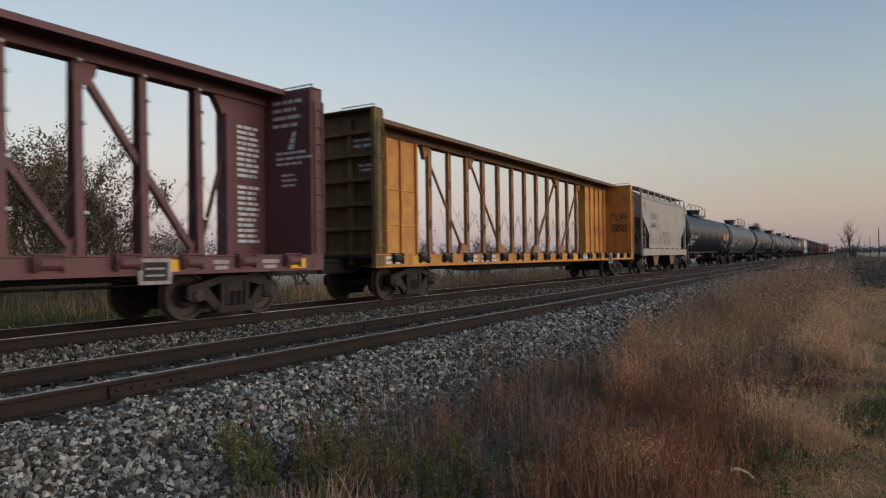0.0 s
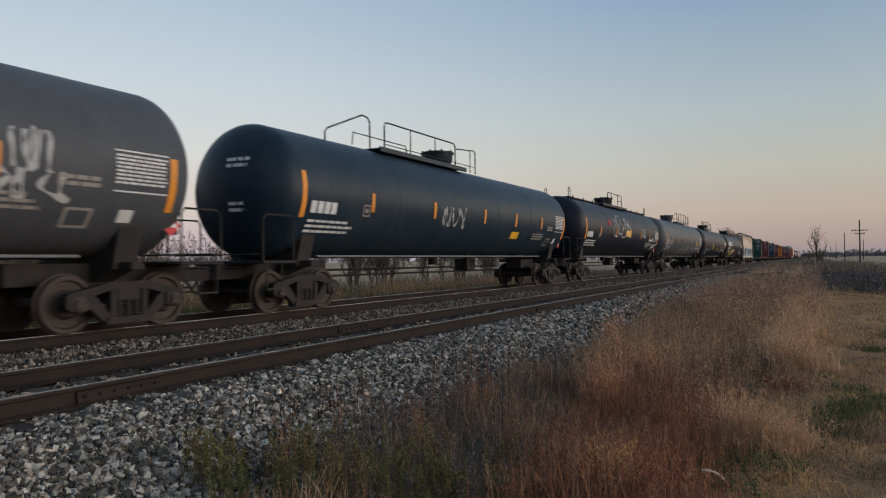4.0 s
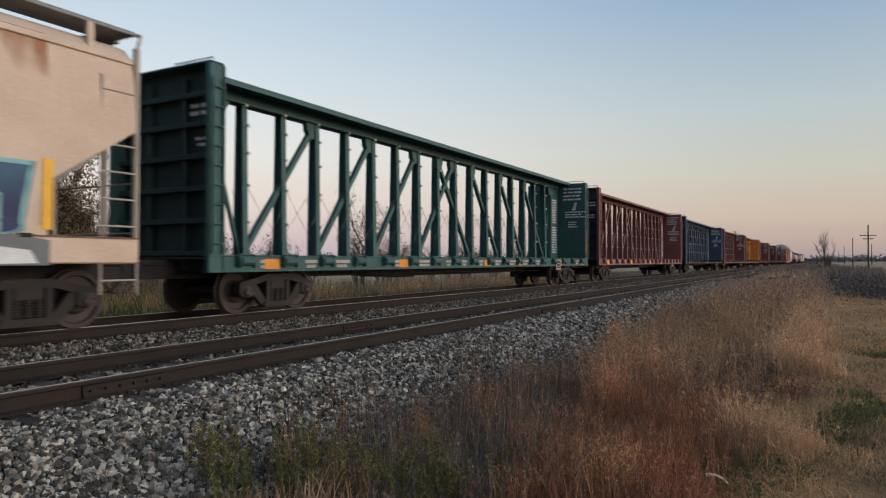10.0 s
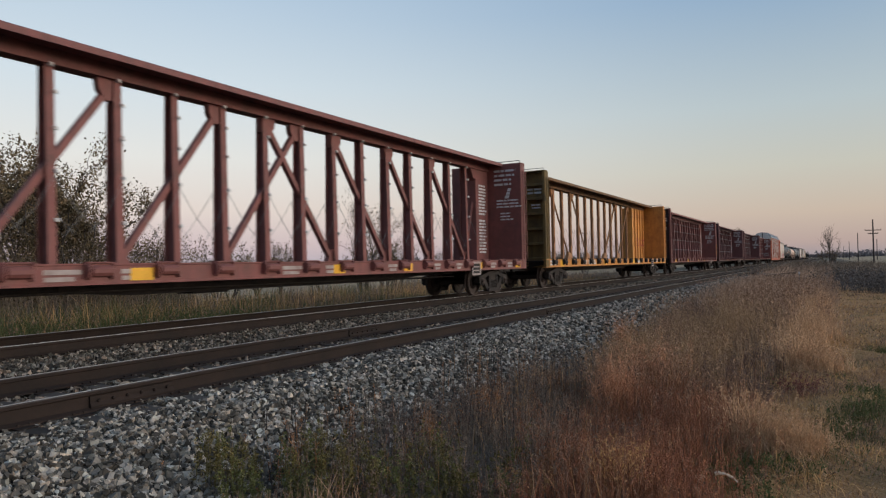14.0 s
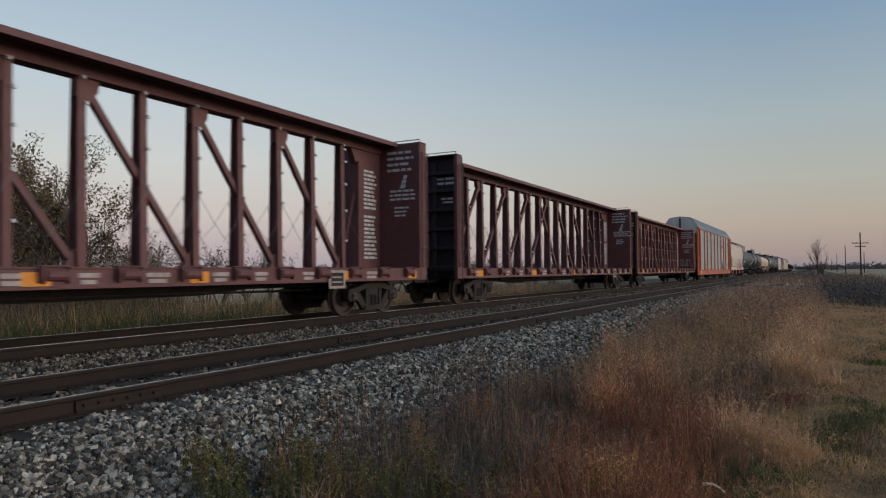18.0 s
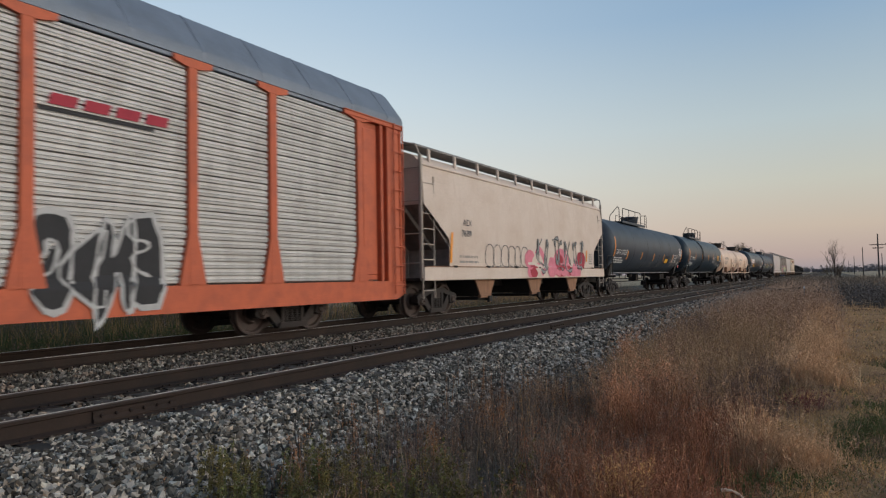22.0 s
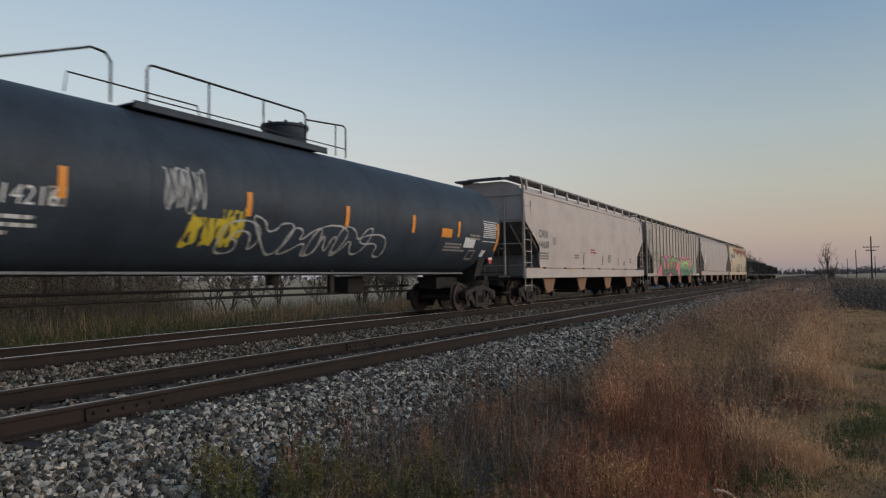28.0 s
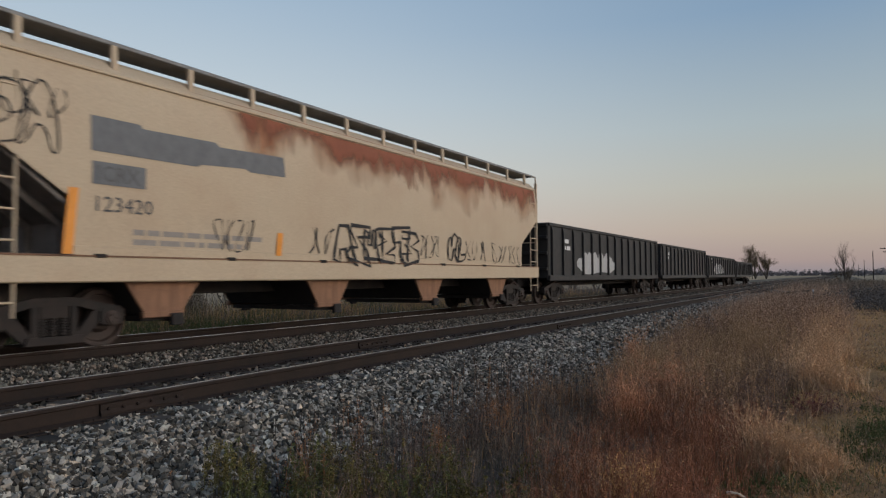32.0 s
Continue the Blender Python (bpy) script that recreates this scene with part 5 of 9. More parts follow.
def b_platform(b, top):
    b.box(-0.76, 0.76, -2.6, 2.6, top - 0.05, top - 0.01)
    b.box(-0.80, -0.74, -2.6, 2.6, top - 0.12, top + 0.02)
    b.box(0.74, 0.80, -2.6, 2.6, top - 0.12, top + 0.02)


def b_railing(b, top, x, kind):
    """One side's handrails: a long loop with posts, a low end gate and a sloping approach rail."""
    H = top + 0.73
    if kind == 2:
        rail_loop(b, x, -1.7, 1.45, top - 0.1, H - 0.03)
        for y in (-0.9, 0.55):
            b.tube([(x, y, top - 0.1), (x, y, H - 0.03)], 0.018)
        b.tube([(x, 0.55, top + 0.36), (x, 1.45, top + 0.36)], 0.018)
        b.tube([(x, -3.1, top - 0.1), (x, -3.1, top + 0.10), (x, -3.0, top + 0.18), (x, -2.3, top + 0.18), (x, -2.2, top + 0.10), (x, -2.2, top - 0.1)], 0.02, 8)
        b.tube([(x, -3.1, top + 0.02), (x, -1.7, top + 0.14)], 0.016)
        return
    a0, a1, b0, b1, e = {0: (-6.9, -5.0, -4.3, -0.1, 1.4), 1: (-2.5, 0.1, 1.05, 4.6, 6.1), 2: (-3.9, -3.1, -1.8, 0.2, 1.7)}[kind]
    rail_loop(b, x, b0, b1, top - 0.1, H)
    for t in (0.33, 0.68):
        y = b0 + (b1 - b0) * t
        b.tube([(x, y, top - 0.1), (x, y, H)], 0.018)
    b.tube([(x, b1, H - 0.16), (x, e - 0.1, H - 0.04), (x, e, H - 0.1), (x, e, top - 0.1)], 0.020, 8)
    b.tube([(x, e - 0.4, H - 0.07), (x, e - 0.4, top - 0.1)], 0.016)
    b.tube([(x, b0, top + 0.12), (x, e, top + 0.12)], 0.014)
    b.tube([(x, a0, top - 0.15), (x, a0, top + 0.05), (x, a0 + 0.1, top + 0.16), (x, a1 - 0.35, H), (x, a1 - 0.1, H - 0.02), (x, a1, H - 0.14), (x, a1, top - 0.1)], 0.022, 8)
    b.tube([(x, a0 + 1.1, top - 0.1), (x, a0 + 1.15, top + 0.22), (x, b0 + 1.1, top + 0.22), (x, b0 + 1.2, top - 0.1)], 0.016)


def b_dome(b, top):
    b.lathe([(top - 0.1, 0.40), (top + 0.06, 0.41), (top + 0.22, 0.50), (top + 0.44, 0.52), (top + 0.45, 0.56), (top + 0.51, 0.56), (top + 0.52, 0.42), (top + 0.55, 0.36)], (0, 0, 0), "z", 24)
    for k in range(8):
        a = k * math.pi / 4
        b.box(0.50 * math.cos(a) - 0.03, 0.50 * math.cos(a) + 0.03, 0.50 * math.sin(a) - 0.03, 0.50 * math.sin(a) + 0.03, top + 0.40, top + 0.56, 0.006)


def b_saddle(b, low=1.32):
    b.prism([(-1.15, 1.75), (-0.95, 1.0), (-0.35, 0.78), (0.35, 0.78), (0.95, 1.0), (1.15, 1.75), (0.8, low + 0.02), (0, low - 0.12), (-0.8, low + 0.02)], "y", -0.22, 0.22)
    b.box(-0.34, 0.34, -1.6, 1.9, 0.74, 1.10)
    b.box(-1.30, 1.30, -0.12, 0.12, 0.98, 1.12)


def b_tank_end(b, h, L):
    """End platform, corner handrails and steps for the +y end."""
    e = L / 2 - 0.55
    b.box(-1.42, 1.42, e - 0.95, e, 1.06, 1.12)
    b.box(-0.30, 0.30, h - 2.2, e + 0.05, 0.76, 1.05)
    for x in (-1.38, 1.38):
        b.tube([(x, e - 0.9, 1.1), (x, e - 0.9, 1.95), (x, e - 0.82, 2.05), (x, e - 0.1, 2.05), (x, e, 1.95), (x, e, 1.1)], 0.02)
        b.box(x - 0.03, x + 0.03, e - 0.55, e - 0.10, 0.52, 0.56)
        for y in (e - 0.55, e - 0.10):
            b.tube([(x, y, 1.08), (x, y, 0.52)], 0.016)
    b.tube([(-1.2, e - 0.02, 1.25), (1.2, e - 0.02, 1.25)], 0.016)


def b_tank_under(b, h):
    for x in (-0.95, -0.75):
        b.tube([(x, -h + 2.6, 0.86 if x < -0.9 else 0.70), (x, h - 2.6, 0.84 if x < -0.9 else 0.68)], 0.032)
    for y in steps(-h + 3, h - 3, 9):
        b.tube([(-0.95, y, 0.85), (-0.9, y, 1.5)], 0.02)
    b.lathe([(0.95, 0.16), (1.28, 0.16)], (0, -0.4, 0), "z", 14)
    b.box(-0.95, -0.45, 3.0, 3.7, 0.70, 1.15)
    b.box(0.50, 0.62, 0.9, 1.05, 0.75, 1.3)


def tank(a, b, colour, label, mark, number, seed, flip=False, board=False, lettered=False, tape=O_TAPE, num_y=None, tape_f=(0.182, 0.348, 0.528, 0.67, 0.81), tape_z=0.0, longer=0.0, over=0.0, mark_z=2.16):
    root, L = car("tank_car", a, b, label)
    rng = random.Random(seed)
    h = L / 2 - 0.85
    running_gear(root, L, L / 2 - 2.25)
    part("shell", shared(("tank_shell", round(h + longer, 2)), lambda q: b_shell(q, h + longer), 35), colour, root, "cylindrical tank with domed ends", (0, over, 0))
    for k in (-0.5, -0.18, 0.18, 0.5):
        part("weld_seam", shared("tank_seam", lambda q: q.lathe([(-0.02, TR - 0.02), (-0.012, TR + 0.004), (0.012, TR + 0.004), (0.02, TR - 0.02)], (0, 0, TC), "y", 56), 50), colour, root, "", (0, over + k * h, 0))
    part("platform", shared("tank_platform", lambda q: b_platform(q, TC + TR)), colour, root, "manway platform", (0, (-2.0, 2.2, -0.3)[2 if board else 1 if flip else 0], 0))
    kind = 2 if board else 1 if flip else 0
    for x in (0.72,):
        part("railing", shared(("tank_railing", kind, x), lambda q: b_railing(q, TC + TR, x, kind)), UNDER, root, "bent-tube safety railing")
    part("manway_dome", shared("tank_dome", lambda q: b_dome(q, TC + TR), 30), colour, root, "bolted manway dome", (0, (0.0, -0.6, 0.0)[kind], 0))
    for s in (-1, 1):
        sd = part("saddle", shared("tank_saddle", b_saddle), UNDER, root, "", (0, s * (L / 2 - 2.25), 0))
        sd.rotation_euler = (0, 0, 0 if s > 0 else math.pi)
        en = part("end_platform", shared(("tank_end", round(L, 2)), lambda q: b_tank_end(q, h, L)), UNDER, root, "end platform with handrails")
        en.rotation_euler = (0, 0, 0 if s > 0 else math.pi)
    part("underbody_piping", shared(("tank_under", round(h, 2)), lambda q: b_tank_under(q, h)), STEEL, root, "brown pipes and outlet under the tank")
    part("jacket_edge", shared(("tank_edge", round(h, 2)), lambda q: [q.box(s * 0.62 - 0.05, s * 0.62 + 0.05, -h + 2.1, h - 2.1, 1.19, 1.24) for s in (-1, 1)]), SP_GREY, root, "pale lower jacket edge", (0.15, 0, 0.0))
    if board:
        q = shared(("tank_board", round(h, 2)), lambda q: ([q.box(s * 0.45 - 0.16, s * 0.45 + 0.16, -h + 0.9, h - 0.9, TC + TR - 0.09, TC + TR - 0.02) for s in (-1, 1)], [rail_loop(q, x, s * (h - 1.0) - 0.14, s * (h - 1.0) + 0.14, TC + TR - 0.1, TC + TR + 0.42, 0.018) for s in (-1, 1) for x in (-0.6, 0.6)],
                                                          [q.tube([(x, y, TC + TR - 0.1), (x, y, TC + TR + 0.06)], 0.03) for y in steps(-h + 1.5, h - 1.5, 9) for x in (-0.62, 0.62)]))
        part("running_board", q, UNDER, root, "full-length top running board")
    surf = tank_side
    # reflective stripes
    quads([(-h + 0.78, 2.05, -h + 0.92, 3.05)], surf, "reflector", root, tape, nz=8, lift=0.012)
    quads([(h - 0.92, 1.95, h - 0.78, 2.85)], surf, "reflector", root, tape, nz=8, lift=0.012)
    for f in tape_f:
        y = -h + 2 * h * f - 0.06
        quads([(y, 2.29 + tape_z, y + 0.13, 2.75 + tape_z)], surf, "reflector", root, tape, nz=4, lift=0.014)
    # owner's marks, number, data panels
    y0 = -h + 1.1 if num_y is None else num_y
    if mark:
        if len(mark) == 4 and lettered:
            word(mark, 0.385, y0, mark_z, surf, root, W_PAINT, 0.92)
        else:
            quads(mark_bars(4, y0, mark_z, 0.95, 0.26), surf, "owner_mark", root, W_PAINT, nz=2, lift=0.014)
        if number:
            word(number, 0.385, y0 + 1.1, mark_z, surf, root, W_PAINT, 0.9)
        quads(lines_of_bars(y0, mark_z - 0.2, 1.9, 3, 0.055, rng, 2.0), surf, "lettering", root, W_PAINT, lift=0.01)
    quads(lines_of_bars(h - 4.3, 2.05, 1.4, 3, 0.05, rng, 1.8), surf, "lettering", root, FADED, lift=0.012)
    quads([(h - 1.75, 1.75, h - 1.5, 1.95)], surf, "data_plate", root, W_PAINT, lift=0.012, nz=2)
    # writing on the leading head, low data frames
    head = lambda x, z: -h + 0.76 * (1 - math.sqrt(max(0.0, 1 - (x * x + (z - TC) ** 2) / TR ** 2)))
    for xa, za, wide, n in ((0.05, 3.25, 0.62, 2), (0.12, 2.3, 0.40, 2)):
        me = bpy.data.meshes.new("head_lettering")
        vs, fs = [], []
        for u0, v0, u1, v1 in lines_of_bars(xa, za, wide, n, 0.07, rng, 1.9):
            k = len(vs)
            vs += [(u, head(u, v) - 0.012, v) for u, v in ((u0, v0), (u1, v0), (u1, v1), (u0, v1))]
            fs.append((k, k + 1, k + 2, k + 3))
        me.from_pydata(vs, [], fs)
        me.materials.append(None)
        tagged(part("head_lettering", me, W_PAINT, root), "small white writing on the tank head", kind="stuff")
    quads([(h - 1.95, 2.86, h - 0.95, 2.885), (h - 1.95, 2.22, h - 0.95, 2.245)] + lines_of_bars(h - 1.93, 2.78, 0.96, 8, 0.035, rng, 1.75, 0.05), surf, "lettering", root, W_PAINT, lift=0.013)
    quads(lines_of_bars(h - 2.85, 2.35, 0.8, 2, 0.06, rng, 1.6), surf, "lettering", root, FADED, lift=0.013)
    quads([(h - 2.65, 1.64, h - 2.2, 1.68), (h - 2.65, 1.90, h - 2.2, 1.94), (h - 2.65, 1.68, h - 2.6, 1.90), (h - 2.25, 1.68, h - 2.2, 1.90)], surf, "data_frame", root, FADED, "pale square frame", lift=0.013)
    quads([(-h + 3.05, 2.17, -h + 3.33, 2.2), (-h + 3.05, 2.42, -h + 3.33, 2.45), (-h + 3.05, 2.2, -h + 3.08, 2.42), (-h + 3.30, 2.2, -h + 3.33, 2.42), (-h + 3.13, 2.26, -h + 3.25, 2.36)], surf, "data_frame", root, FADED, "pale square frame", lift=0.013)
    return root, h, surf, rng


def placard(root, y, z, surf):
    """A diamond hazard board on a bracket."""
    q = B()
    q.box(-0.03, -0.005, -0.16, 0.16, -0.16, 0.16)
    p = part("placard_holder", q, UNDER, root, "", (surf + 0.02, y, z))
    vs = [(0.0, 0.0, -0.20), (0.0, 0.20, 0.0), (0.0, 0.0, 0.20), (0.0, -0.20, 0.0), (0.004, -0.12, -0.035), (0.004, 0.12, -0.035), (0.004, 0.12, 0.035), (0.004, -0.12, 0.035)]
    q = B()
    q.v, q.f = vs[:4], [(0, 1, 2, 3)]
    part("placard", q, PLACARD, p, "red diamond placard")
    q = B()
    q.v, q.f = vs[4:], [(0, 1, 2, 3)]
    part("placard_bar", q, W_PAINT, p, "white bar")


# ---- autorack ----
RACK_POSTS = [-11.75, -8.9, -6.95, -4.15, -1.35, 1.35, 4.15, 6.95, 8.9, 11.75]


def b_rack_panel(b, w, k):
    """One sheet of a side screen: pressed slats over narrow gaps."""
    z0, z1 = 1.05 + k * 0.638, 1.05 + (k + 1) * 0.638
    prof = []
    n = 5
    for j in range(n):
        d = (z1 - z0) / n
        za = z0 + d * j
        prof += [(1.41, za), (1.41, za + d * (0.20 if j else 0.12)), (1.466, za + d * 0.24), (1.472, za + d * 0.52), (1.460, za + d * 0.58), (1.472, za + d * 0.64), (1.468, za + d * 0.97)]
    m = len(prof)
    b.add([(x, -w / 2, z) for x, z in prof] + [(x, w / 2, z) for x, z in prof], [(i, m + i, m + i + 1, i + 1) for i in range(m - 1)])


def b_rack_roof(b, h):
    prof = [(-1.52, 4.98), (-1.52, 5.14), (-1.47, 5.24), (-1.02, 5.84), (-0.90, 5.94), (0, 6.06), (0.90, 5.94), (1.02, 5.84), (1.47, 5.24), (1.52, 5.14), (1.52, 4.98)]
    b.prism(prof, "y", -h, h)


def autorack(a, b, label):
    root, L = car("autorack_car", a, b, label)
    h = 13.55
    rng = random.Random(77)
    running_gear(root, L, 9.9)
    part("floor", shared("rack_floor", lambda q: (q.box(-1.42, 1.42, -h, h, 0.98, 1.10), q.box(-0.3, 0.3, -h - 0.5, h + 0.5, 0.66, 1.0))), UNDER, root, "dark floor and centre sill")
    for s in (-1, 1):
        part("side_sill", shared("rack_sill", lambda q: q.prism([(-h, 0.68), (-h + 0.3, 0.58), (h - 0.3, 0.58), (h, 0.68), (h, 1.04), (-h, 1.04)], "x", -0.05, 0.05)), ORANGE, root, "", (s * 1.46, 0, 0))
        part("top_rail", shared("rack_top", lambda q: q.box(-0.04, 0.04, -h + 2.3, h - 2.3, 4.90, 4.975)), RACKROOF, root, "", (s * 1.46, 0, 0))
        for e in (-1, 1):
            part("header", shared("rack_header", lambda q: (q.box(-0.05, 0.09, -1.2, 1.2, 4.87, 4.995), q.box(-0.05, 0.11, -1.2, 1.2, 4.965, 4.998))), ORANGE, root, "", (s * 1.47, e * (h - 1.2), 0))
        for y in RACK_POSTS:
            part("post", shared("rack_post", lambda q: (q.box(-0.06, 0.06, -0.10, 0.10, 1.04, 4.88), q.prism([(-0.28, 1.04), (0.28, 1.04), (0.10, 1.9), (-0.10, 1.9)], "x", -0.055, 0.055), q.prism([(-0.42, 4.96), (0.42, 4.96), (0.40, 4.86), (0.14, 4.80), (-0.14, 4.80), (-0.40, 4.86)], "x", -0.066, 0.066))), ORANGE, root, "", (s * 1.48, y, 0))
        for y0, y1 in zip(RACK_POSTS, RACK_POSTS[1:]):
            w = round(y1 - y0 - 0.16, 2)
            for k in range(6):
                p = part("side_panel", shared(("rack_panel", w, k), lambda q: b_rack_panel(q, w, k)), PANEL, root, "slatted galvanised screen", (0, (y0 + y1) / 2, 0))
                p.rotation_euler = (0, 0, 0 if s > 0 else math.pi)
        bits = [("end_door", "orange end door", "rack_end", lambda q: q.box(-1.30, 1.30, h - 0.12, h - 0.06, 1.0, 5.05))]
        for x in (-1.47, 1.47):
            bits.append(("corner_panel", "", ("rack_corner", x), lambda q, x=x: q.box(x - 0.05, x + 0.05, h - 0.62, h - 0.02, 1.0, 4.97)))
            u = math.copysign(1.39, x)
            bits.append(("recessed_door", "recessed orange side door", ("rack_recess", x), lambda q, u=u: (q.box(u - 0.03, u + 0.03, h - 1.80, h - 0.60, 1.0, 4.97), q.box(u - 0.05, u + 0.05, h - 1.56, h - 1.02, 1.2, 4.72))))
        for y in (h - 0.94, h - 0.66, h - 0.10):
            bits.append(("corner_post", "", ("rack_cpost", y), lambda q, y=y: q.box(1.40, 1.55, y - 0.05, y + 0.05, 1.04, 4.86)))
        for nm, lab, key, build in bits:
            part(nm, shared(key, build), ORANGE, root, lab).rotation_euler = (0, 0, 0 if s > 0 else math.pi)
        for x in (-0.04, 0.04):
            dg = part("door_edge", shared(("rack_edge", x), lambda q: q.box(x - 0.03, x + 0.03, h - 0.07, h + 0.10, 1.0, 5.9)), UNDER, root, "black meeting edge of the end doors")
            dg.rotation_euler = (0, 0, 0 if s > 0 else math.pi)
        g = part("end_gable", shared("rack_gable", lambda q: q.prism([(-1.44, 4.45), (-1.46, 5.14), (-1.42, 5.24), (-0.98, 5.80), (-0.88, 5.89), (0, 6.01), (0.88, 5.89), (0.98, 5.80), (1.42, 5.24), (1.46, 5.14), (1.44, 4.45)], "y", h - 0.05, h + 0.062)), RACKGABLE, root, "pale upper end sheet")
        g.rotation_euler = (0, 0, 0 if s > 0 else math.pi)
        la = part("ladder", shared(("rack_ladder", s), lambda q: ladder(q, 1.58, s * (h - 0.05), s * (h - 0.45), 0.7, 5.0, 9)), ORANGE, root, "")
    part("roof", shared("rack_roof", lambda q: b_rack_roof(q, h + 0.05), 30), RACKROOF, root, "ridged slate-grey roof")
    top = [(-1.525, 5.0), (-1.525, 5.145), (-1.475, 5.25), (-1.025, 5.85), (-0.90, 5.95), (0, 6.07), (0.90, 5.95), (1.025, 5.85), (1.475, 5.25), (1.525, 5.145), (1.525, 5.0)]
    for y in steps(-h + 0.6, h - 0.6, 18):
        part("roof_rib", shared("rack_roof_rib", lambda q: q.prism(top, "y", -0.03, 0.03)), RACKROOF, root, "", (0, y, 0))
    side = lambda z: 1.52
    quads([(-11.7, 0.74, -11.1, 0.92)], side, "placard", root, Y_TAPE)
    quads(lines_of_bars(-8.6, 0.86, 2.4, 2, 0.06, rng) + lines_of_bars(-3.4, 0.86, 1.6, 1, 0.07, rng), side, "lettering", root, D_PAINT)
    recess = lambda z: 1.44
    quads(lines_of_bars(-12.50, 2.95, 0.44, 2, 0.07, rng) + lines_of_bars(-12.45, 4.2, 0.3, 1, 0.05, rng) + lines_of_bars(-12.42, 1.6, 0.26, 2, 0.04, rng), recess, "lettering", root, D_PAINT, lift=0.012)
    face = lambda z: 1.53 if z < 1.06 else 1.478
    piece(face, root, 4.25, 0.70, 2.0, 1.36, 4, rng, SP_BLACK, SP_WHITE, 0.065, 1, 0.012, "black painted letter with white edge", 2, SP_WHITE, 0.10)
    quads(mark_bars(4, 4.45, 3.66, 2.1, 0.17), lambda z: 1.478, "owner_mark", root, SP_RED, "red block of a company mark", 0.012, 1, 0.3)
    quads([(4.3, 3.56, 6.2, 3.61)], lambda z: 1.478, "mark_stripe", root, SP_BLACK, "black stripe under a company mark", 0.012)
    return root


# ---- gondolas ----
def gondola(a, b, top, label, seed, white=0.0):
    root, L = car("gondola_car", a, b, label)
    rng = random.Random(seed)
    h = L / 2 - 0.62
    running_gear(root, L, L / 2 - 2.1)
    part("floor", shared(("gon_floor", round(h, 1)), lambda q: (q.box(-1.42, 1.42, -h, h, 1.0, 1.1), q.box(-0.3, 0.3, -h - 0.3, h + 0.3, 0.66, 1.0))), UNDER, root, "dark floor")
    for s in (-1, 1):
        part("side_wall", shared(("gon_side", round(h, 1), top), lambda q: (q.box(-0.02, 0.02, -h, h, 0.95, top), q.box(-0.06, 0.09, -h, h, top - 0.12, top), q.box(-0.04, 0.09, -h, h, 0.90, 1.12))), GONBLACK, root, "", (s * 1.42, 0, 0))
        n = max(8, round(2 * h / 1.15))
        for i in range(n):
            part("rib", shared(("gon_rib", top), lambda q: q.prism([(1.43, 1.1), (1.53, 1.1), (1.53, top - 0.3), (1.47, top - 0.1), (1.43, top - 0.1)], "y", -0.05, 0.05)), GONBLACK, root, "", (0, -h + 0.3 + i * (2 * h - 0.6) / (n - 1), 0)).rotation_euler = (0, 0, 0 if s > 0 else math.pi)
        e = part("end_wall", shared(("gon_end", round(h, 1), top), lambda q: (q.box(-1.42, 1.42, h - 0.02, h + 0.02, 1.0, top), [q.box(-1.42, 1.42, h, h + 0.10, z, z + 0.12) for z in (1.3, 1.9, 2.5, top - 0.14)], ladder(q, 1.50, h - 0.05, h - 0.45, 0.6, top, 6))), GONBLACK, root)
        e.rotation_euler = (0, 0, 0 if s > 0 else math.pi)
    side = lambda z: 1.44
    quads(lines_of_bars(-h + 1.5, 2.4, 0.9, 2, 0.16, rng), side, "lettering", root, W_PAINT)
    if white:
        spray("patch", side, root, SP_WHITE, -h + 3.2, 1.15, 5.5, 1.0, rng, bumps=7, label="white painted letters")
    return root


# ---- the train, front to rear ----
near_track = track("track_near", NEAR_X, 0.0, "rusty near track on timber ties in stone ballast", RAILDULL, RAILBAND)
track("track_train", TRAIN_X, TRAIN_Z, "far track carrying the freight train", RAILDULL, RAILTOP)


def joint_bars():
    """Bolted splice bars where two lengths of the near track's rails meet."""
    for s, y in ((0.754, 4.38), (-0.754, 10.3), (0.754, 16.2)):
        bar = part("joint_bar", shared("joint_bar", lambda b: b.prism([(0.011, -0.148), (0.046, -0.160), (0.050, -0.140), (0.030, -0.100), (0.034, -0.052), (0.013, -0.044)], "y", -0.46, 0.46)), RAILSIDE, near_track, "rusty bolted joint bar", (s, y, 0))
        for k in range(6):
            part("bolt", shared("joint_bolt", lambda b: b.lathe([(0.028, 0.017), (0.052, 0.017), (0.056, 0.010)], (0, 0, 0), "x", 6)), RAILSIDE, bar, "", (0, -0.38 + 0.152 * k, -0.096))


joint_bars()


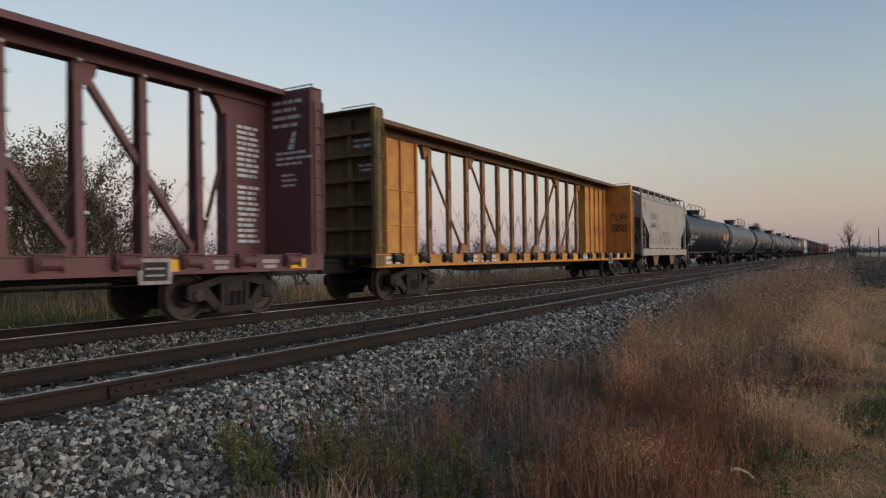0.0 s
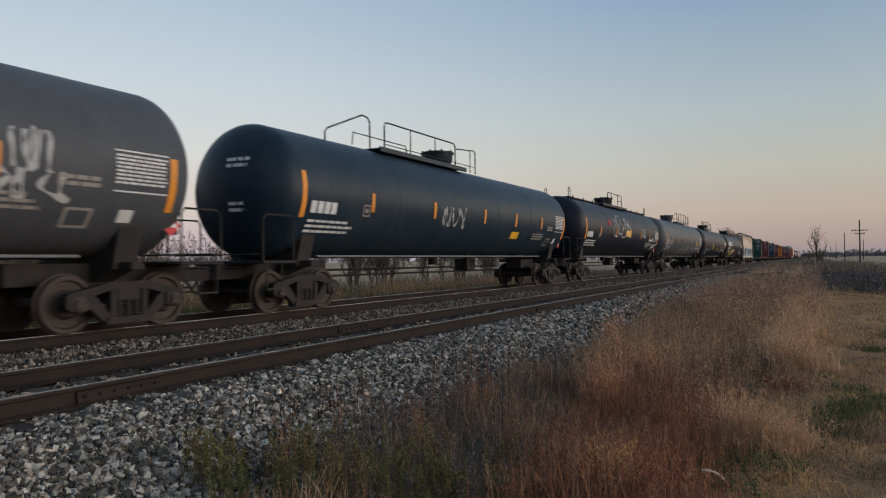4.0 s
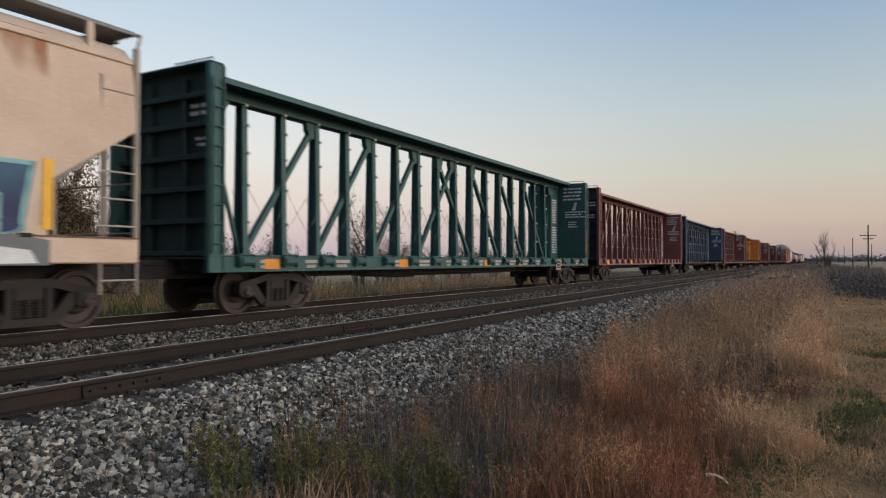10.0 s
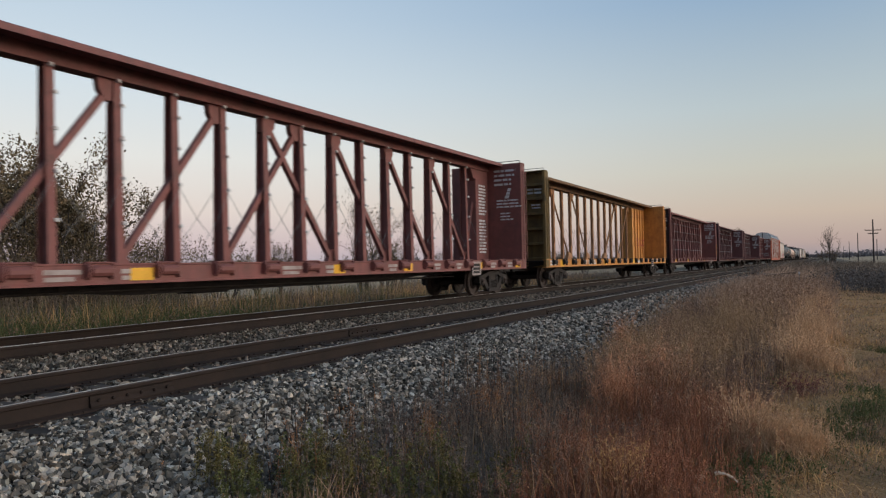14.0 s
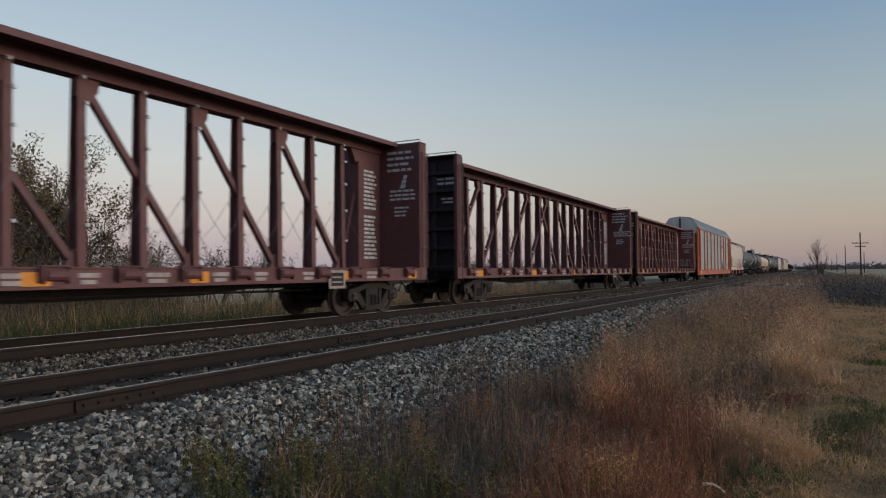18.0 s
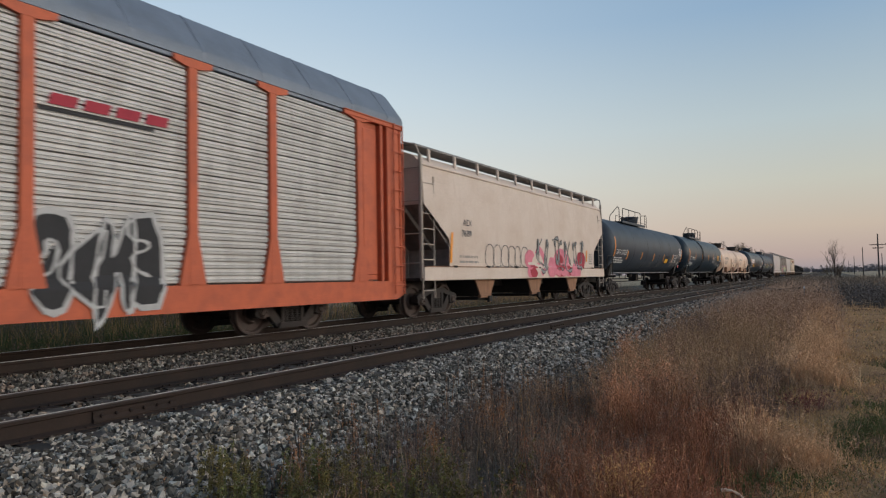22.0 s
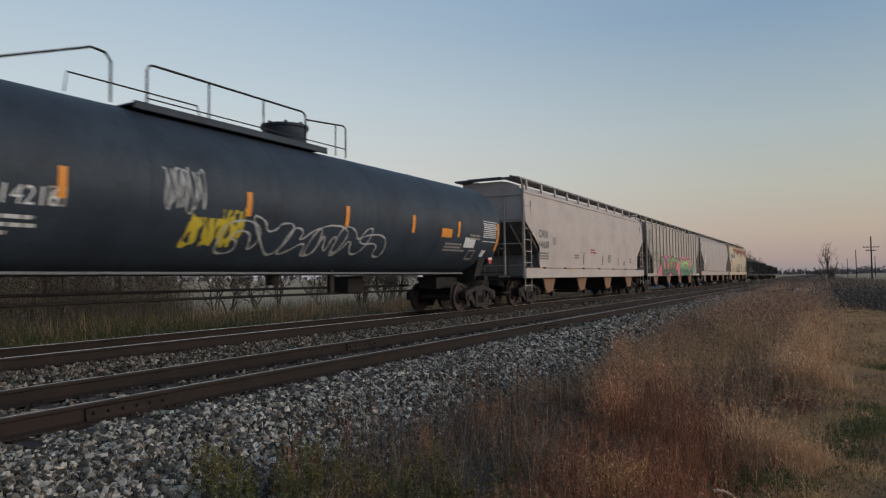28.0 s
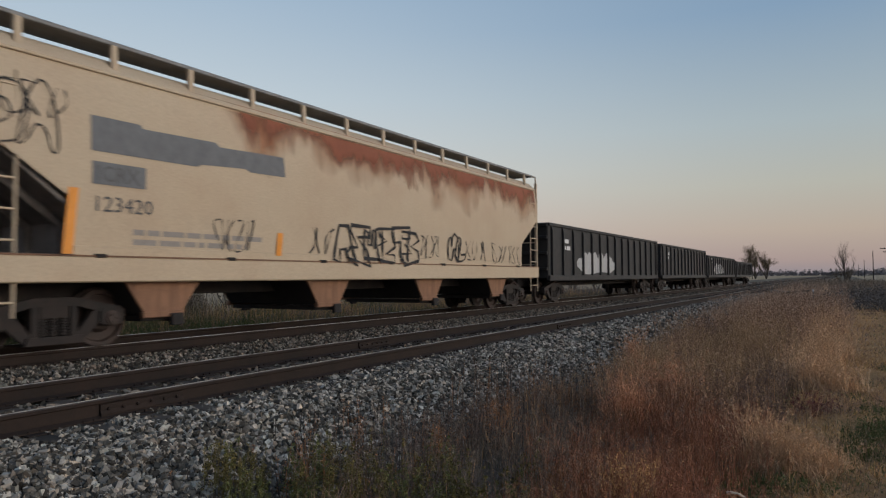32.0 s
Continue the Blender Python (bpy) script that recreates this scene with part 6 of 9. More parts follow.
def build_train():
    hs = lambda z: 1.56 if z < 1.45 else hop_side(z) + (0.02 if z < 1.55 else 0.0)
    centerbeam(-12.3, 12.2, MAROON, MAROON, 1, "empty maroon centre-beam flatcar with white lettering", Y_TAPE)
    yellow_beam(12.2, 36.65, 2, "empty weathered mustard-yellow centre-beam flatcar with graffiti", True)

    r, ye = hopper(36.65, 49.25, HOPGREY, "short pale grey two-bay covered hopper with scrawl", 2)
    rng = random.Random(3)
    word("AOKX", 0.54, -3.95, 3.08, hs, r, D_PAINT)
    word("496090", 0.45, -3.95, 2.57, hs, r, D_PAINT, 1.0)
    quads(lines_of_bars(-3.9, 1.9, 1.2, 3, 0.05, rng) + lines_of_bars(1.7, 2.0, 1.2, 3, 0.05, rng), hs, "lettering", r, FADED)
    spray("strokes", hs, r, SP_BLACK, -2.0, 1.65, 3.2, 0.75, 7, rng, width=0.05, label="dark scribbled tag")
    quads([(-4.1, 1.7, -4.0, 2.7), (-1.6, 1.6, -1.5, 2.1), (4.0, 1.65, 4.1, 2.2)], hs, "reflector", r, BAYRUST, lift=0.012)

    r, h, sf, rng = tank(49.25, 69.95, TANKBLACK, "glossy black tank car with orange reflectors", "TILX", "309489", 4, lettered=True, tape_f=(0.2, 0.363, 0.536, 0.692, 0.85), longer=0.22, over=0.22)
    quads([(h - 3.6, 2.35, h - 2.95, 2.75)], sf, "yellow_panel", r, Y_TAPE, nz=3, lift=0.012)
    placard(r, h - 0.9, 1.7, 1.25)
    r, h, sf, rng = tank(69.95, 91.3, TANKGREY, "charcoal tank car with small graffiti", "GATX", "212594", 5, flip=True, lettered=True)
    quads([(-h + 5.2, 1.95, -h + 6.1, 2.2)], sf, "yellow_panel", r, Y_TAPE, nz=2, lift=0.012, slant=0.3)
    for y, w in ((-h + 6.4, 0.7), (-h + 8.0, 0.8), (-0.2 + 3, 0.9), (6.0, 1.2)):
        spray("strokes", sf, r, SP_WHITE, y, 2.0, w, 0.45, 3, rng, width=0.11, label="white smeared tag")
    spray("strokes", sf, r, SP_WHITE, 6.3, 2.4, 0.6, 0.6, 5, rng, width=0.06)
    spray("strokes", sf, r, SP_RED, 2.0, 2.0, 1.0, 0.4, 4, rng, width=0.07)
    placard(r, h - 0.6, 1.75, 1.1)
    r, h, sf, rng = tank(91.3, 111.85, TANKTEAL, "dark tank car with white lettering and tags", "GATX", None, 6)
    spray("strokes", sf, r, SP_WHITE, -2.6, 2.1, 1.7, 0.6, 4, rng, width=0.08)
    quads([(3.0, 1.85, 3.7, 2.1)], sf, "yellow_panel", r, Y_TAPE, nz=2, lift=0.012)
    placard(r, h - 0.6, 1.75, 1.1)
    r, h, sf, rng = tank(111.85, 132.1, TANKBLACK, "black tank car with large white graffiti outline", "PROX", None, 7, board=True, longer=0.10, over=0.10)
    piece(sf, r, -3.4, 2.3, 3.6, 1.1, 4, rng, None, SP_WHITE, 0.06, 2, 0.014, "big white outlined shape", 3)
    spray("patch", sf, r, SP_GREY, -0.5, 2.75, 0.9, 0.4, rng, bumps=2, nx=10)
    quads([(-0.6, 2.35, 0.5, 2.7)], sf, "yellow_panel", r, Y_TAPE, nz=3, lift=0.016)
    quads([(-4.4, 2.85, -3.9, 3.15)], sf, "red_panel", r, SP_RED, nz=3, lift=0.012)
    spray("strokes", sf, r, SP_WHITE, 3.6, 2.35, 1.0, 0.6, 4, rng, width=0.08)
    spray("strokes", sf, r, SP_WHITE, 5.2, 1.75, 3.2, 0.3, 6, rng, width=0.09)
    quads([(h - 3.6, 2.2, h - 2.2, 2.32)], sf, "lettering", r, W_PAINT, lift=0.012)
    placard(r, h - 1.25, 1.62, 1.25)
    r, h, sf, rng = tank(132.1, 152.65, TANKGREY, "charcoal tank car with white tags low on its side", "GATX", "214265", 8, flip=True, lettered=True, tape_f=(0.17, 0.33, 0.478, 0.644, 0.805), longer=0.45, over=0.05)
    for y, w, z, hh in ((-2.0, 1.85, 1.46, 0.4), (0.7, 1.4, 1.45, 0.65), (3.7, 0.7, 1.69, 0.4)):
        spray("strokes", sf, r, SP_WHITE, y, z, w, hh, 6, rng, width=0.06, label="white tag")
    spray("strokes", sf, r, SP_WHITE, -h + 1.0, 1.9, 0.6, 0.7, 3, rng, width=0.10)
    quads([(5.56, 2.20, 6.45, 2.52)], sf, "yellow_panel", r, Y_TAPE, nz=3, lift=0.012)
    quads(lines_of_bars(5.62, 2.43, 0.78, 3, 0.04, rng, 1.9, 0.05), sf, "lettering", r, D_PAINT, lift=0.018)
    quads(lines_of_bars(5.58, 1.92, 1.05, 2, 0.05, rng, 1.9, 0.05) + lines_of_bars(6.75, 1.95, 0.6, 3, 0.04, rng, 1.8, 0.05), sf, "lettering", r, SILL_WHITE, lift=0.012)
    placard(r, h - 0.9, 1.65, 1.2)
    r, h, sf, rng = tank(152.65, 173.1, TANKBLACK, "black tank car with red diamond placard and white lettering", "SHPX", "224318", 9, lettered=True, num_y=-7.5, mark_z=1.76, longer=0.1, over=0.1)
    spray("strokes", sf, r, SP_GREY, -4.0, 1.95, 1.1, 0.5, 4, rng, width=0.08)
    spray("strokes", sf, r, SP_YELLOW, -2.6, 1.95, 1.0, 0.5, 3, rng, width=0.10)
    quads([(0.8, 1.8, 1.7, 2.15)], sf, "orange_panel", r, O_TAPE, nz=2, lift=0.012, slant=0.2)
    spray("strokes", sf, r, SP_WHITE, 4.0, 2.0, 2.0, 0.4, 6, rng, width=0.07)
    quads(lines_of_bars(3.5, 1.85, 3.2, 2, 0.07, rng), sf, "lettering", r, FADED)
    placard(r, h - 1.35, 1.7, 1.25)
    r, h, sf, rng = tank(173.1, 193.65, TANKBLACK, "black tank car with yellow, white and red painted patches", "PROX", "32559", 10, flip=True, num_y=-7.9)
    block_mark(6, -8.33, 2.58, 3.9, 0.46, sf, r, W_PAINT)
    piece(sf, r, -5.35, 1.40, 2.7, 0.80, 5, rng, SP_YELLOW, SP_BLACK, 0.05, 1, 0.014, "yellow painted letter with black edge", 2)
    piece(sf, r, -2.6, 1.42, 2.45, 0.80, 4, rng, SP_WHITE, SP_BLACK, 0.05, 1, 0.014, "white painted letter with black edge", 5)
    piece(sf, r, 0.1, 1.42, 2.9, 0.55, 5, rng, SP_RED, SP_BLACK, 0.05, 1, 0.014, "dark red painted letter", 0)
    spray("strokes", sf, r, SP_WHITE, 5.9, 1.6, 1.8, 0.6, 4, rng, width=0.08)
    placard(r, h - 0.8, 1.7, 1.2)

    r, ye = hopper(193.65, 211.75, HOPTAN, "faded pinkish covered hopper with big blue graffiti", 3)
    rng = random.Random(11)
    word("ACFX", 0.36, -6.5, 2.62, hs, r, FADED, 1.15)
    word("4573", 0.42, -6.5, 2.08, hs, r, FADED)
    decal("painted_band", *filled([(-6.9, 1.0), (-6.9, 1.42)] + [(-6.5 + i * 1.05, 1.50 + 0.05 * (i % 2)) for i in range(13)] + [(7.0, 1.35), (7.0, 1.0)]), hs, r, SP_GREY, "grey graffiti ground", 0.008)
    for i in range(15):
        u, ww = -6.7 + i * 0.92 + rng.uniform(-0.2, 0.2), rng.uniform(0.3, 0.8)
        decal("painted_block", *filled([(u, 1.02), (u + rng.uniform(-0.1, 0.2), 1.02 + rng.uniform(0.12, 0.3)), (u + ww, 1.02 + rng.uniform(0.15, 0.45)), (u + ww + 0.1, 1.03)], 4), hs, r, SP_BLACK if i % 3 == 1 else W_PAINT, "white and black graffiti block", 0.011)
    piece(hs, r, -6.0, 1.42, 5.5, 1.05, 6, rng, SP_SEA, SP_AQUA, 0.05, 0, 0.018, "navy and teal painted letter", 0, SP_TEAL, 0.08)
    piece(hs, r, 0.7, 1.45, 5.8, 1.12, 6, rng, SP_SEA, SP_AQUA, 0.06, 0, 0.018, "navy and teal painted letter", 4, SP_TEAL, 0.06)
    for u, v, s in ((-3.3, 1.68, 0.32), (-1.35, 1.72, 0.24)):
        decal("painted_ring", *filled(rounded([(u - s, v - s), (u - s * 0.5, v + s * 0.9), (u + s * 0.9, v + s * 1.3), (u + s, v - s * 0.8)], 2)), hs, r, W_PAINT, "white painted ring", 0.026)
        decal("painted_ring", *filled(rounded([(u - s * 0.6, v - s * 0.7), (u - s * 0.3, v + s * 0.5), (u + s * 0.5, v + s * 0.8), (u + s * 0.65, v - s * 0.5)], 2)), hs, r, HOPTAN, "", 0.029)
    spray("strokes", hs, r, W_PAINT, -5.6, 1.15, 11.8, 0.55, 14, rng, width=0.10, lift=0.030, label="white painted stroke")
    spray("strokes", hs, r, SP_RED, -6.9, 1.75, 1.3, 0.4, 3, rng, width=0.06, lift=0.018)
    spray("strokes", hs, r, SP_RED, -0.4, 1.75, 1.0, 0.5, 5, rng, width=0.09, lift=0.027, label="dark red painted stroke")
    rusty(r, hs, stain("thin_rust", (0.48, 0.22, 0.11), (0.30, 0.11, 0.05), 2.2, 4.3, 1.5, 2.6, -1.08), -6.9, 7.0, 1.7)
    spray("patch", hs, r, SP_GREY, 2.4, 3.35, 1.9, 0.55, rng, bumps=2, nx=20)
    quads([(-6.95, 1.5, -6.75, 2.4), (6.9, 1.5, 7.05, 2.5)], hs, "reflector", r, Y_TAPE, lift=0.014)

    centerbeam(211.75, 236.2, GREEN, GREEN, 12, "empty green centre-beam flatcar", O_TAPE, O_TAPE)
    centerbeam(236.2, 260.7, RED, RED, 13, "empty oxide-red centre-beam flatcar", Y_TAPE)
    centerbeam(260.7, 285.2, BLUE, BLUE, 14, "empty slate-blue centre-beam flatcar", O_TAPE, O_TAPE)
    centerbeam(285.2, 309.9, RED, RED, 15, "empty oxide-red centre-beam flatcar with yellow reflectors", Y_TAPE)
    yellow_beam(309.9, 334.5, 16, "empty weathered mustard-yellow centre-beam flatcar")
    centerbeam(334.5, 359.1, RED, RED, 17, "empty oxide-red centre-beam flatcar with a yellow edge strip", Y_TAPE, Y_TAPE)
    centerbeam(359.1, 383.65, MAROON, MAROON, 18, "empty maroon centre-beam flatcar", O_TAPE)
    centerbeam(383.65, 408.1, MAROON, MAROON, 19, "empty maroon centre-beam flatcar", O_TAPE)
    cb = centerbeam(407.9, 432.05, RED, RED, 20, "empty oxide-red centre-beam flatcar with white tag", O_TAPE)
    q = B()
    rng = random.Random(21)
    vs, fs = strokes(0.25, 1.35, 0.95, 0.7, 5, rng, width=0.06)
    q.v, q.f = [(u, 10.905, v) for u, v in vs], fs
    part("graffiti", q, SP_WHITE, cb, "white tag on the bulkhead")
    autorack(432.25, 460.1, "orange autorack car with corrugated grey side screens")

    r, ye = hopper(460.1, 477.85, HOPPINK, "off-white covered hopper with pink and black graffiti", 3)
    rng = random.Random(22)
    word("AEX", 0.27, -6.0, 2.64, hs, r, D_PAINT, 1.1)
    word("7689", 0.29, -6.12, 2.31, hs, r, D_PAINT, 1.15)
    quads(lines_of_bars(-6.2, 1.68, 1.25, 2, 0.07, rng, 2.2, 0.05), hs, "lettering", r, FADED)
    quads([(-6.82, 1.52, -6.69, 2.4)], hs, "reflector", r, O_TAPE, lift=0.014, slant=0.08)
    for u in (-4.5, -3.9, -3.3, -2.75, -2.2, -1.65):
        ww = rng.uniform(0.5, 0.66)
        decal("painted_outline", *ribbon(rounded([(u, 1.48), (u + 0.02, 2.05), (u + ww * 0.5, 2.18), (u + ww, 2.0), (u + ww * 0.95, 1.46), (u + ww * 0.5, 1.40)], 2), 0.04), hs, r, D_PAINT, "dark outlined bubble letter", 0.014)
    for i in range(34):
        u, v, w = rng.uniform(-0.9, 5.2), rng.uniform(1.2, 1.9), rng.uniform(0.35, 0.75)
        e = [(u + w * rng.uniform(0.7, 1.15) * math.cos(k * 0.785), min(2.4, max(1.06, v + 0.45 * rng.uniform(0.6, 1.1) * math.sin(k * 0.785)))) for k in range(8)]
        decal("painted_cloud", *filled(rounded(e[::-1], 2)), hs, r, (SP_PINK, SP_PINK, SP_RED, SP_PINK, HOPPINK)[i % 5], "pink and red painted cloud", 0.010 + 0.0003 * i)
    marks = rng.getstate()
    spray("strokes", hs, r, SP_BLACK, -0.2, 1.3, 5.4, 1.25, 7, rng, width=0.20, lift=0.022, label="black painted stroke")
    rng.setstate(marks)
    spray("strokes", hs, r, SP_SILVER, -0.2, 1.3, 5.4, 1.25, 7, rng, width=0.11, lift=0.026, label="silver painted stroke")
    quads(lines_of_bars(6.0, 2.0, 0.6, 5, 0.06, rng), hs, "lettering", r, FADED, lift=0.02)
    quads([(5.6, 1.7, 5.75, 2.2)], hs, "reflector", r, O_TAPE, lift=0.025)

    r, h, sf, rng = tank(477.85, 498.75, TANKNAVY, "dark blue-black tank car with faded white tags", "GATX", "210267", 23, lettered=True, tape_f=(0.18, 0.345, 0.505, 0.654, 0.799), tape_z=-0.36)
    for y, w in ((-2.6, 1.3), (-0.4, 0.9), (1.9, 0.8)):
        spray("strokes", sf, r, SP_GREY, y, 1.58, w, 0.3, 5, rng, width=0.05, label="grey smeared tag")
    quads([(3.45, 1.80, 4.5, 2.28)], sf, "panel_ground", r, SP_BLACK, nz=4, lift=0.012)
    quads([(3.52, 1.84, 4.4, 2.10)], sf, "yellow_panel", r, Y_TAPE, nz=3, lift=0.02)
    for i, text in enumerate(("LIQUEFIED", "PETROLEUM GAS", "NON ODORIZED")):
        word(text, 0.20, 5.82, 2.29 - 0.185 * i, sf, r, W_PAINT, 0.80, 0.016)
    quads(lines_of_bars(5.82, 1.77, 0.75, 3, 0.04, rng, 1.8, 0.1), sf, "lettering", r, FADED, lift=0.016)
    placard(r, h - 0.7, 1.7, 1.15)
    r, h, sf, rng = tank(498.75, 519.3, TANKTEAL, "dark teal glossy tank car with white tag", "TILX", "305676", 24, lettered=True, longer=0.15, over=-0.15)
    quads([(h - 3.4, 2.3, h - 2.9, 2.75)], sf, "yellow_panel", r, Y_TAPE, nz=3, lift=0.012)
    spray("strokes", sf, r, SP_WHITE, 2.9, 2.0, 2.0, 0.6, 6, rng, width=0.07, label="white tag")
    part("side_ladder", shared("tank_ladder", lambda q: [q.tube([(tank_side(z) + 0.06, -2.9, z), (tank_side(z) + 0.06, -2.4, z)], 0.016) for z in steps(1.5, 3.6, 7)] + [q.tube([(tank_side(z) + 0.06, y, z) for z in steps(1.3, 3.8, 8)], 0.02) for y in (-2.9, -2.4)]), UNDER, r, "curved side ladder")
    for a, b, s in ((519.3, 532.0, 25), (532.0, 544.6, 26)):
        white_tank(a, b, s)
    r, h, sf, rng = tank(544.6, 565.15, TANKTEAL, "black tank car with white block company mark", "PROX", "31489", 27, board=True, lettered=True, num_y=-7.95, tape_f=(0.186, 0.347, 0.506, 0.66, 0.798), tape_z=-0.3)
    block_mark(6, -7.9, 2.44, 3.7, 0.48, sf, r, W_PAINT)
    quads([(-4.79, 1.93, -3.95, 2.2)], sf, "yellow_panel", r, Y_TAPE, nz=2, lift=0.014)
    quads([(5.6, 1.96, 7.3, 2.08)], sf, "lettering", r, W_PAINT, lift=0.016)
    placard(r, h - 0.9, 1.75, 1.2)
    r, h, sf, rng = tank(565.15, 585.9, TANKNAVY, "dark blue-black tank car with yellow and white graffiti", "GATX", "214216", 28, lettered=True, tape_f=(0.17, 0.362, 0.523, 0.675, 0.81))
    spray("strokes", sf, r, SP_YELLOW, -3.95, 1.72, 1.2, 0.5, 7, rng, width=0.13, label="yellow scribbled tag")
    spray("strokes", sf, r, SP_YELLOW, -3.2, 1.9, 0.5, 0.5, 3, rng, width=0.07)
    piece(sf, r, -3.1, 1.60, 5.2, 0.62, 6, rng, None, SP_WHITE, 0.045, 2, 0.014, "white looping outline", 2)
    spray("strokes", sf, r, SP_WHITE, -4.55, 2.3, 0.85, 0.7, 7, rng, width=0.045, label="white scribble")
    quads([(4.9, 2.25, 5.5, 2.5)], sf, "yellow_panel", r, O_TAPE, nz=2, lift=0.012)
    quads([(6.4, 2.0, 7.1, 2.3)], sf, "label", r, W_PAINT, nz=2, lift=0.012)
    placard(r, h - 0.8, 1.7, 1.15)

    r, ye = hopper(585.9, 605.45, HOPPALE, "clean off-white covered hopper with dark lettering", 4)
    rng = random.Random(29)
    word("CAIX", 0.42, -7.9, 2.58, hs, r, D_PAINT, 1.1)
    word("64668", 0.42, -7.9, 2.17, hs, r, D_PAINT, 1.1)
    quads([(-6.35, 2.35, -5.95, 2.65)], hs, "label", r, FADED)
    quads(lines_of_bars(-7.9, 1.95, 1.3, 3, 0.06, rng) + lines_of_bars(-3.6, 1.95, 0.7, 2, 0.06, rng) + lines_of_bars(1.6, 2.05, 0.7, 4, 0.06, rng) + lines_of_bars(4.6, 1.8, 0.5, 3, 0.05, rng) + lines_of_bars(5.9, 1.95, 0.6, 3, 0.05, rng), hs, "lettering", r, D_PAINT)
    quads(lines_of_bars(-1.3, 2.25, 0.9, 2, 0.07, rng), hs, "lettering", r, SP_RED)
    quads([(-2.4, 1.6, -2.28, 2.15), (0.6, 1.6, 0.72, 2.1), (3.5, 1.6, 3.6, 2.0)], hs, "reflector", r, BAYRUST, lift=0.014, slant=0.08)
    quads([(-4.1, 1.3, -3.95, 1.42)], hs, "reflector", r, Y_TAPE, lift=0.014)

    fl = lambda z: 1.5
    r, ye = hopper(605.45, 626.1, HOPGREY, "light grey ribbed covered hopper with green and pink graffiti", 4, flat=True, bay_shift=-0.45)
    rng = random.Random(30)
    word("PL WX", 0.40, -8.2, 2.32, lambda z: 1.55, r, D_PAINT)
    word("46 046", 0.40, -8.2, 1.92, lambda z: 1.55, r, D_PAINT)
    quads(lines_of_bars(-8.2, 1.72, 1.3, 3, 0.05, rng), lambda z: 1.55, "lettering", r, FADED)
    fl2 = lambda z: 1.552
    decal("painted_ground", *filled([(-6.95, 1.06), (-6.9, 1.45), (-6.1, 1.8), (-5.4, 2.3), (-4.8, 2.45), (-4.1, 2.4), (-2.9, 2.35), (-2.2, 2.45), (-1.2, 2.3), (-0.6, 1.9), (-0.1, 1.5), (0.4, 2.0), (0.9, 2.45), (2.4, 2.4), (3.6, 2.45), (5.4, 2.35), (6.3, 1.9), (6.4, 1.06)], 6), fl2, r, SP_PINK, "pink graffiti ground", 0.008)
    decal("painted_blob", *filled(rounded([(-5.2, 1.5), (-5.1, 2.3), (-4.5, 2.35), (-4.4, 1.6)], 1)), fl2, r, SP_MAUVE, "mauve painted patch", 0.011)
    fat_letters("LOGZ", fl2, r, -5.7, 1.10, 5.2, 1.22, rng, SP_MOSS, SP_BLACK, 0.016, "green painted letter with black edge")
    fat_letters("MEKA", fl2, r, 0.75, 1.08, 5.0, 1.15, rng, SP_EMERALD, SP_BLACK, 0.016, "emerald painted letter with black edge")
    decal("painted_blob", *filled(rounded([(5.75, 1.12), (5.7, 1.9), (6.0, 2.15), (6.35, 1.9), (6.3, 1.12)], 1)), fl2, r, SP_MOSS, "green painted face-like blob", 0.014)
    for i in (0, 1, 2):
        part("outlet_cap", shared("blue_cap", lambda q: q.lathe([(0.32, 0.08), (0.35, 0.10), (0.52, 0.10), (0.55, 0.07)], (0, 0, 0), "z", 14)), CAPBLUE, r, "blue plastic outlet cap", (1.40, 4.2 * (i - 1.5) - 0.8, 0))
    for u, v in ((-5.15, 1.55), (-2.6, 1.65)):
        decal("painted_drop", *filled(rounded([(u, v), (u + 0.05, v + 0.5), (u + 0.25, v + 0.45), (u + 0.28, v)], 1)), fl2, r, O_TAPE, "orange painted drop", 0.026)
    spray("strokes", fl2, r, SP_BLACK, -6.9, 1.95, 0.8, 0.3, 4, rng, width=0.05, lift=0.026)
    spray("strokes", fl2, r, SP_GREEN, -2.9, 2.3, 1.1, 0.2, 4, rng, width=0.05, lift=0.026)
    spray("strokes", fl2, r, SP_GREY, -9.3, 3.0, 0.9, 1.0, 4, rng, width=0.08, lift=0.012, label="grey scribble")

    r, ye = hopper(626.1, 646.0, HOPWHITE, "off-white covered hopper with patched lettering", 4)
    rng = random.Random(31)
    quads([(-7.1, 2.57, -6.8, 2.92), (-7.3, 2.1, -6.65, 2.5)], hs, "paint_patch", r, W_PAINT)
    quads(mark_bars(4, -8.05, 2.66, 0.9, 0.2) + mark_bars(4, -7.85, 2.28, 0.4, 0.18) + lines_of_bars(-7.8, 1.82, 1.7, 3, 0.09, rng) + [(-6.42, 2.2, -6.1, 2.22), (-6.42, 2.48, -6.1, 2.5), (-6.42, 2.22, -6.4, 2.48), (-6.12, 2.22, -6.1, 2.48), (-6.3, 2.3, -6.2, 2.4)], hs, "lettering", r, FADED)
    quads(lines_of_bars(1.8, 1.9, 0.9, 2, 0.05, rng) + lines_of_bars(4.4, 1.95, 0.7, 3, 0.05, rng) + lines_of_bars(5.6, 1.9, 0.6, 2, 0.05, rng), hs, "lettering", r, FADED)
    quads([(-7.5, 1.5, -7.36, 2.45), (-4.55, 1.5, -4.42, 1.95), (-1.95, 1.52, -1.83, 1.95), (1.6, 1.55, 1.7, 2.0), (4.0, 1.6, 4.1, 2.0), (6.7, 1.6, 6.8, 2.3)], hs, "reflector", r, O_TAPE, lift=0.014, slant=0.1)
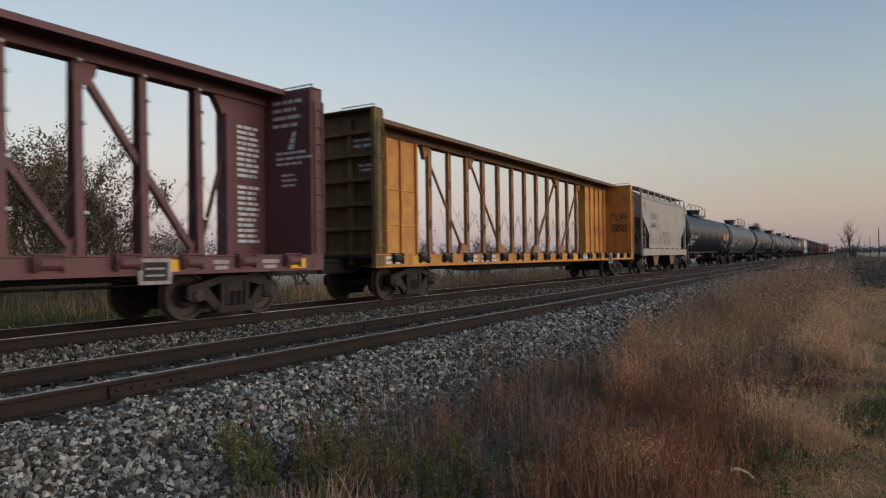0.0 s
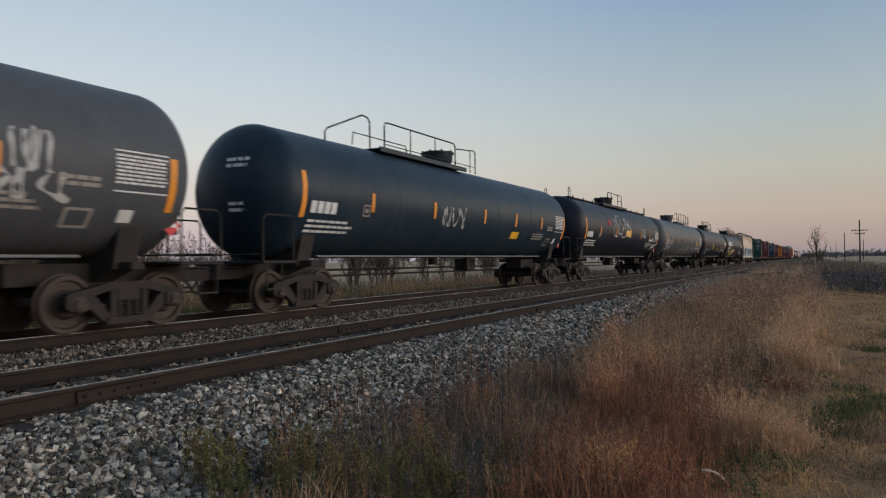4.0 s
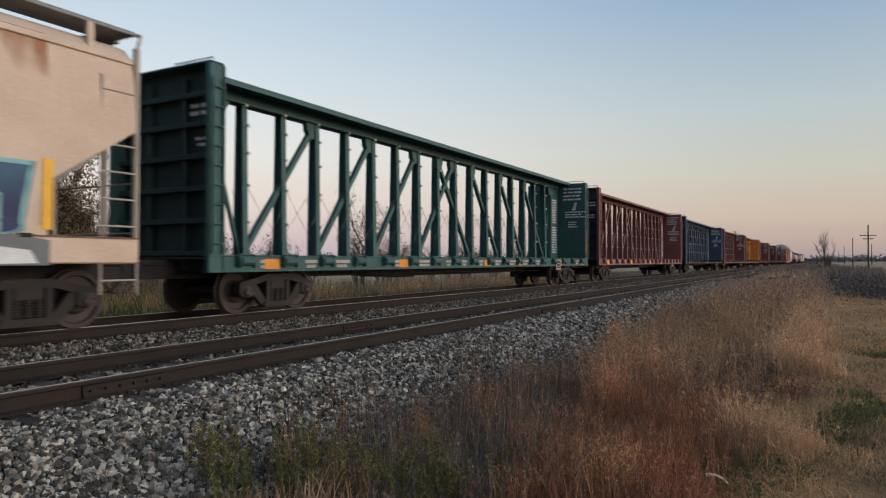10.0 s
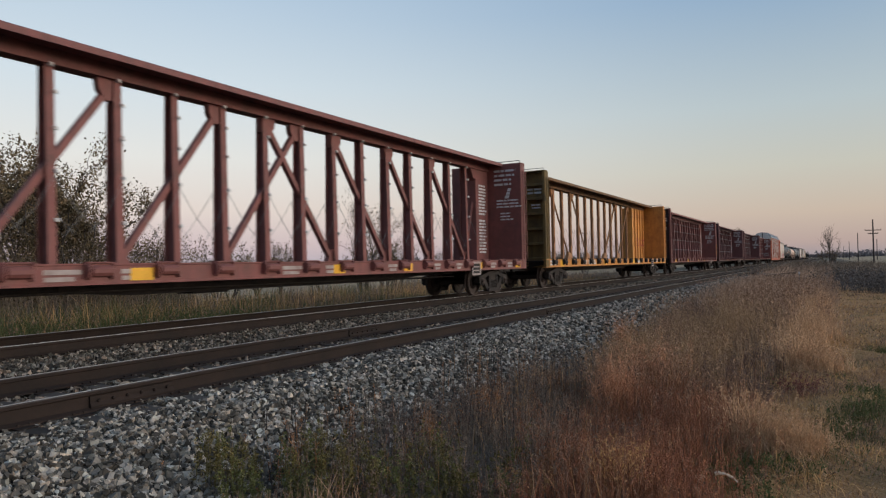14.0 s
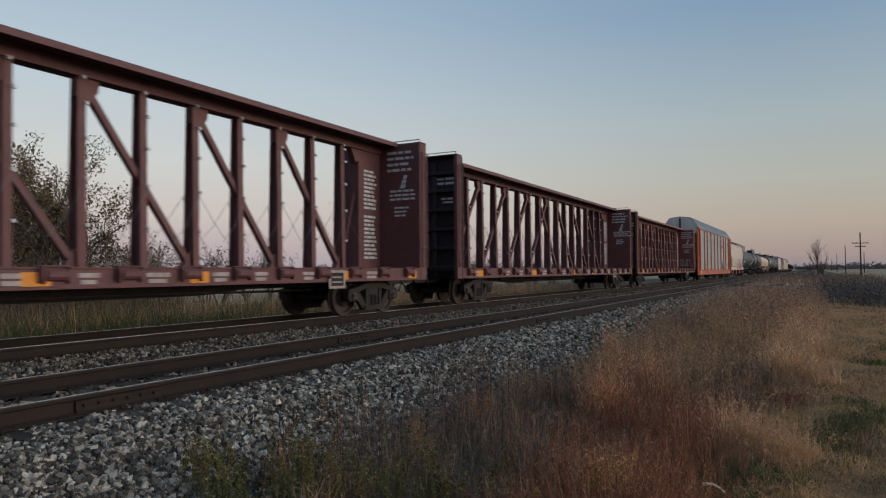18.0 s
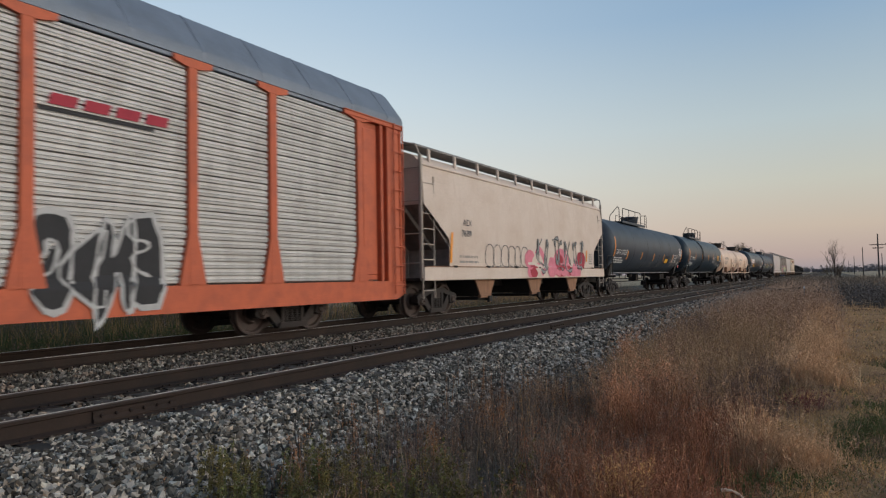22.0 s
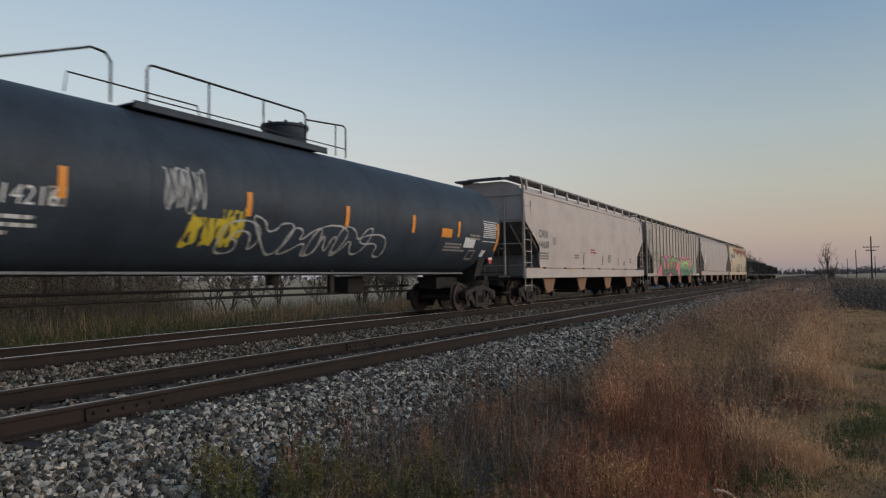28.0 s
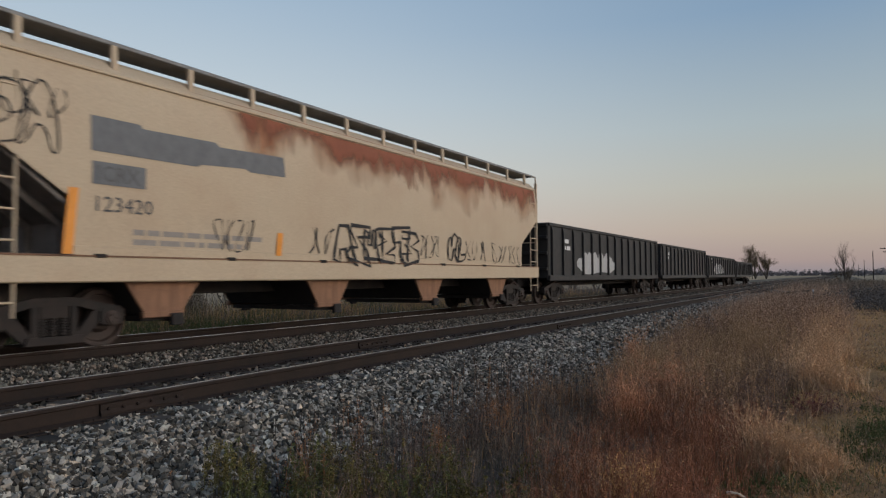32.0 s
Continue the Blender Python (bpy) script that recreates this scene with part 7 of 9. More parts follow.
    quads([(-8.75, 1.1, -8.15, 1.36), (-5.2, 1.22, -4.75, 1.32), (-1.75, 1.22, -1.3, 1.32), (1.2, 1.22, 1.7, 1.32)], lambda z: 1.56, "reflector", r, O_TAPE, lift=0.012)

    r, ye = hopper(646.0, 666.0, HOPCREAM, "cream covered hopper with rust streaks and black graffiti", 4)
    rng = random.Random(32)
    decal("painted_over_panel", *filled([(-7.72, 2.97), (-7.72, 3.5), (-6.9, 3.5), (-6.85, 3.44), (-5.4, 3.47), (-5.3, 3.4), (-4.2, 3.44), (-3.7, 3.45), (-3.66, 3.06), (-4.6, 3.04), (-4.7, 3.09), (-5.7, 3.03), (-5.8, 2.98)]), hs, r, SP_GREY, "grey painted-over panel")
    quads([(-7.7, 2.48, -6.8, 2.82)], hs, "paint_patch", r, SP_GREY)
    word("ICRX", 0.34, -7.65, 2.53, hs, r, D_PAINT, 0.95, 0.016)
    word("123420", 0.33, -7.7, 2.08, hs, r, D_PAINT, 1.05)
    quads([(-8.15, 1.43, -8.0, 2.39), (-3.9, 1.5, -3.75, 1.95)], hs, "reflector", r, O_TAPE, lift=0.014, slant=0.1)
    quads(lines_of_bars(-7.0, 1.75, 2.8, 2, 0.09, rng), hs, "lettering", r, FADED)
    rusty(r, hs, stain("rust_run", (0.33, 0.12, 0.065), (0.17, 0.055, 0.035), 2.6, 4.35, 2.2, 3.0, -0.90, -6.0), -6.0, 9.2, 2.0)
    rusty(r, hs, stain("rust_wash", (0.50, 0.26, 0.14), (0.40, 0.19, 0.10), 1.9, 4.3, 0.9, 1.6, -0.88, -6.2), -6.2, 9.2, 2.3, 0.005)
    piece(hs, r, -2.1, 1.46, 3.3, 0.80, 6, rng, None, SP_BLACK, 0.085, 0, 0.014, "black outlined painted letter", 5)
    piece(hs, r, 2.9, 1.5, 0.9, 0.75, 2, rng, None, SP_BLACK, 0.07, 1, 0.014, "black outlined painted blob", 6)
    for y, w, k, wd, z in ((-2.95, 0.8, 3, 0.05, 1.55), (-5.45, 1.1, 4, 0.035, 1.55), (1.4, 0.9, 4, 0.035, 1.6), (3.9, 1.4, 4, 0.04, 1.55), (5.6, 2.2, 6, 0.04, 1.5)):
        spray("strokes", hs, r, SP_BLACK, y, z, w, 0.6, k, rng, width=wd, label="black tag")
    piece(hs, r, -9.2, 2.9, 1.0, 0.9, 2, rng, None, SP_BLACK, 0.03, 2, 0.014, "thin black doodle", 2)
    spray("strokes", hs, r, SP_BLACK, -9.0, 3.3, 0.9, 0.5, 3, rng, width=0.03)

    for i, (a, b, top, w) in enumerate(((666.0, 684.7, 3.12, 1), (684.7, 701.5, 3.05, 0), (701.5, 718.7, 2.75, 1), (718.7, 734.6, 2.55, 0))):
        gondola(a, b, top, "black open gondola car with white painted letters" if w else "black ribbed open gondola car", 40 + i, w)


def rusty(root, surf, material, y0, y1, drop, lift=0.006):
    """A film of rust on a side, from the roof seam down."""
    zs, ys = steps(4.30 - drop, 4.30, 12), steps(y0, y1, 8)
    n = len(zs)
    vs = [(y, z) for y in ys for z in zs]
    fs = [(i * n + j, (i + 1) * n + j, (i + 1) * n + j + 1, i * n + j + 1) for i in range(len(ys) - 1) for j in range(n - 1)]
    decal("rust_stain", vs, fs, surf, root, material, "orange-brown rust runs", lift)


def white_tank(a, b, seed):
    """A short insulated cream tank on a full sill with end handrails."""
    root, L = car("tank_car", a, b, "short cream-white tank car with grimy sides")
    rng = random.Random(seed)
    h, r, zc = L / 2 - 0.55, 1.36, 2.49
    running_gear(root, L, L / 2 - 2.1)
    part("shell", shared("short_shell", lambda q: b_shell(q, h, r, zc), 35), TANKWHITE, root, "insulated cream tank")
    sf = lambda z: math.sqrt(max(r * r - (z - zc) ** 2, 0.01))
    top = zc + r
    part("platform", shared("short_platform", lambda q: q.box(-0.76, 0.76, -1.25, 1.05, top - 0.06, top - 0.01)), TANKWHITE, root, "small pale platform")
    for x in (-0.72, 0.72):
        part("railing", shared(("short_railing", x), lambda q: (rail_loop(q, x, -1.2, 1.0, top - 0.05, top + 0.72), q.tube([(x, -0.1, top - 0.05), (x, -0.1, top + 0.72)], 0.018), q.tube([(x, -1.2, top + 0.36), (x, 1.0, top + 0.36)], 0.016))), UNDER, root, "dark tube railing")
    part("manway_dome", shared("short_dome", lambda q: b_dome(q, top), 30), UNDER, root, "", (0, -0.2, 0))
    for s in (-1, 1):
        part("side_sill", shared("short_side_sill", lambda q: q.box(-0.05, 0.05, -L / 2 + 0.6, L / 2 - 0.6, 1.08, 1.15)), TANKWHITE, root, "pale edge of the side sill", (s * 1.36, 0, 0))
        part("end_floor", shared("short_floor", lambda q: q.box(-1.30, 1.30, -0.45, 0.45, 1.06, 1.11)), UNDER, root, "", (0, s * (L / 2 - 1.05), 0))
    part("centre_sill", shared("short_centre", lambda q: (q.box(-0.3, 0.3, -L / 2 + 0.5, L / 2 - 0.5, 0.75, 1.06), q.box(-1.28, 1.28, -L / 2 + 1.6, L / 2 - 1.6, 0.98, 1.05))), UNDER, root, "grimy centre sill")
    for s in (-1, 1):
        part("saddle", shared("tank_saddle2", lambda q: b_saddle(q, 1.30)), UNDER, root, "", (0, s * (L / 2 - 2.1), 0))
        e = L / 2 - 0.62
        part("end_rail", shared(("short_rail", s), lambda q: [q.tube([(x, s * (e - 1.4), 2.25), (x, s * (e - 0.15), 2.25), (x, s * (e - 0.03), 2.2), (x, s * e, 2.1), (x, s * e, 1.1)], 0.03) for x in (-1.38, 1.38)]), TANKWHITE, root, "white bent handrail")
    part("ladder", shared("short_ladder", lambda q: ladder(q, 1.44, -0.3, 0.15, 0.5, 2.6, 6)), TANKWHITE, root, "white side ladder")
    part("bracket", shared("short_bracket", lambda q: [q.prism([(y - 0.3, 1.16), (y + 0.1, 1.16), (y, 1.75), (y - 0.15, 1.75)], "x", 1.0, 1.3) for y in (-2.6, 2.9)]), BAYRUST, root, "rusty tank bracket")
    quads([(y, 2.25, y + 0.12, 2.8) for y in (-4.4, -2.2, 0.9, 2.8, 5.0)], sf, "reflector", root, BAYRUST, nz=4, lift=0.012)
    quads(mark_bars(4, -4.1, 2.55, 1.0, 0.2) + mark_bars(6, -3.0, 2.55, 1.4, 0.2) + lines_of_bars(-4.1, 2.3, 1.8, 4, 0.05, rng) + lines_of_bars(1.2, 2.2, 1.4, 3, 0.05, rng) + lines_of_bars(3.55, 2.75, 1.2, 9, 0.045, rng, 1.5, 0.1), sf, "lettering", root, FADED, lift=0.012)
    quads([(3.1, 1.85, 3.5, 2.1)], sf, "label", root, SP_BLACK, nz=2, lift=0.012)
    placard(root, h - 0.5, 1.55, 1.05)


build_train()


# ---- distance: woods, poles, trees ----
def tree(name, x, y, height, spread, leaves, seed, label, leafsize=0.07, trunks=1, bare=0.0):
    root = tagged(new(name), label, "tree")
    root.location = (x, y, GROUND - 0.05)
    rng = random.Random(seed)
    wood, crown = B(), []

    def limb(p, d, length, r, depth):
        pts, q = [p], p
        for i in range(4):
            d = (d + Vector((rng.uniform(-0.22, 0.22), rng.uniform(-0.22, 0.22), rng.uniform(-0.05, 0.16)))).normalized()
            q = q + d * length / 4
            pts.append(q)
        wood.tube(pts, r, 5 if depth < 2 else 3, r * 0.5)
        if depth >= 2:
            crown.extend(pts[1:])
        if depth < 4:
            for i in range(rng.randint(2, 4)):
                at = pts[rng.randint(1, 4)]
                nd = (d + Vector((rng.uniform(-1, 1) * spread, rng.uniform(-1, 1) * spread, rng.uniform(-0.25, 0.55)))).normalized()
                limb(at, nd, length * rng.uniform(0.55, 0.8), r * 0.5, depth + 1)

    for k in range(trunks):
        lean = Vector((rng.uniform(-0.35, 0.35), rng.uniform(-0.35, 0.35), 1)).normalized() if trunks > 1 else Vector((0.03, 0.02, 1))
        limb(Vector((rng.uniform(-0.2, 0.2), rng.uniform(-0.2, 0.2), 0)) * (trunks > 1), lean, height * 0.45, 0.015 * height, 0)
    part("trunk", wood, BARK, root, "dark trunk and limbs")
    if leaves:
        c = np.array([tuple(p) for p in crown])
        g = np.random.default_rng(seed)
        p = c[g.integers(0, len(c), leaves)] + g.normal(0, 0.16, (leaves, 3)) * (height / 6)
        part("crown", card_leaves(p, leafsize, g), LEAF, root, "sparse yellow-brown autumn leaves")
    return root


def raw_mesh(name, v, sizes):
    """A mesh from arrays: v of vertices, faces of the given corner counts taken in order."""
    me = bpy.data.meshes.new(name)
    loops = np.concatenate([np.asarray(f).ravel() for f in sizes])
    counts = np.concatenate([np.full(len(f), np.asarray(f).shape[1]) for f in sizes])
    me.vertices.add(len(v))
    me.vertices.foreach_set("co", np.asarray(v, np.float32).ravel())
    me.loops.add(len(loops))
    me.loops.foreach_set("vertex_index", loops.astype(np.int32))
    me.polygons.add(len(counts))
    me.polygons.foreach_set("loop_start", np.r_[0, np.cumsum(counts)[:-1]].astype(np.int32))
    me.update(calc_edges=True)
    me.validate()
    me.materials.append(None)
    return me


def card_leaves(p, size, g):
    n = len(p)
    a = g.normal(0, 1, (n, 3))
    a /= np.linalg.norm(a, axis=1, keepdims=True)
    b = np.cross(a, g.normal(0, 1, (n, 3)))
    b /= np.linalg.norm(b, axis=1, keepdims=True)
    s = size * g.uniform(0.6, 1.4, (n, 1))
    v = np.stack([p - a * s, p - b * s * 0.5, p + a * s, p + b * s * 0.5], 1).reshape(-1, 3)
    k = np.arange(n)[:, None] * 4
    return raw_mesh("leaves", v, [k + [0, 1, 2, 3]])


BIG = "spreading autumn tree with thin brown leaves behind the line"
for x, y, hh, n, seed in ((-27.5, 13.4, 6.1, 5200, 5), (-28.0, 15.6, 6.9, 6500, 15), (-27.0, 16.6, 6.3, 6000, 25), (-28.6, 17.4, 4.6, 3600, 35), (-26.5, 10.8, 5.6, 4500, 45)):
    tree("tree", x, y, hh, 0.75, n * 2, seed, BIG, 0.062, 5)
tree("tree", -28.0, 39.0, 6.2, 0.8, 1500, 6, "slender autumn tree with few leaves in the field edge", 0.06, 3)
for i in range(30):
    rng = random.Random(100 + i)
    tree("shrub", -26.0 - rng.uniform(0, 4), 20.5 + i * 2.3 + rng.uniform(-0.8, 0.8), rng.uniform(2.6, 4.0), 1.0, 600, 200 + i, "low leggy shrub with a few leaves at the field edge", 0.06, 4)
for x, y, hh, seed in ((-33.0, 330.0, 15.0, 8), (-29.0, 333.0, 14.0, 18)):
    tree("tree", x, y, hh, 0.75, 4200, seed, "rounded far tree with thin russet leaves", 0.17, 4)
BARE = "small bare twiggy tree beside the line in the distance"
tree("tree", 0.35, 150.0, 7.0, 0.5, 300, 10, BARE, 0.06, 4)
tree("shrub", 1.4, 152.0, 3.4, 1.0, 500, 31, "low leafless shrub at the foot of a bare tree", 0.08, 5)
tree("shrub", -0.6, 147.0, 2.8, 1.0, 400, 32, "low leafless shrub at the foot of a bare tree", 0.08, 5)


def far_woods(name, x0, x1, y0, y1, n, hmin, hmax, seed, label):
    """A ragged far wood: every tree a crown of loose twig clumps on a stem."""
    g = np.random.default_rng(seed)
    t = (np.arange(n) + g.random(n)) / n
    x, y = x0 + (x1 - x0) * t + g.normal(0, 8, n), y0 + (y1 - y0) * t + g.normal(0, 15, n)
    hh = g.uniform(hmin, hmax, n) * (0.75 + 0.25 * np.sin(np.arange(n) * 0.21))
    k = 44
    d = g.normal(0, 1, (n, k, 3))
    d *= g.random((n, k, 1)) ** 0.4 / np.linalg.norm(d, axis=2, keepdims=True)
    w = (hh * g.uniform(0.28, 0.45, n))[:, None]
    p = np.stack([x[:, None] + d[:, :, 0] * w, y[:, None] + d[:, :, 1] * w, GROUND + hh[:, None] * (0.52 + 0.46 * d[:, :, 2])], 2).reshape(-1, 3)
    return thing(name, card_leaves(p, float(hmax) * 0.085, g), FARWOOD_HAZED, label, "woods", kind="stuff")


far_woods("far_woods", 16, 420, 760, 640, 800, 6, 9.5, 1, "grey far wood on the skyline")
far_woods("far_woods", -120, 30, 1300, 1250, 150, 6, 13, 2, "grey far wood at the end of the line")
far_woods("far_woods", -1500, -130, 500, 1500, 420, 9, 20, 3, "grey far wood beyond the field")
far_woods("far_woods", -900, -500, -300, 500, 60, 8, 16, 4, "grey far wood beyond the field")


def pole(x, y, h, arms):
    root = tagged(new("utility_pole"), "dark wooden utility pole with crossarms and insulators" if arms else "dark bare wooden utility pole", "utility pole", "poles along the road")
    root.location = (x, y, GROUND)
    part("shaft", shared(("pole", round(h)), lambda b: b.lathe([(0, 0.17), (h, 0.11)], (0, 0, 0), "z", 10)), POLEWOOD, root)
    for drop, half in arms:
        arm = part("crossarm", shared(("crossarm", half), lambda b: b.box(-half, half, -0.06, 0.06, -0.07, 0.07)), POLEWOOD, root, "", (0, 0, h - drop))
        for k in (-0.93, -0.47, 0.47, 0.93):
            part("insulator", shared("insulator", lambda b: b.lathe([(0.07, 0.03), (0.12, 0.07), (0.22, 0.05)], (0, 0, 0), "z", 8)), STEEL, arm, "", (k * half, 0, 0))


for x, y, h, arms in ((8.2, 165, 9.2, ((2.2, 1.45), (2.9, 0.9))), (8.8, 265, 9.5, ()), (10.0, 420, 9.5, ()), (11.0, 620, 10, ()), (16.0, 300, 8, ())):
    pole(x, y, h, arms)


# ---- ballast stones ----
def stones(name, n, place, smin, smax, material, label, seed):
    """Loose angular stones; place(g, n) gives their centres."""
    g = np.random.default_rng(seed)
    base = np.array([(x, y, z) for x in (-0.78, 0.78) for y in (-0.7, 0.7) for z in (-0.55, 0.55)], float)
    tri = np.array([(0, 1, 3), (0, 3, 2), (4, 6, 7), (4, 7, 5), (0, 4, 5), (0, 5, 1), (2, 3, 7), (2, 7, 6), (0, 2, 6), (0, 6, 4), (1, 5, 7), (1, 7, 3)])
    c = place(g, n)
    n = len(c)
    s = g.uniform(smin, smax, (n, 1, 1)) * g.uniform(0.65, 1.25, (n, 1, 3))
    v = (base[None] + g.uniform(-0.36, 0.36, (n, 8, 3))) * s
    q = g.normal(0, 1, (n, 4))
    q /= np.linalg.norm(q, axis=1, keepdims=True)
    w, x, y, z = q.T
    R = np.stack([1 - 2 * (y * y + z * z), 2 * (x * y - w * z), 2 * (x * z + w * y), 2 * (x * y + w * z), 1 - 2 * (x * x + z * z), 2 * (y * z - w * x), 2 * (x * z - w * y), 2 * (y * z + w * x), 1 - 2 * (x * x + y * y)], 1).reshape(n, 3, 3)
    v = np.einsum("nij,nkj->nki", R, v) + c[:, None]
    f = (np.arange(n)[:, None, None] * 8 + tri[None]).reshape(-1, 3)
    mesh = raw_mesh(name, v.reshape(-1, 3), [f])
    mesh.shade_flat()
    return thing(name, mesh, material, label, "ballast", kind="stuff")


def bed_height(x):
    return np.interp(x, [-13.9, -13.0, -9.3, -8.7, -6.2, -5.35, -5.0, -3.75, -2.5], [-0.72, -0.22, -0.16, -0.21, -0.225, -0.235, -0.265, -0.66, -0.68])


def strip(x0, x1, y0, y1, lift, power=1.0):
    def place(g, n):
        x = g.uniform(x0, x1, n)
        y = y0 + (y1 - y0) * g.random(n) ** power
        p = np.stack([x, y, bed_height(x) + lift + g.uniform(-0.026, 0.024, n)], 1)
        on_tie = (np.abs(x - NEAR_X) < 1.26) & (np.abs((y + 4.26) % 0.52 - 0.26) < 0.10) & (g.random(n) < 0.85)
        return p[~on_tie]
    return place


stones("ballast_stones", 42000, strip(-5.96, -3.4, 1.8, 13, 0.010, 1.2), 0.016, 0.037, STONE, "loose pale grey crushed stones on the shoulder", 1)
stones("ballast_stones", 5000, strip(-5.96, -3.4, -9, 1.9, 0.010), 0.03, 0.055, STONE, "loose pale grey crushed stones on the shoulder", 7)
stones("ballast_stones", 26000, strip(-5.96, -3.4, 12, 55, 0.012, 1.7), 0.024, 0.052, STONE, "loose pale grey crushed stones on the shoulder", 2)
stones("ballast_stones", 18000, strip(-10.2, -7.6, 3, 26, 0.012, 1.3), 0.016, 0.034, STONE_DIRTY, "grey-brown crushed stones between the tracks", 3)
stones("ballast_stones", 6000, strip(-10.2, -7.6, 26, 90, 0.015, 1.4), 0.025, 0.045, STONE_DIRTY, "grey-brown crushed stones between the tracks", 4)
stones("ballast_stones", 13000, strip(-7.45, -6.05, 3, 40, -0.002, 1.3), 0.017, 0.038, STONE_DIRTY, "dirty crushed stones between the rails", 5)
stones("ballast_stones", 7000, strip(-11.7, -10.3, 3, 40, 0.0, 1.3), 0.015, 0.034, STONE_DIRTY, "dirty crushed stones between the rails", 6)


# ---- grasses and weeds ----
def patchy(p, n):
    """Taller and lower stands, over about a metre."""
    x, y = p[:, 0], p[:, 1]
    return 0.82 + 0.22 * np.sin(2.9 * x + 1.3 * np.sin(1.1 * y)) * np.sin(1.7 * y + 0.9 * np.sin(2.3 * x)) + 0.16 * np.sin(5.3 * x + 2 * y) * np.sin(3.9 * y - x)


def blades(name, p, height, width, lean, material, label, seed, seg=3, droop=0.25, category="grass"):
    """Upright tapering blades at p (n, 3), bent by lean."""
    g = np.random.default_rng(seed)
    n = len(p)
    h = g.uniform(height[0], height[1], n) * patchy(p, n)
    a = g.uniform(0, 6.283, n)
    side = np.stack([np.cos(a), np.sin(a), np.zeros(n)], 1)
    d = g.normal(0, lean, (n, 2))
    w = g.uniform(width[0], width[1], n)
    cols = []
    for k in range(seg + 1):
        t = k / seg
        c = p + np.stack([d[:, 0] * h * t ** 1.7, d[:, 1] * h * t ** 1.7, h * (t - droop * np.hypot(d[:, 0], d[:, 1]) * t * t)], 1)
        ww = (w * (1 - 0.85 * t) * 0.5)[:, None]
        cols += [c - side * ww, c + side * ww]
    v = np.stack(cols, 1).reshape(-1, 3)
    m = 2 * (seg + 1)
    q = np.array([(2 * k, 2 * k + 1, 2 * k + 3, 2 * k + 2) for k in range(seg)])
    f = (np.arange(n)[:, None, None] * m + q[None]).reshape(-1, 4)
    return thing(name, raw_mesh(name, v, [f]), material, label, category, kind="stuff")


def tufts(name, p, height, n_leaf, spread, size, material, label, seed):
    """Seed heads and small leaves: cards scattered up the stems at p."""
    g = np.random.default_rng(seed)
    k = len(p)
    h = g.uniform(height[0], height[1], k)
    t = np.repeat(h, n_leaf) * (g.random(k * n_leaf) ** 0.45)
    q = np.repeat(p, n_leaf, 0) + np.stack([g.normal(0, spread, k * n_leaf), g.normal(0, spread, k * n_leaf), t], 1)
    return thing(name, card_leaves(q, size, g), material, label, "weeds", kind="stuff")


def ground_at(x):
    z = np.where(x < -3.75, bed_height(x), GROUND)
    return z - 0.02


def scatter(n, x0, x1, y0, y1, seed, power=1.6, clump=0, cr=0.3, taper=0.0):
    g = np.random.default_rng(seed)
    y = y0 + (y1 - y0) * g.random(n) ** power
    x = x0 + (x1 - x0) * g.random(n) + taper * (y - y0)
    if clump:
        k = g.integers(0, clump, n)
        x, y = x[k] + g.normal(0, cr, n), y[k] + g.normal(0, cr, n)
    return np.stack([x, y, ground_at(x)], 1)


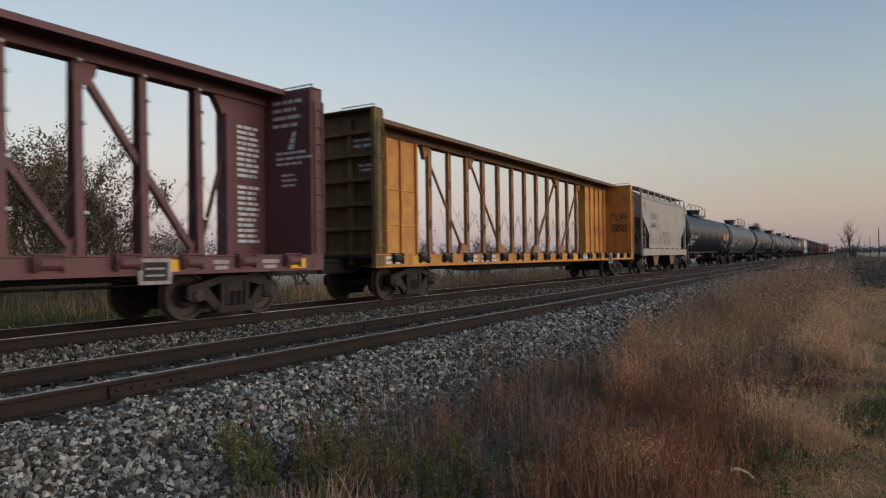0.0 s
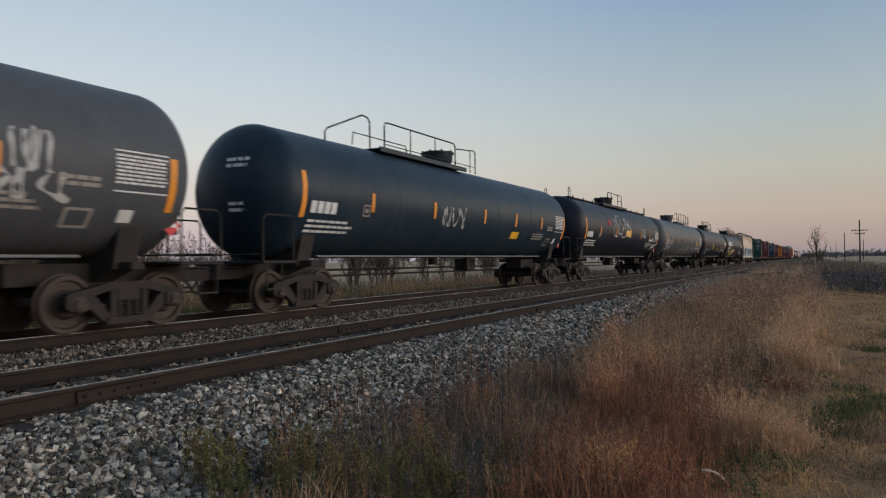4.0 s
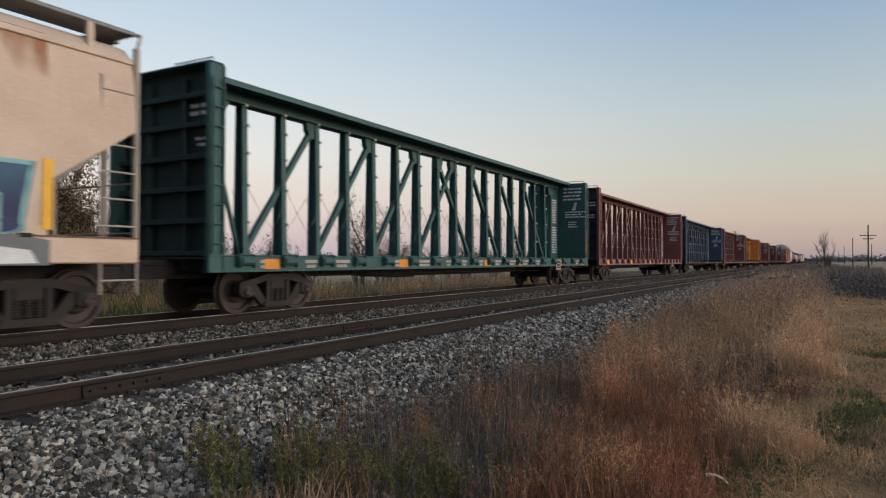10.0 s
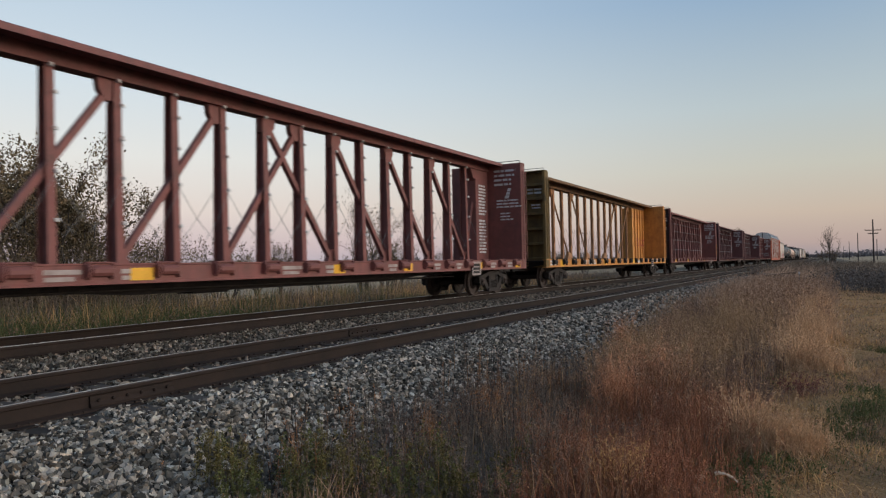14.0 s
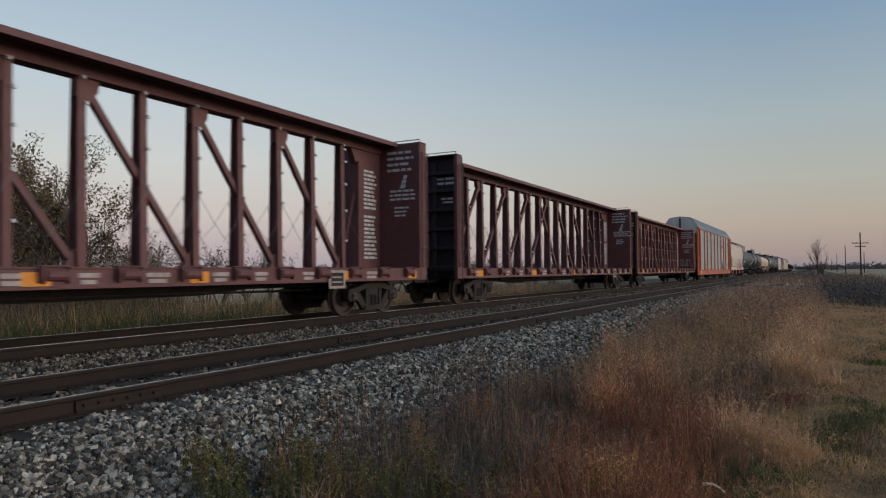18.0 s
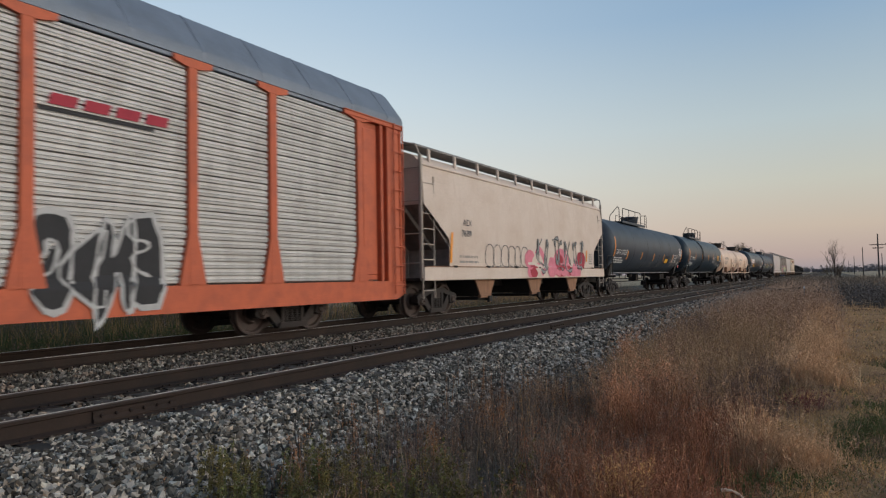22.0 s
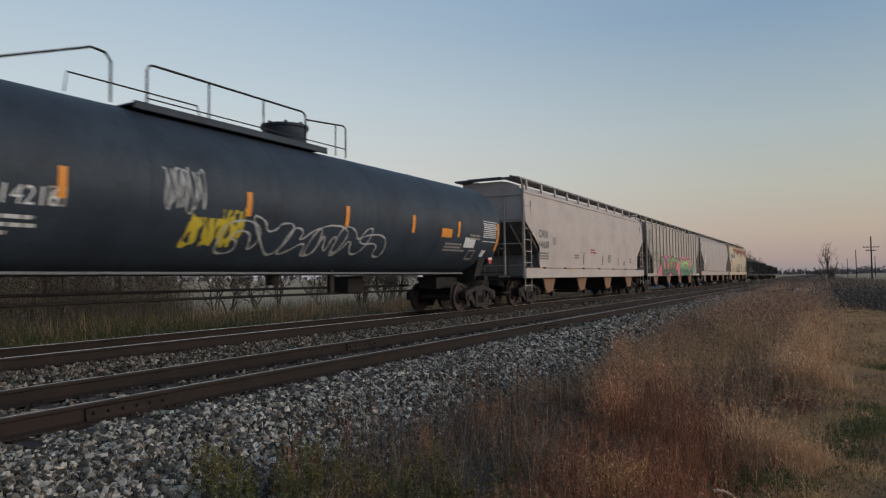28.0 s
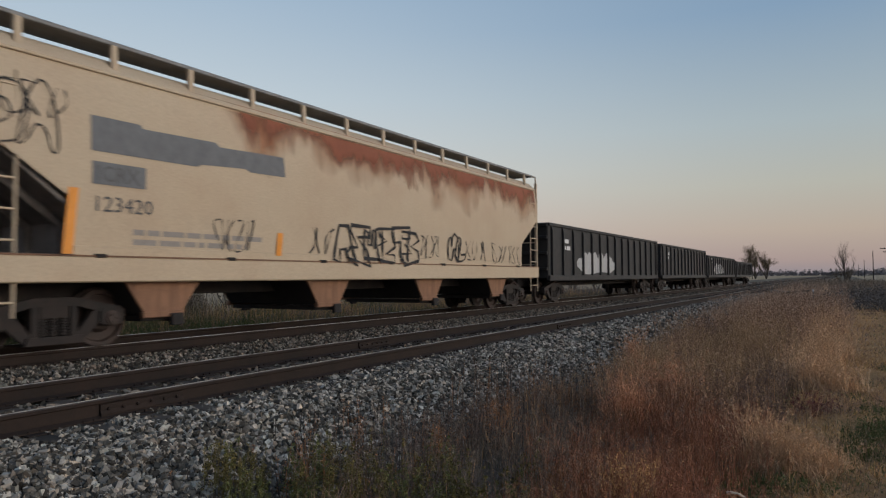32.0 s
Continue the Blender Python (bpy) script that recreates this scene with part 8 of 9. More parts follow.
def sprays(name, p, height, width, arms, reach, n_leaf, leaf, material, label, seed, low=0.3, lean=0.12, rise=0.7, category="weeds"):
    """Branched dry weeds at p: a stem, side twigs from low upwards, and small leaves or seed heads along the twigs."""
    g = np.random.default_rng(seed)
    n = len(p)
    h = g.uniform(height[0], height[1], n) * patchy(p, n)
    d = g.normal(0, lean, (n, 2))
    w = g.uniform(width[0], width[1], n)
    turn = g.uniform(0, 6.283, n)
    side = np.stack([np.cos(turn), np.sin(turn), np.zeros(n)], 1)

    def on_stem(t, i):
        return p[i] + np.stack([d[i, 0] * h[i] * t ** 1.6, d[i, 1] * h[i] * t ** 1.6, h[i] * t], 1)

    every = np.arange(n)
    rows = []
    for t, k in ((0.0, 1.0), (0.5, 0.75), (1.0, 0.25)):
        c = on_stem(np.full(n, t), every)
        rows += [c - side * (w * k * 0.5)[:, None], c + side * (w * k * 0.5)[:, None]]
    stem = np.stack(rows, 1).reshape(-1, 3)
    f4 = (every[:, None, None] * 6 + np.array([(0, 1, 3, 2), (2, 3, 5, 4)])[None]).reshape(-1, 4)
    i = np.repeat(every, arms)
    t = low + (0.97 - low) * g.random(n * arms)
    a = g.uniform(0, 6.283, n * arms)
    long = reach * h[i] * (1.15 - t) * g.uniform(0.5, 1.3, n * arms)
    base = on_stem(t, i)
    way = np.stack([np.cos(a) * long, np.sin(a) * long, rise * long * g.uniform(0.4, 1.6, n * arms)], 1)
    off = np.stack([-np.sin(a), np.cos(a), np.zeros(n * arms)], 1) * (w[i] * 0.3)[:, None]
    twig = np.stack([base - off, base + off, base + way], 1).reshape(-1, 3)
    f3 = len(stem) + np.arange(n * arms)[:, None] * 3 + np.array([0, 1, 2])
    j = g.integers(0, n * arms, n * n_leaf)
    q = base[j] + way[j] * g.uniform(0.25, 1.08, (n * n_leaf, 1)) + g.normal(0, leaf * 0.8, (n * n_leaf, 3))
    u = g.normal(0, 1, (n * n_leaf, 3))
    u /= np.linalg.norm(u, axis=1, keepdims=True)
    x = np.cross(u, g.normal(0, 1, (n * n_leaf, 3)))
    x /= np.linalg.norm(x, axis=1, keepdims=True)
    sz = leaf * g.uniform(0.5, 1.4, (n * n_leaf, 1))
    cards = np.stack([q - u * sz, q - x * sz * 0.5, q + u * sz, q + x * sz * 0.5], 1).reshape(-1, 3)
    fl = len(stem) + len(twig) + np.arange(n * n_leaf)[:, None] * 4 + np.array([0, 1, 2, 3])
    return thing(name, raw_mesh(name, np.concatenate([stem, twig, cards]), [f4, f3, fl]), material, label, category, kind="stuff")


def plant_verges():
    def at(p, x, y, z=None):
        p[:, 0] += x
        p[:, 1] += y
        p[:, 2] = ground_at(p[:, 0]) if z is None else z
        return p

    def spot(n, x, y, rx, ry, seed, z=None):
        """n plants thickest in the middle of a spot."""
        g = np.random.default_rng(seed)
        return at(np.stack([g.normal(0, rx * 0.5, n), g.normal(0, ry * 0.5, n), np.zeros(n)], 1), x, y, z)

    # russet stand near the eye
    p = np.concatenate([scatter(2600, -1.75, -0.72, 4.2, 8.2, 1, 1.1, taper=-0.12), scatter(2600, -2.0, -0.65, 4.3, 8.6, 301, 1.1, 50, 0.22, -0.1)])
    blades("russet_grass", p, (0.22, 0.56), (0.004, 0.009), 0.24, G_RED, "dense russet-red dry grass beside the ballast", 1)
    sprays("russet_weeds", scatter(1300, -1.95, -0.62, 4.3, 8.0, 321, 1.05, 120, 0.2, -0.1), (0.30, 0.58), (0.003, 0.006), 9, 0.24, 34, 0.0062, G_RED, "bushy russet weeds with fine seed heads", 321)
    sprays("russet_weeds", scatter(420, -2.1, -0.7, 4.3, 9.0, 322, 1.05, 40, 0.2, -0.1), (0.34, 0.62), (0.003, 0.006), 9, 0.22, 30, 0.0062, G_BROWN, "brown weeds among the russet", 322)
    # mixed brown plumes along the verge
    p = np.concatenate([scatter(1300, -3.2, -0.75, 8.2, 30, 2, 1.35, taper=-0.02), scatter(3200, -3.2, -0.75, 8.4, 30, 302, 1.35, 80, 0.24, -0.02)])
    blades("brown_grass", p, (0.30, 0.82), (0.006, 0.013), 0.2, G_BROWN, "tall brown dry grass along the verge", 2)
    sprays("brown_plumes", scatter(1400, -3.2, -0.8, 7.6, 20, 323, 1.25, 70, 0.22, -0.02), (0.38, 0.76), (0.004, 0.008), 10, 0.22, 38, 0.0088, G_BROWN, "feathery brown plumes in a dense stand", 323)
    sprays("ochre_plumes", scatter(1300, -3.0, -0.9, 8.2, 21, 324, 1.2, 52, 0.24, -0.02), (0.5, 1.0), (0.004, 0.008), 10, 0.22, 40, 0.0095, G_OCHRE, "feathery ochre plumes in a dense stand", 324)
    sprays("dusky_plumes", scatter(700, -3.3, -0.7, 7.4, 22, 325, 1.2, 60, 0.34, -0.02), (0.35, 0.78), (0.004, 0.008), 10, 0.24, 34, 0.0095, G_DUSK, "dark purplish-brown weeds between the plumes", 325)
    sprays("far_plumes", scatter(1500, -3.5, -0.6, 18, 46, 326, 1.2, 160, 0.5), (0.45, 0.95), (0.010, 0.018), 9, 0.24, 26, 0.024, G_BROWN, "hazy brown plumes far along the verge", 326)
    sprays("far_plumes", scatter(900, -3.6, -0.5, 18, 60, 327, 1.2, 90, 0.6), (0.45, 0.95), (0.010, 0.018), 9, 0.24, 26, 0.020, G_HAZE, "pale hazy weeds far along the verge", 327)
    p = scatter(6000, -4.6, 0.3, 27, 95, 3, 1.3)
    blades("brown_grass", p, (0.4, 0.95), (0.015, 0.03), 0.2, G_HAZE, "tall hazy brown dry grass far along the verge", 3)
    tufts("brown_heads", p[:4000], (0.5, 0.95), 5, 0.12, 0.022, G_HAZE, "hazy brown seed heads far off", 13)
    # single clumps that stand out
    for i, (x, y, rx, n, hh, m, label) in enumerate((
            (-2.02, 7.3, 0.2, 110, 0.78, G_PEACH, "peach-coloured feathery clump"), (-1.85, 8.5, 0.3, 140, 0.84, G_PEACH, "peach-coloured feathery clump"),
            (-2.95, 11.2, 0.18, 80, 1.0, G_PEACH, "peach-coloured feathery clump"), (-2.3, 9.2, 0.34, 130, 0.92, G_OCHRE, "ochre feathery clump"),
            (-1.5, 10.6, 0.4, 140, 0.98, G_OCHRE, "ochre feathery clump"), (-2.6, 13.2, 0.4, 120, 0.9, G_BROWN, "brown feathery clump"),
            (-1.7, 14.5, 0.45, 140, 1.05, G_OCHRE, "ochre feathery clump"), (-2.9, 16.8, 0.4, 110, 0.95, G_DUSK, "dark feathery clump"),
            (-3.05, 6.35, 0.09, 26, 0.5, G_RUST, "orange-brown weed clump on the ballast foot"), (-3.3, 5.6, 0.1, 20, 0.42, G_RUST, "orange-brown weed clump on the ballast foot"),
            (-0.32, 9.5, 0.26, 40, 0.42, G_WINE, "low wine-red shrub beside the straw"), (-0.9, 9.0, 0.3, 150, 0.5, G_DUSK, "dark purplish matted weeds"), (-1.25, 9.9, 0.34, 150, 0.6, G_DUSK, "dark purplish matted weeds"),
            (-0.95, 10.8, 0.3, 120, 0.55, G_DUSK, "dark purplish matted weeds"), (-1.9, 4.95, 0.16, 36, 0.42, G_RUST, "orange-brown weed clump"), (-1.6, 6.2, 0.2, 50, 0.5, G_DUSK, "dark weed clump among the russet"))):
        sprays("weed_clump", spot(n, x, y, rx, rx * 1.1, 700 + i), (hh * 0.6, hh * 1.12), (0.003, 0.007), 10, 0.24, 44, 0.0068 if y < 8 else 0.0088, m, label, 720 + i)
    # upright orange-brown stalks standing over the ballast foot
    p = spot(70, -3.0, 8.2, 0.5, 0.5, 741)
    blades("amber_stalks", p, (0.42, 0.78), (0.008, 0.015), 0.06, G_OCHRE, "upright amber stalks at the ballast foot", 742, category="weeds")
    sprays("amber_weeds", spot(110, -3.05, 8.3, 0.55, 0.6, 743), (0.35, 0.68), (0.004, 0.008), 7, 0.16, 22, 0.008, G_RUST, "amber weeds at the ballast foot", 743)
    # single stalks, pale and dark, through the whole stand
    p = scatter(420, -3.0, -0.6, 4.3, 22, 310, 1.4, taper=-0.03)
    blades("pale_stalks", p, (0.45, 0.9), (0.004, 0.008), 0.16, G_TAN, "single pale dry stalks", 310)
    tufts("pale_stalk_heads", p[:240], (0.5, 0.9), 9, 0.018, 0.007, G_TAN, "pale heads on single stalks", 311)
    p = scatter(800, -3.4, -0.7, 4.0, 22, 312, 1.4, taper=-0.03)
    blades("dark_stalks", p, (0.35, 0.85), (0.005, 0.010), 0.12, BARK, "single dark dead stalks", 312)
    # grey mass between the ballast and the russet stand
    sprays("grey_weeds", scatter(900, -3.2, -1.8, 4.2, 9.5, 331, 1.1, 110, 0.22, -0.06), (0.26, 0.6), (0.003, 0.007), 9, 0.26, 30, 0.007, G_GREY, "tangled grey-brown dead weeds", 331)
    sprays("grey_weeds", scatter(380, -3.5, -2.0, 3.6, 8.5, 332, 1.1, 60, 0.22, -0.06), (0.26, 0.58), (0.003, 0.007), 9, 0.24, 26, 0.007, G_DUSK, "tangled dark dead weeds", 332)
    sprays("mauve_weeds", scatter(320, -3.3, -2.4, 3.5, 5.4, 333, 1.0, 40, 0.2), (0.14, 0.34), (0.002, 0.004), 12, 0.4, 22, 0.005, G_MAUVE, "low mauve-grey wiry weeds", 333, low=0.1)
    # lone stalks rising over the stones
    sprays("dark_stalks", scatter(110, -4.5, -2.6, 3.3, 9.5, 334, 1.05, taper=-0.03), (0.3, 0.72), (0.007, 0.013), 8, 0.20, 16, 0.008, BARK, "dark dead stalks on the ballast foot", 334, low=0.45, lean=0.08)
    sprays("brown_stalks", scatter(90, -4.4, -2.5, 3.3, 9.0, 335, 1.05, taper=-0.03), (0.24, 0.6), (0.005, 0.009), 8, 0.2, 20, 0.0075, G_RUST, "rusty brown stalks on the ballast foot", 335, low=0.35, lean=0.08)
    for i, (m, n, label) in enumerate(((G_DUSK, 150, "dark thin weeds creeping up the ballast"), (G_GREY, 170, "grey thin weeds creeping up the ballast"), (G_RUST, 110, "rusty thin weeds creeping up the ballast"), (BARK, 70, "near-black dead weeds on the ballast"))):
        p = scatter(n * 2, -4.35, -2.7, 4.0, 9.2, 761 + i, 1.0, n // 3, 0.16, -0.02)
        sprays("creeping_weeds", p[p[:, 0] > -4.4 + 0.55 * np.abs(np.sin(3.1 * p[:, 1] + i))], (0.22, 0.56), (0.004, 0.009), 8, 0.2, 18, 0.0075, m, label, 765 + i, low=0.3, lean=0.1)
    # olive clumps along the foot of the ballast
    g = np.random.default_rng(7)
    for i, (x, y) in enumerate(((-4.12, 3.72), (-3.92, 3.66), (-3.72, 3.62), (-3.55, 3.95), (-3.42, 3.8), (-3.22, 4.0), (-3.08, 3.9), (-2.92, 4.15), (-2.75, 4.3), (-2.6, 4.05), (-2.45, 4.5), (-2.3, 4.3), (-3.75, 4.3), (-3.0, 4.7), (-4.35, 4.0), (-2.2, 4.9), (-4.0, 3.95), (-3.62, 3.5), (-3.32, 4.3), (-3.15, 3.7), (-2.82, 3.95), (-2.66, 4.6), (-2.52, 4.25), (-2.38, 4.0), (-2.1, 4.45), (-3.5, 4.6), (-3.85, 4.6), (-2.9, 5.0))):
        m = (G_OLIVE, G_OLIVE, G_GREEN, G_OLIVE, G_GREEN)[i % 5]
        sprays("olive_weeds", spot(int(g.integers(9, 17)), x, y, 0.17, 0.2, 400 + i), (0.34, 0.56), (0.003, 0.006), 12, 0.13, 80, 0.0088, m, "upright olive-green weeds near the ballast", 440 + i, low=0.12, lean=0.07, rise=1.3)
    # pale fluffy forbs at the front
    for i, (x, y, hh) in enumerate(((-1.33, 4.72, 0.5), (-1.48, 4.78, 0.42), (-1.22, 4.85, 0.44), (-1.85, 4.6, 0.36), (-2.1, 4.75, 0.34))):
        sprays("pale_forb", spot(9, x, y, 0.12, 0.12, 480 + i), (hh * 0.8, hh * 1.1), (0.003, 0.005), 12, 0.3, 90, 0.0062, G_TAN, "pale dry forb with fluffy heads", 490 + i, low=0.4)
    blades("undergrowth", scatter(9000, -3.3, -0.5, 3.2, 16, 8, 1.2), (0.06, 0.26), (0.002, 0.006), 0.5, G_DUSK, "low dark undergrowth", 72)
    blades("undergrowth", scatter(3000, -2.9, -0.4, 3.6, 14, 18, 1.2, 90, 0.2), (0.06, 0.24), (0.003, 0.007), 0.5, G_GREEN, "low green undergrowth", 73)
    # straw clumps at the edge of the mown strip
    for i, (x, y, n, hh, r) in enumerate(((-0.55, 6.75, 900, 0.62, 0.19), (-0.34, 6.72, 900, 0.56, 0.19), (-0.70, 6.95, 260, 0.66, 0.16), (-0.14, 6.9, 300, 0.40, 0.16), (-0.45, 11.9, 900, 0.66, 0.26), (-0.15, 11.7, 700, 0.54, 0.26), (-0.5, 12.6, 600, 0.72, 0.3), (-0.62, 13.9, 460, 0.62, 0.32),
                                          (-0.42, 15.8, 800, 0.75, 0.32), (-0.2, 16.6, 600, 0.7, 0.34), (-0.4, 18.2, 600, 0.8, 0.34), (-0.4, 21.0, 500, 0.85, 0.4), (-0.5, 24.0, 450, 0.85, 0.4), (-0.4, 28.0, 450, 0.8, 0.4))):
        p = spot(n, x, y, r * 1.3, r * 1.3, 80 + i, GROUND)
        blades("straw_clump", p, (hh * 0.5, hh * 1.15), (0.004, 0.009) if y < 9 else (0.007, 0.015), 0.5, G_STRAW, "arching clump of straw-coloured grass", 90 + i, seg=5, droop=0.7)
        sprays("straw_heads", p[: n // 9], (hh * 0.75, hh * 1.2), (0.003, 0.005), 4, 0.12, 16, 0.0085 if y < 9 else 0.013, G_STRAW, "pale nodding seed heads", 190 + i, low=0.5, lean=0.4)
    for i, (x, y, hh) in enumerate(((-0.5, 5.55, 0.14), (-0.46, 6.15, 0.18), (-0.3, 6.3, 0.15), (-0.66, 6.0, 0.2), (0.02, 7.6, 0.2), (0.2, 8.3, 0.24), (0.32, 8.7, 0.26), (0.5, 9.0, 0.26), (0.62, 9.5, 0.26), (0.9, 9.2, 0.24), (0.45, 9.9, 0.24), (1.1, 9.8, 0.22), (-0.06, 6.95, 0.16), (0.0, 11.2, 0.14), (0.9, 14.5, 0.22), (1.4, 17.0, 0.3))):
        p = spot(300, x, y, 0.34, 0.34, 520 + i, GROUND)
        blades("green_clump", p, (hh * 0.4, hh), (0.004, 0.010), 0.45, G_LAWN, "dark green clump at the edge of the mown strip", 530 + i, seg=3, category="weeds")
        sprays("green_leaves", p[:24], (hh * 0.4, hh * 0.9), (0.003, 0.005), 5, 0.4, 12, 0.012, G_LAWN, "broad dark green leaves in the mown strip", 560 + i, low=0.2)
    # the same strips about and behind the eye
    blades("verge_grass", scatter(9000, -3.3, -0.7, -16, 3.6, 610, 0.7), (0.15, 0.45), (0.006, 0.012), 0.25, G_BROWN, "brown dry grass along the verge", 610)
    blades("verge_grass", scatter(5000, -2.6, -0.7, -16, 2.6, 611, 0.7, 120, 0.3), (0.15, 0.45), (0.006, 0.012), 0.25, G_RED, "russet dry grass along the verge", 611)
    p = scatter(15000, -0.8, 5, -14, 5, 612, 0.8)
    p[:, 2] = lawn_height(p[:, 0], p[:, 1])
    blades("lawn_blades", p, (0.04, 0.12), (0.008, 0.016), 0.9, G_TAN, "short straw-coloured mown grass", 612, seg=2)
    # mown strip: short stubble, matted tussocks that lie over, green tufts between
    for i, (n, y0, y1, w) in enumerate(((15000, 5, 16, 0.007), (9000, 15, 42, 0.018))):
        far = 6.5 if i else 3
        for k, (m, share, clumps, cr, hh, lean, label) in enumerate((
                (G_TAN, 1.0, 0, 0, (0.04, 0.12), 0.9, "short straw-coloured mown grass"), (G_TAN, 0.75, 90, 0.17, (0.10, 0.24), 1.1, "matted straw tussocks lying in the mown grass"),
                (G_BROWN, 0.9, 110, 0.17, (0.08, 0.22), 1.0, "matted brown tussocks in the mown grass"), (G_DUSK, 0.22, 46, 0.16, (0.04, 0.12), 0.8, "dark dead thatch in the mown grass"), (G_LAWN, 0.38, 34, 0.2, (0.06, 0.14), 0.7, "patches of green in the mown grass"))):
            p = scatter(int(n * share), -0.7, far, y0, y1, 9 + i + 40 * k, 1.2, clumps * (1 + i), cr * (1 + 0.8 * i))
            p[:, 2] = lawn_height(p[:, 0], p[:, 1]) - 0.01
            blades("lawn_blades", p, hh, (w * 0.7, w * 1.4), lean, m, label, 100 + i + 10 * k, seg=2, droop=0.55)
    # dark brush beyond the mown strip
    p = at(scatter(8000, 0.2, 16, 36, 62, 11, 1.1, 300, 0.9), 0, 0, GROUND - 0.15)
    blades("dark_brush", p, (0.45, 1.25), (0.02, 0.045), 0.4, G_DARK, "dark leafless brush in a hollow", 102, category="brush")
    tufts("dark_brush", p[:5000], (0.3, 1.2), 4, 0.14, 0.06, G_DARK, "dark brush twigs and leaves", 112)
    p = at(scatter(6000, -6.5, 8, 70, 170, 16, 1.2, 200, 1.6), 0, 0, GROUND - 0.1)
    blades("far_brush", p, (0.6, 1.6), (0.05, 0.10), 0.35, G_GREY, "grey-brown brush far along the line", 122, category="brush")
    # verge behind the train
    p = at(scatter(20000, -22, -14.0, 2, 75, 12, 1.3), 0, 0, GROUND - 0.12)
    blades("far_verge", p, (0.25, 0.6), (0.01, 0.024), 0.25, G_DRAB, "drab green dry grass beyond the far track", 103)
    tufts("far_verge_heads", p[:2600], (0.3, 0.7), 5, 0.08, 0.035, G_BROWN, "brown seed heads beyond the far track", 113)
    p = at(scatter(8000, -19, -14.2, 2, 40, 13, 1.3, 160, 0.5), 0, 0, GROUND - 0.12)
    blades("far_verge", p, (0.25, 0.6), (0.012, 0.03), 0.3, G_GREEN, "olive weeds beyond the far track", 104)
    p = at(scatter(9000, -23, -15, 5, 17, 15, 1.1, 130, 0.5), 0, 0, GROUND - 0.12)
    blades("green_brush", p, (0.4, 0.95), (0.01, 0.025), 0.35, G_LAWN, "dark green brush beyond the far track", 106, category="brush")
    p = at(scatter(9000, -29, -24, 8, 21, 39, 1.0, 150, 0.6), 0, 0, GROUND - 0.12)
    blades("thicket", p, (1.3, 3.6), (0.010, 0.022), 0.22, G_GREY, "tall grey-brown thicket under the trees", 109, category="thicket")
    tufts("thicket_leaves", p[:5000], (0.8, 3.2), 6, 0.12, 0.05, LEAF, "brown leaves in the thicket", 119)
    p = at(scatter(5000, -29, -25, 20, 80, 49, 1.2, 200, 0.6), 0, 0, GROUND - 0.12)
    blades("thicket", p[:2200], (0.8, 1.8), (0.010, 0.02), 0.25, G_GREY, "low grey-brown thicket at the field edge", 110, category="thicket")
    p = at(scatter(3000, -26, -20, 7, 34, 29, 1.2, 90, 0.7), 0, 0, GROUND - 0.12)
    blades("field_edge_brush", p, (0.6, 1.3), (0.010, 0.024), 0.3, G_GREEN, "dull green brush along the field edge", 108, category="brush")
    p = at(scatter(6000, -26, -18, 8, 60, 59, 1.2, 260, 0.6), 0, 0, GROUND - 0.12)
    blades("field_edge_brush", p, (0.4, 1.15), (0.012, 0.026), 0.16, G_TAN, "pale straw stalks along the field edge", 111, category="brush")
    p = at(scatter(3500, -26, -21, 8, 90, 19, 1.2, 120, 0.6), 0, 0, GROUND - 0.12)
    blades("field_edge_brush", p, (0.6, 1.65), (0.012, 0.03), 0.3, G_GREY, "grey brush along the field edge", 107, category="brush")
    p = at(scatter(2500, -27, -20, 4, 80, 14, 1.2, 100, 0.7), 0, 0, GROUND - 0.1)
    blades("far_verge", p, (0.5, 1.1), (0.015, 0.03), 0.25, G_MAUVE, "tall grey-brown weeds at the field edge", 105)


plant_verges()


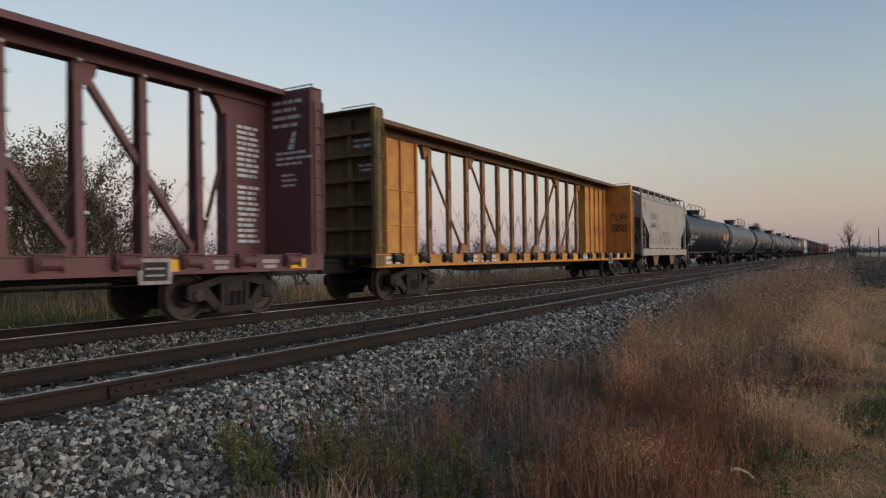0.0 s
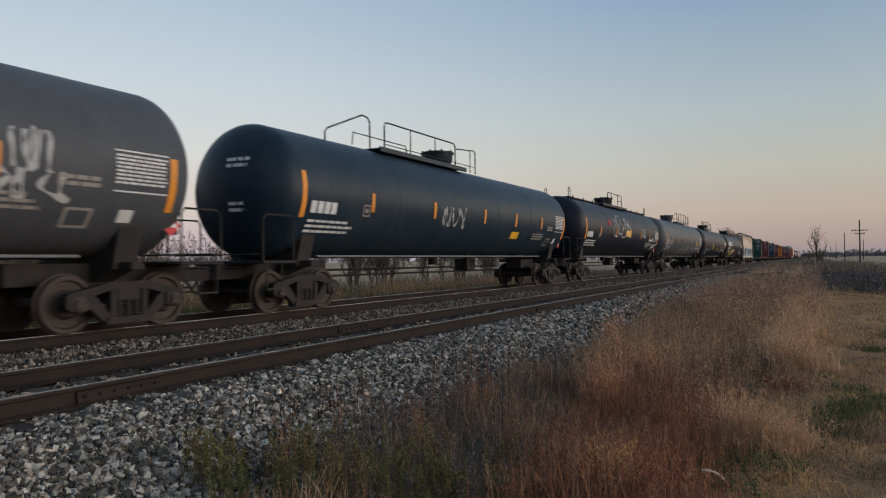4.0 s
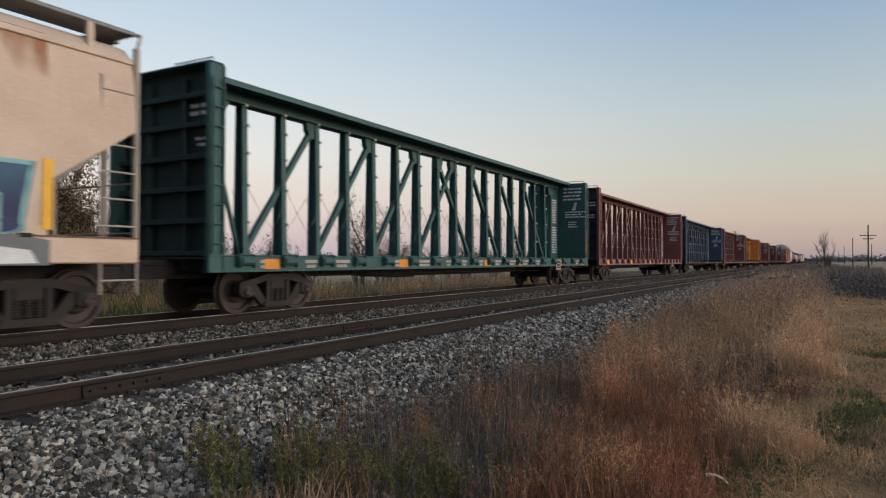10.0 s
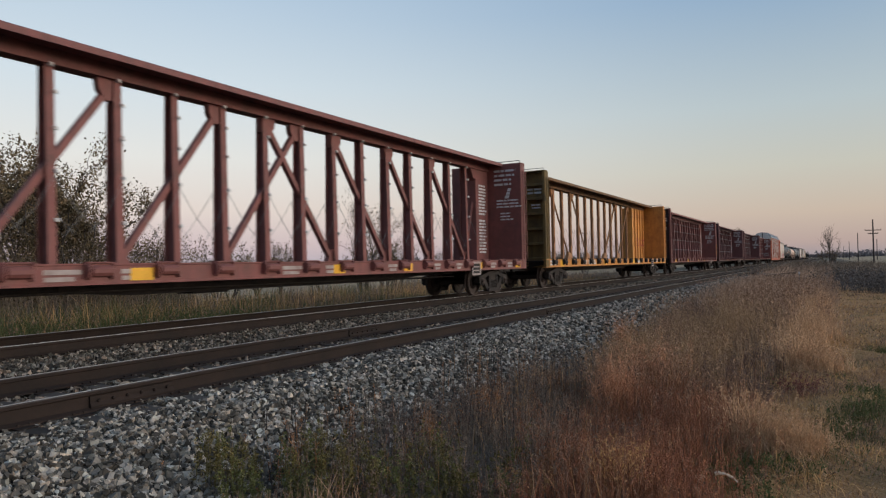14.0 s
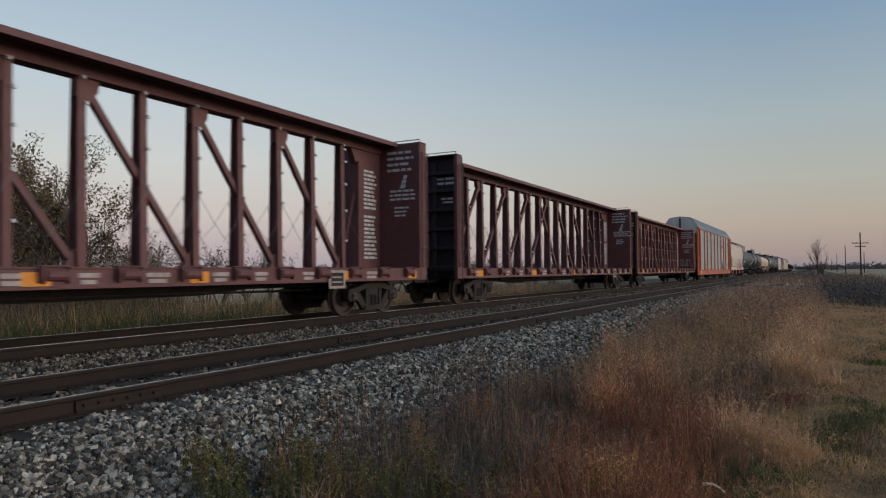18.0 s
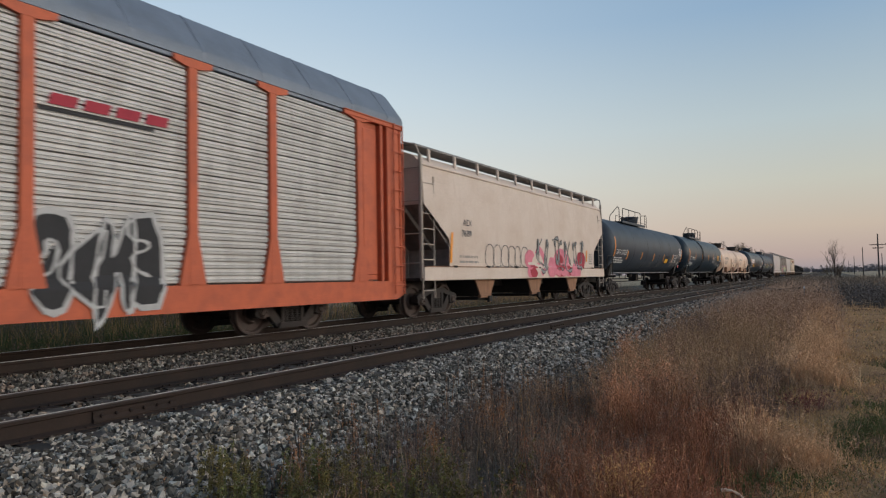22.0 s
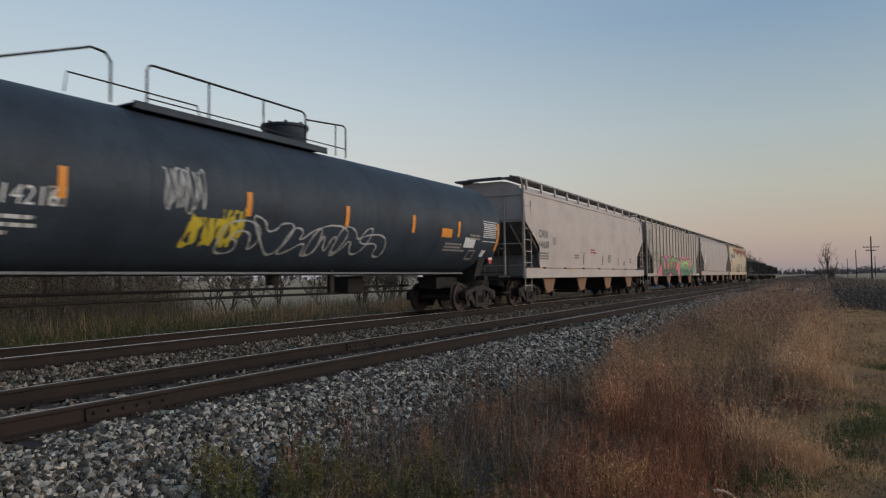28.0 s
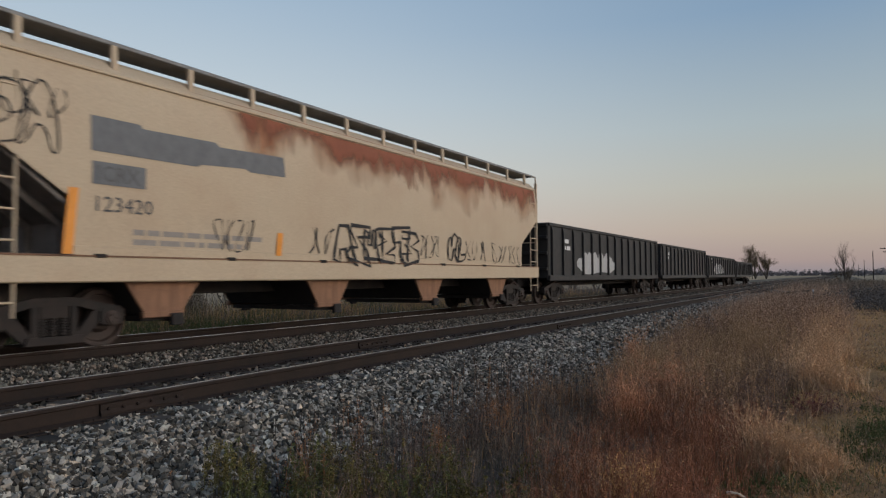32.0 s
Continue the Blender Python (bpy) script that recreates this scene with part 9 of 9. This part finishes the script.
def lineside_scraps():
    """A heap of old ties and a pale stake by the line, and one foxtail in the grass."""
    heap = tagged(new("tie_heap"), "low heap of discarded weathered railway ties beside the ballast", "timber heap")
    heap.location = (-3.6, 58.0, GROUND)
    rng = random.Random(77)
    log = shared("old_tie", lambda b: b.box(-1.2, 1.2, -0.12, 0.12, -0.09, 0.09, 0.015))
    for i in range(9):
        t = part("old_tie", log, (TIE, TIE, PALEWOOD)[i % 3], heap, "", (rng.uniform(-0.5, 0.5), rng.uniform(-0.7, 0.7), 0.1 + 0.17 * (i // 3)))
        t.rotation_euler = (rng.uniform(-0.1, 0.1), rng.uniform(-0.12, 0.12), rng.uniform(-0.5, 0.5))
    stake = tagged(new("marker_stake"), "short pale wooden marker stake in the verge", "stake")
    stake.location = (-1.35, 41.0, GROUND)
    part("shaft", shared("stake", lambda b: b.box(-0.03, 0.03, -0.03, 0.03, -0.1, 1.0, 0.008)), PALEWOOD, stake)
    part("cap", shared("stake_cap", lambda b: b.box(-0.034, 0.034, -0.034, 0.034, 0.85, 0.98, 0.008)), W_PAINT, stake, "whitewashed top")
    fox = tagged(new("foxtail"), "single pale fluffy foxtail head nodding over the grass", "grass head")
    fox.location = (-0.66, 4.95, GROUND)
    bend = [(0, 0, 0), (-0.02, 0.0, 0.14), (-0.03, 0.01, 0.22), (-0.01, 0.02, 0.265), (0.03, 0.03, 0.275)]
    part("stem", shared("fox_stem", lambda b: b.tube(bend, 0.0025, 5)), G_TAN, fox)
    part("head", shared("fox_head", lambda b: b.tube([(-0.045, 0.0, 0.285), (-0.02, 0.01, 0.292), (0.02, 0.025, 0.285), (0.06, 0.035, 0.265), (0.09, 0.045, 0.235)], 0.013, 8, 0.006), 60), G_PALE, fox, "fluffy cream head")


lineside_scraps()


# ---- what moves: the cars roll along the far track, their wheels turn ----
def motions():
    times = [float(t) for t in range(33)]
    for ob, c in TRAIN:
        walk(ob, [(t, pose(TRAIN_X, c - gone(t), TRAIN_Z)) for t in times])
    ticks = [k / FPS for k in range(32 * FPS + 1)]
    for s in (-1, 1):
        first = WHEELSETS[s][0]
        walk(first, [(t, pose(0, s * 0.89, 0.457, math.degrees(gone(t) / 0.457) % 360)) for t in ticks])
        act, slot = first.animation_data.action, first.animation_data.action_slot
        for w in WHEELSETS[s][1:]:
            w.rotation_mode = "QUATERNION"
            w.animation_data_create()
            w.animation_data.action, w.animation_data.action_slot = act, slot


motions()
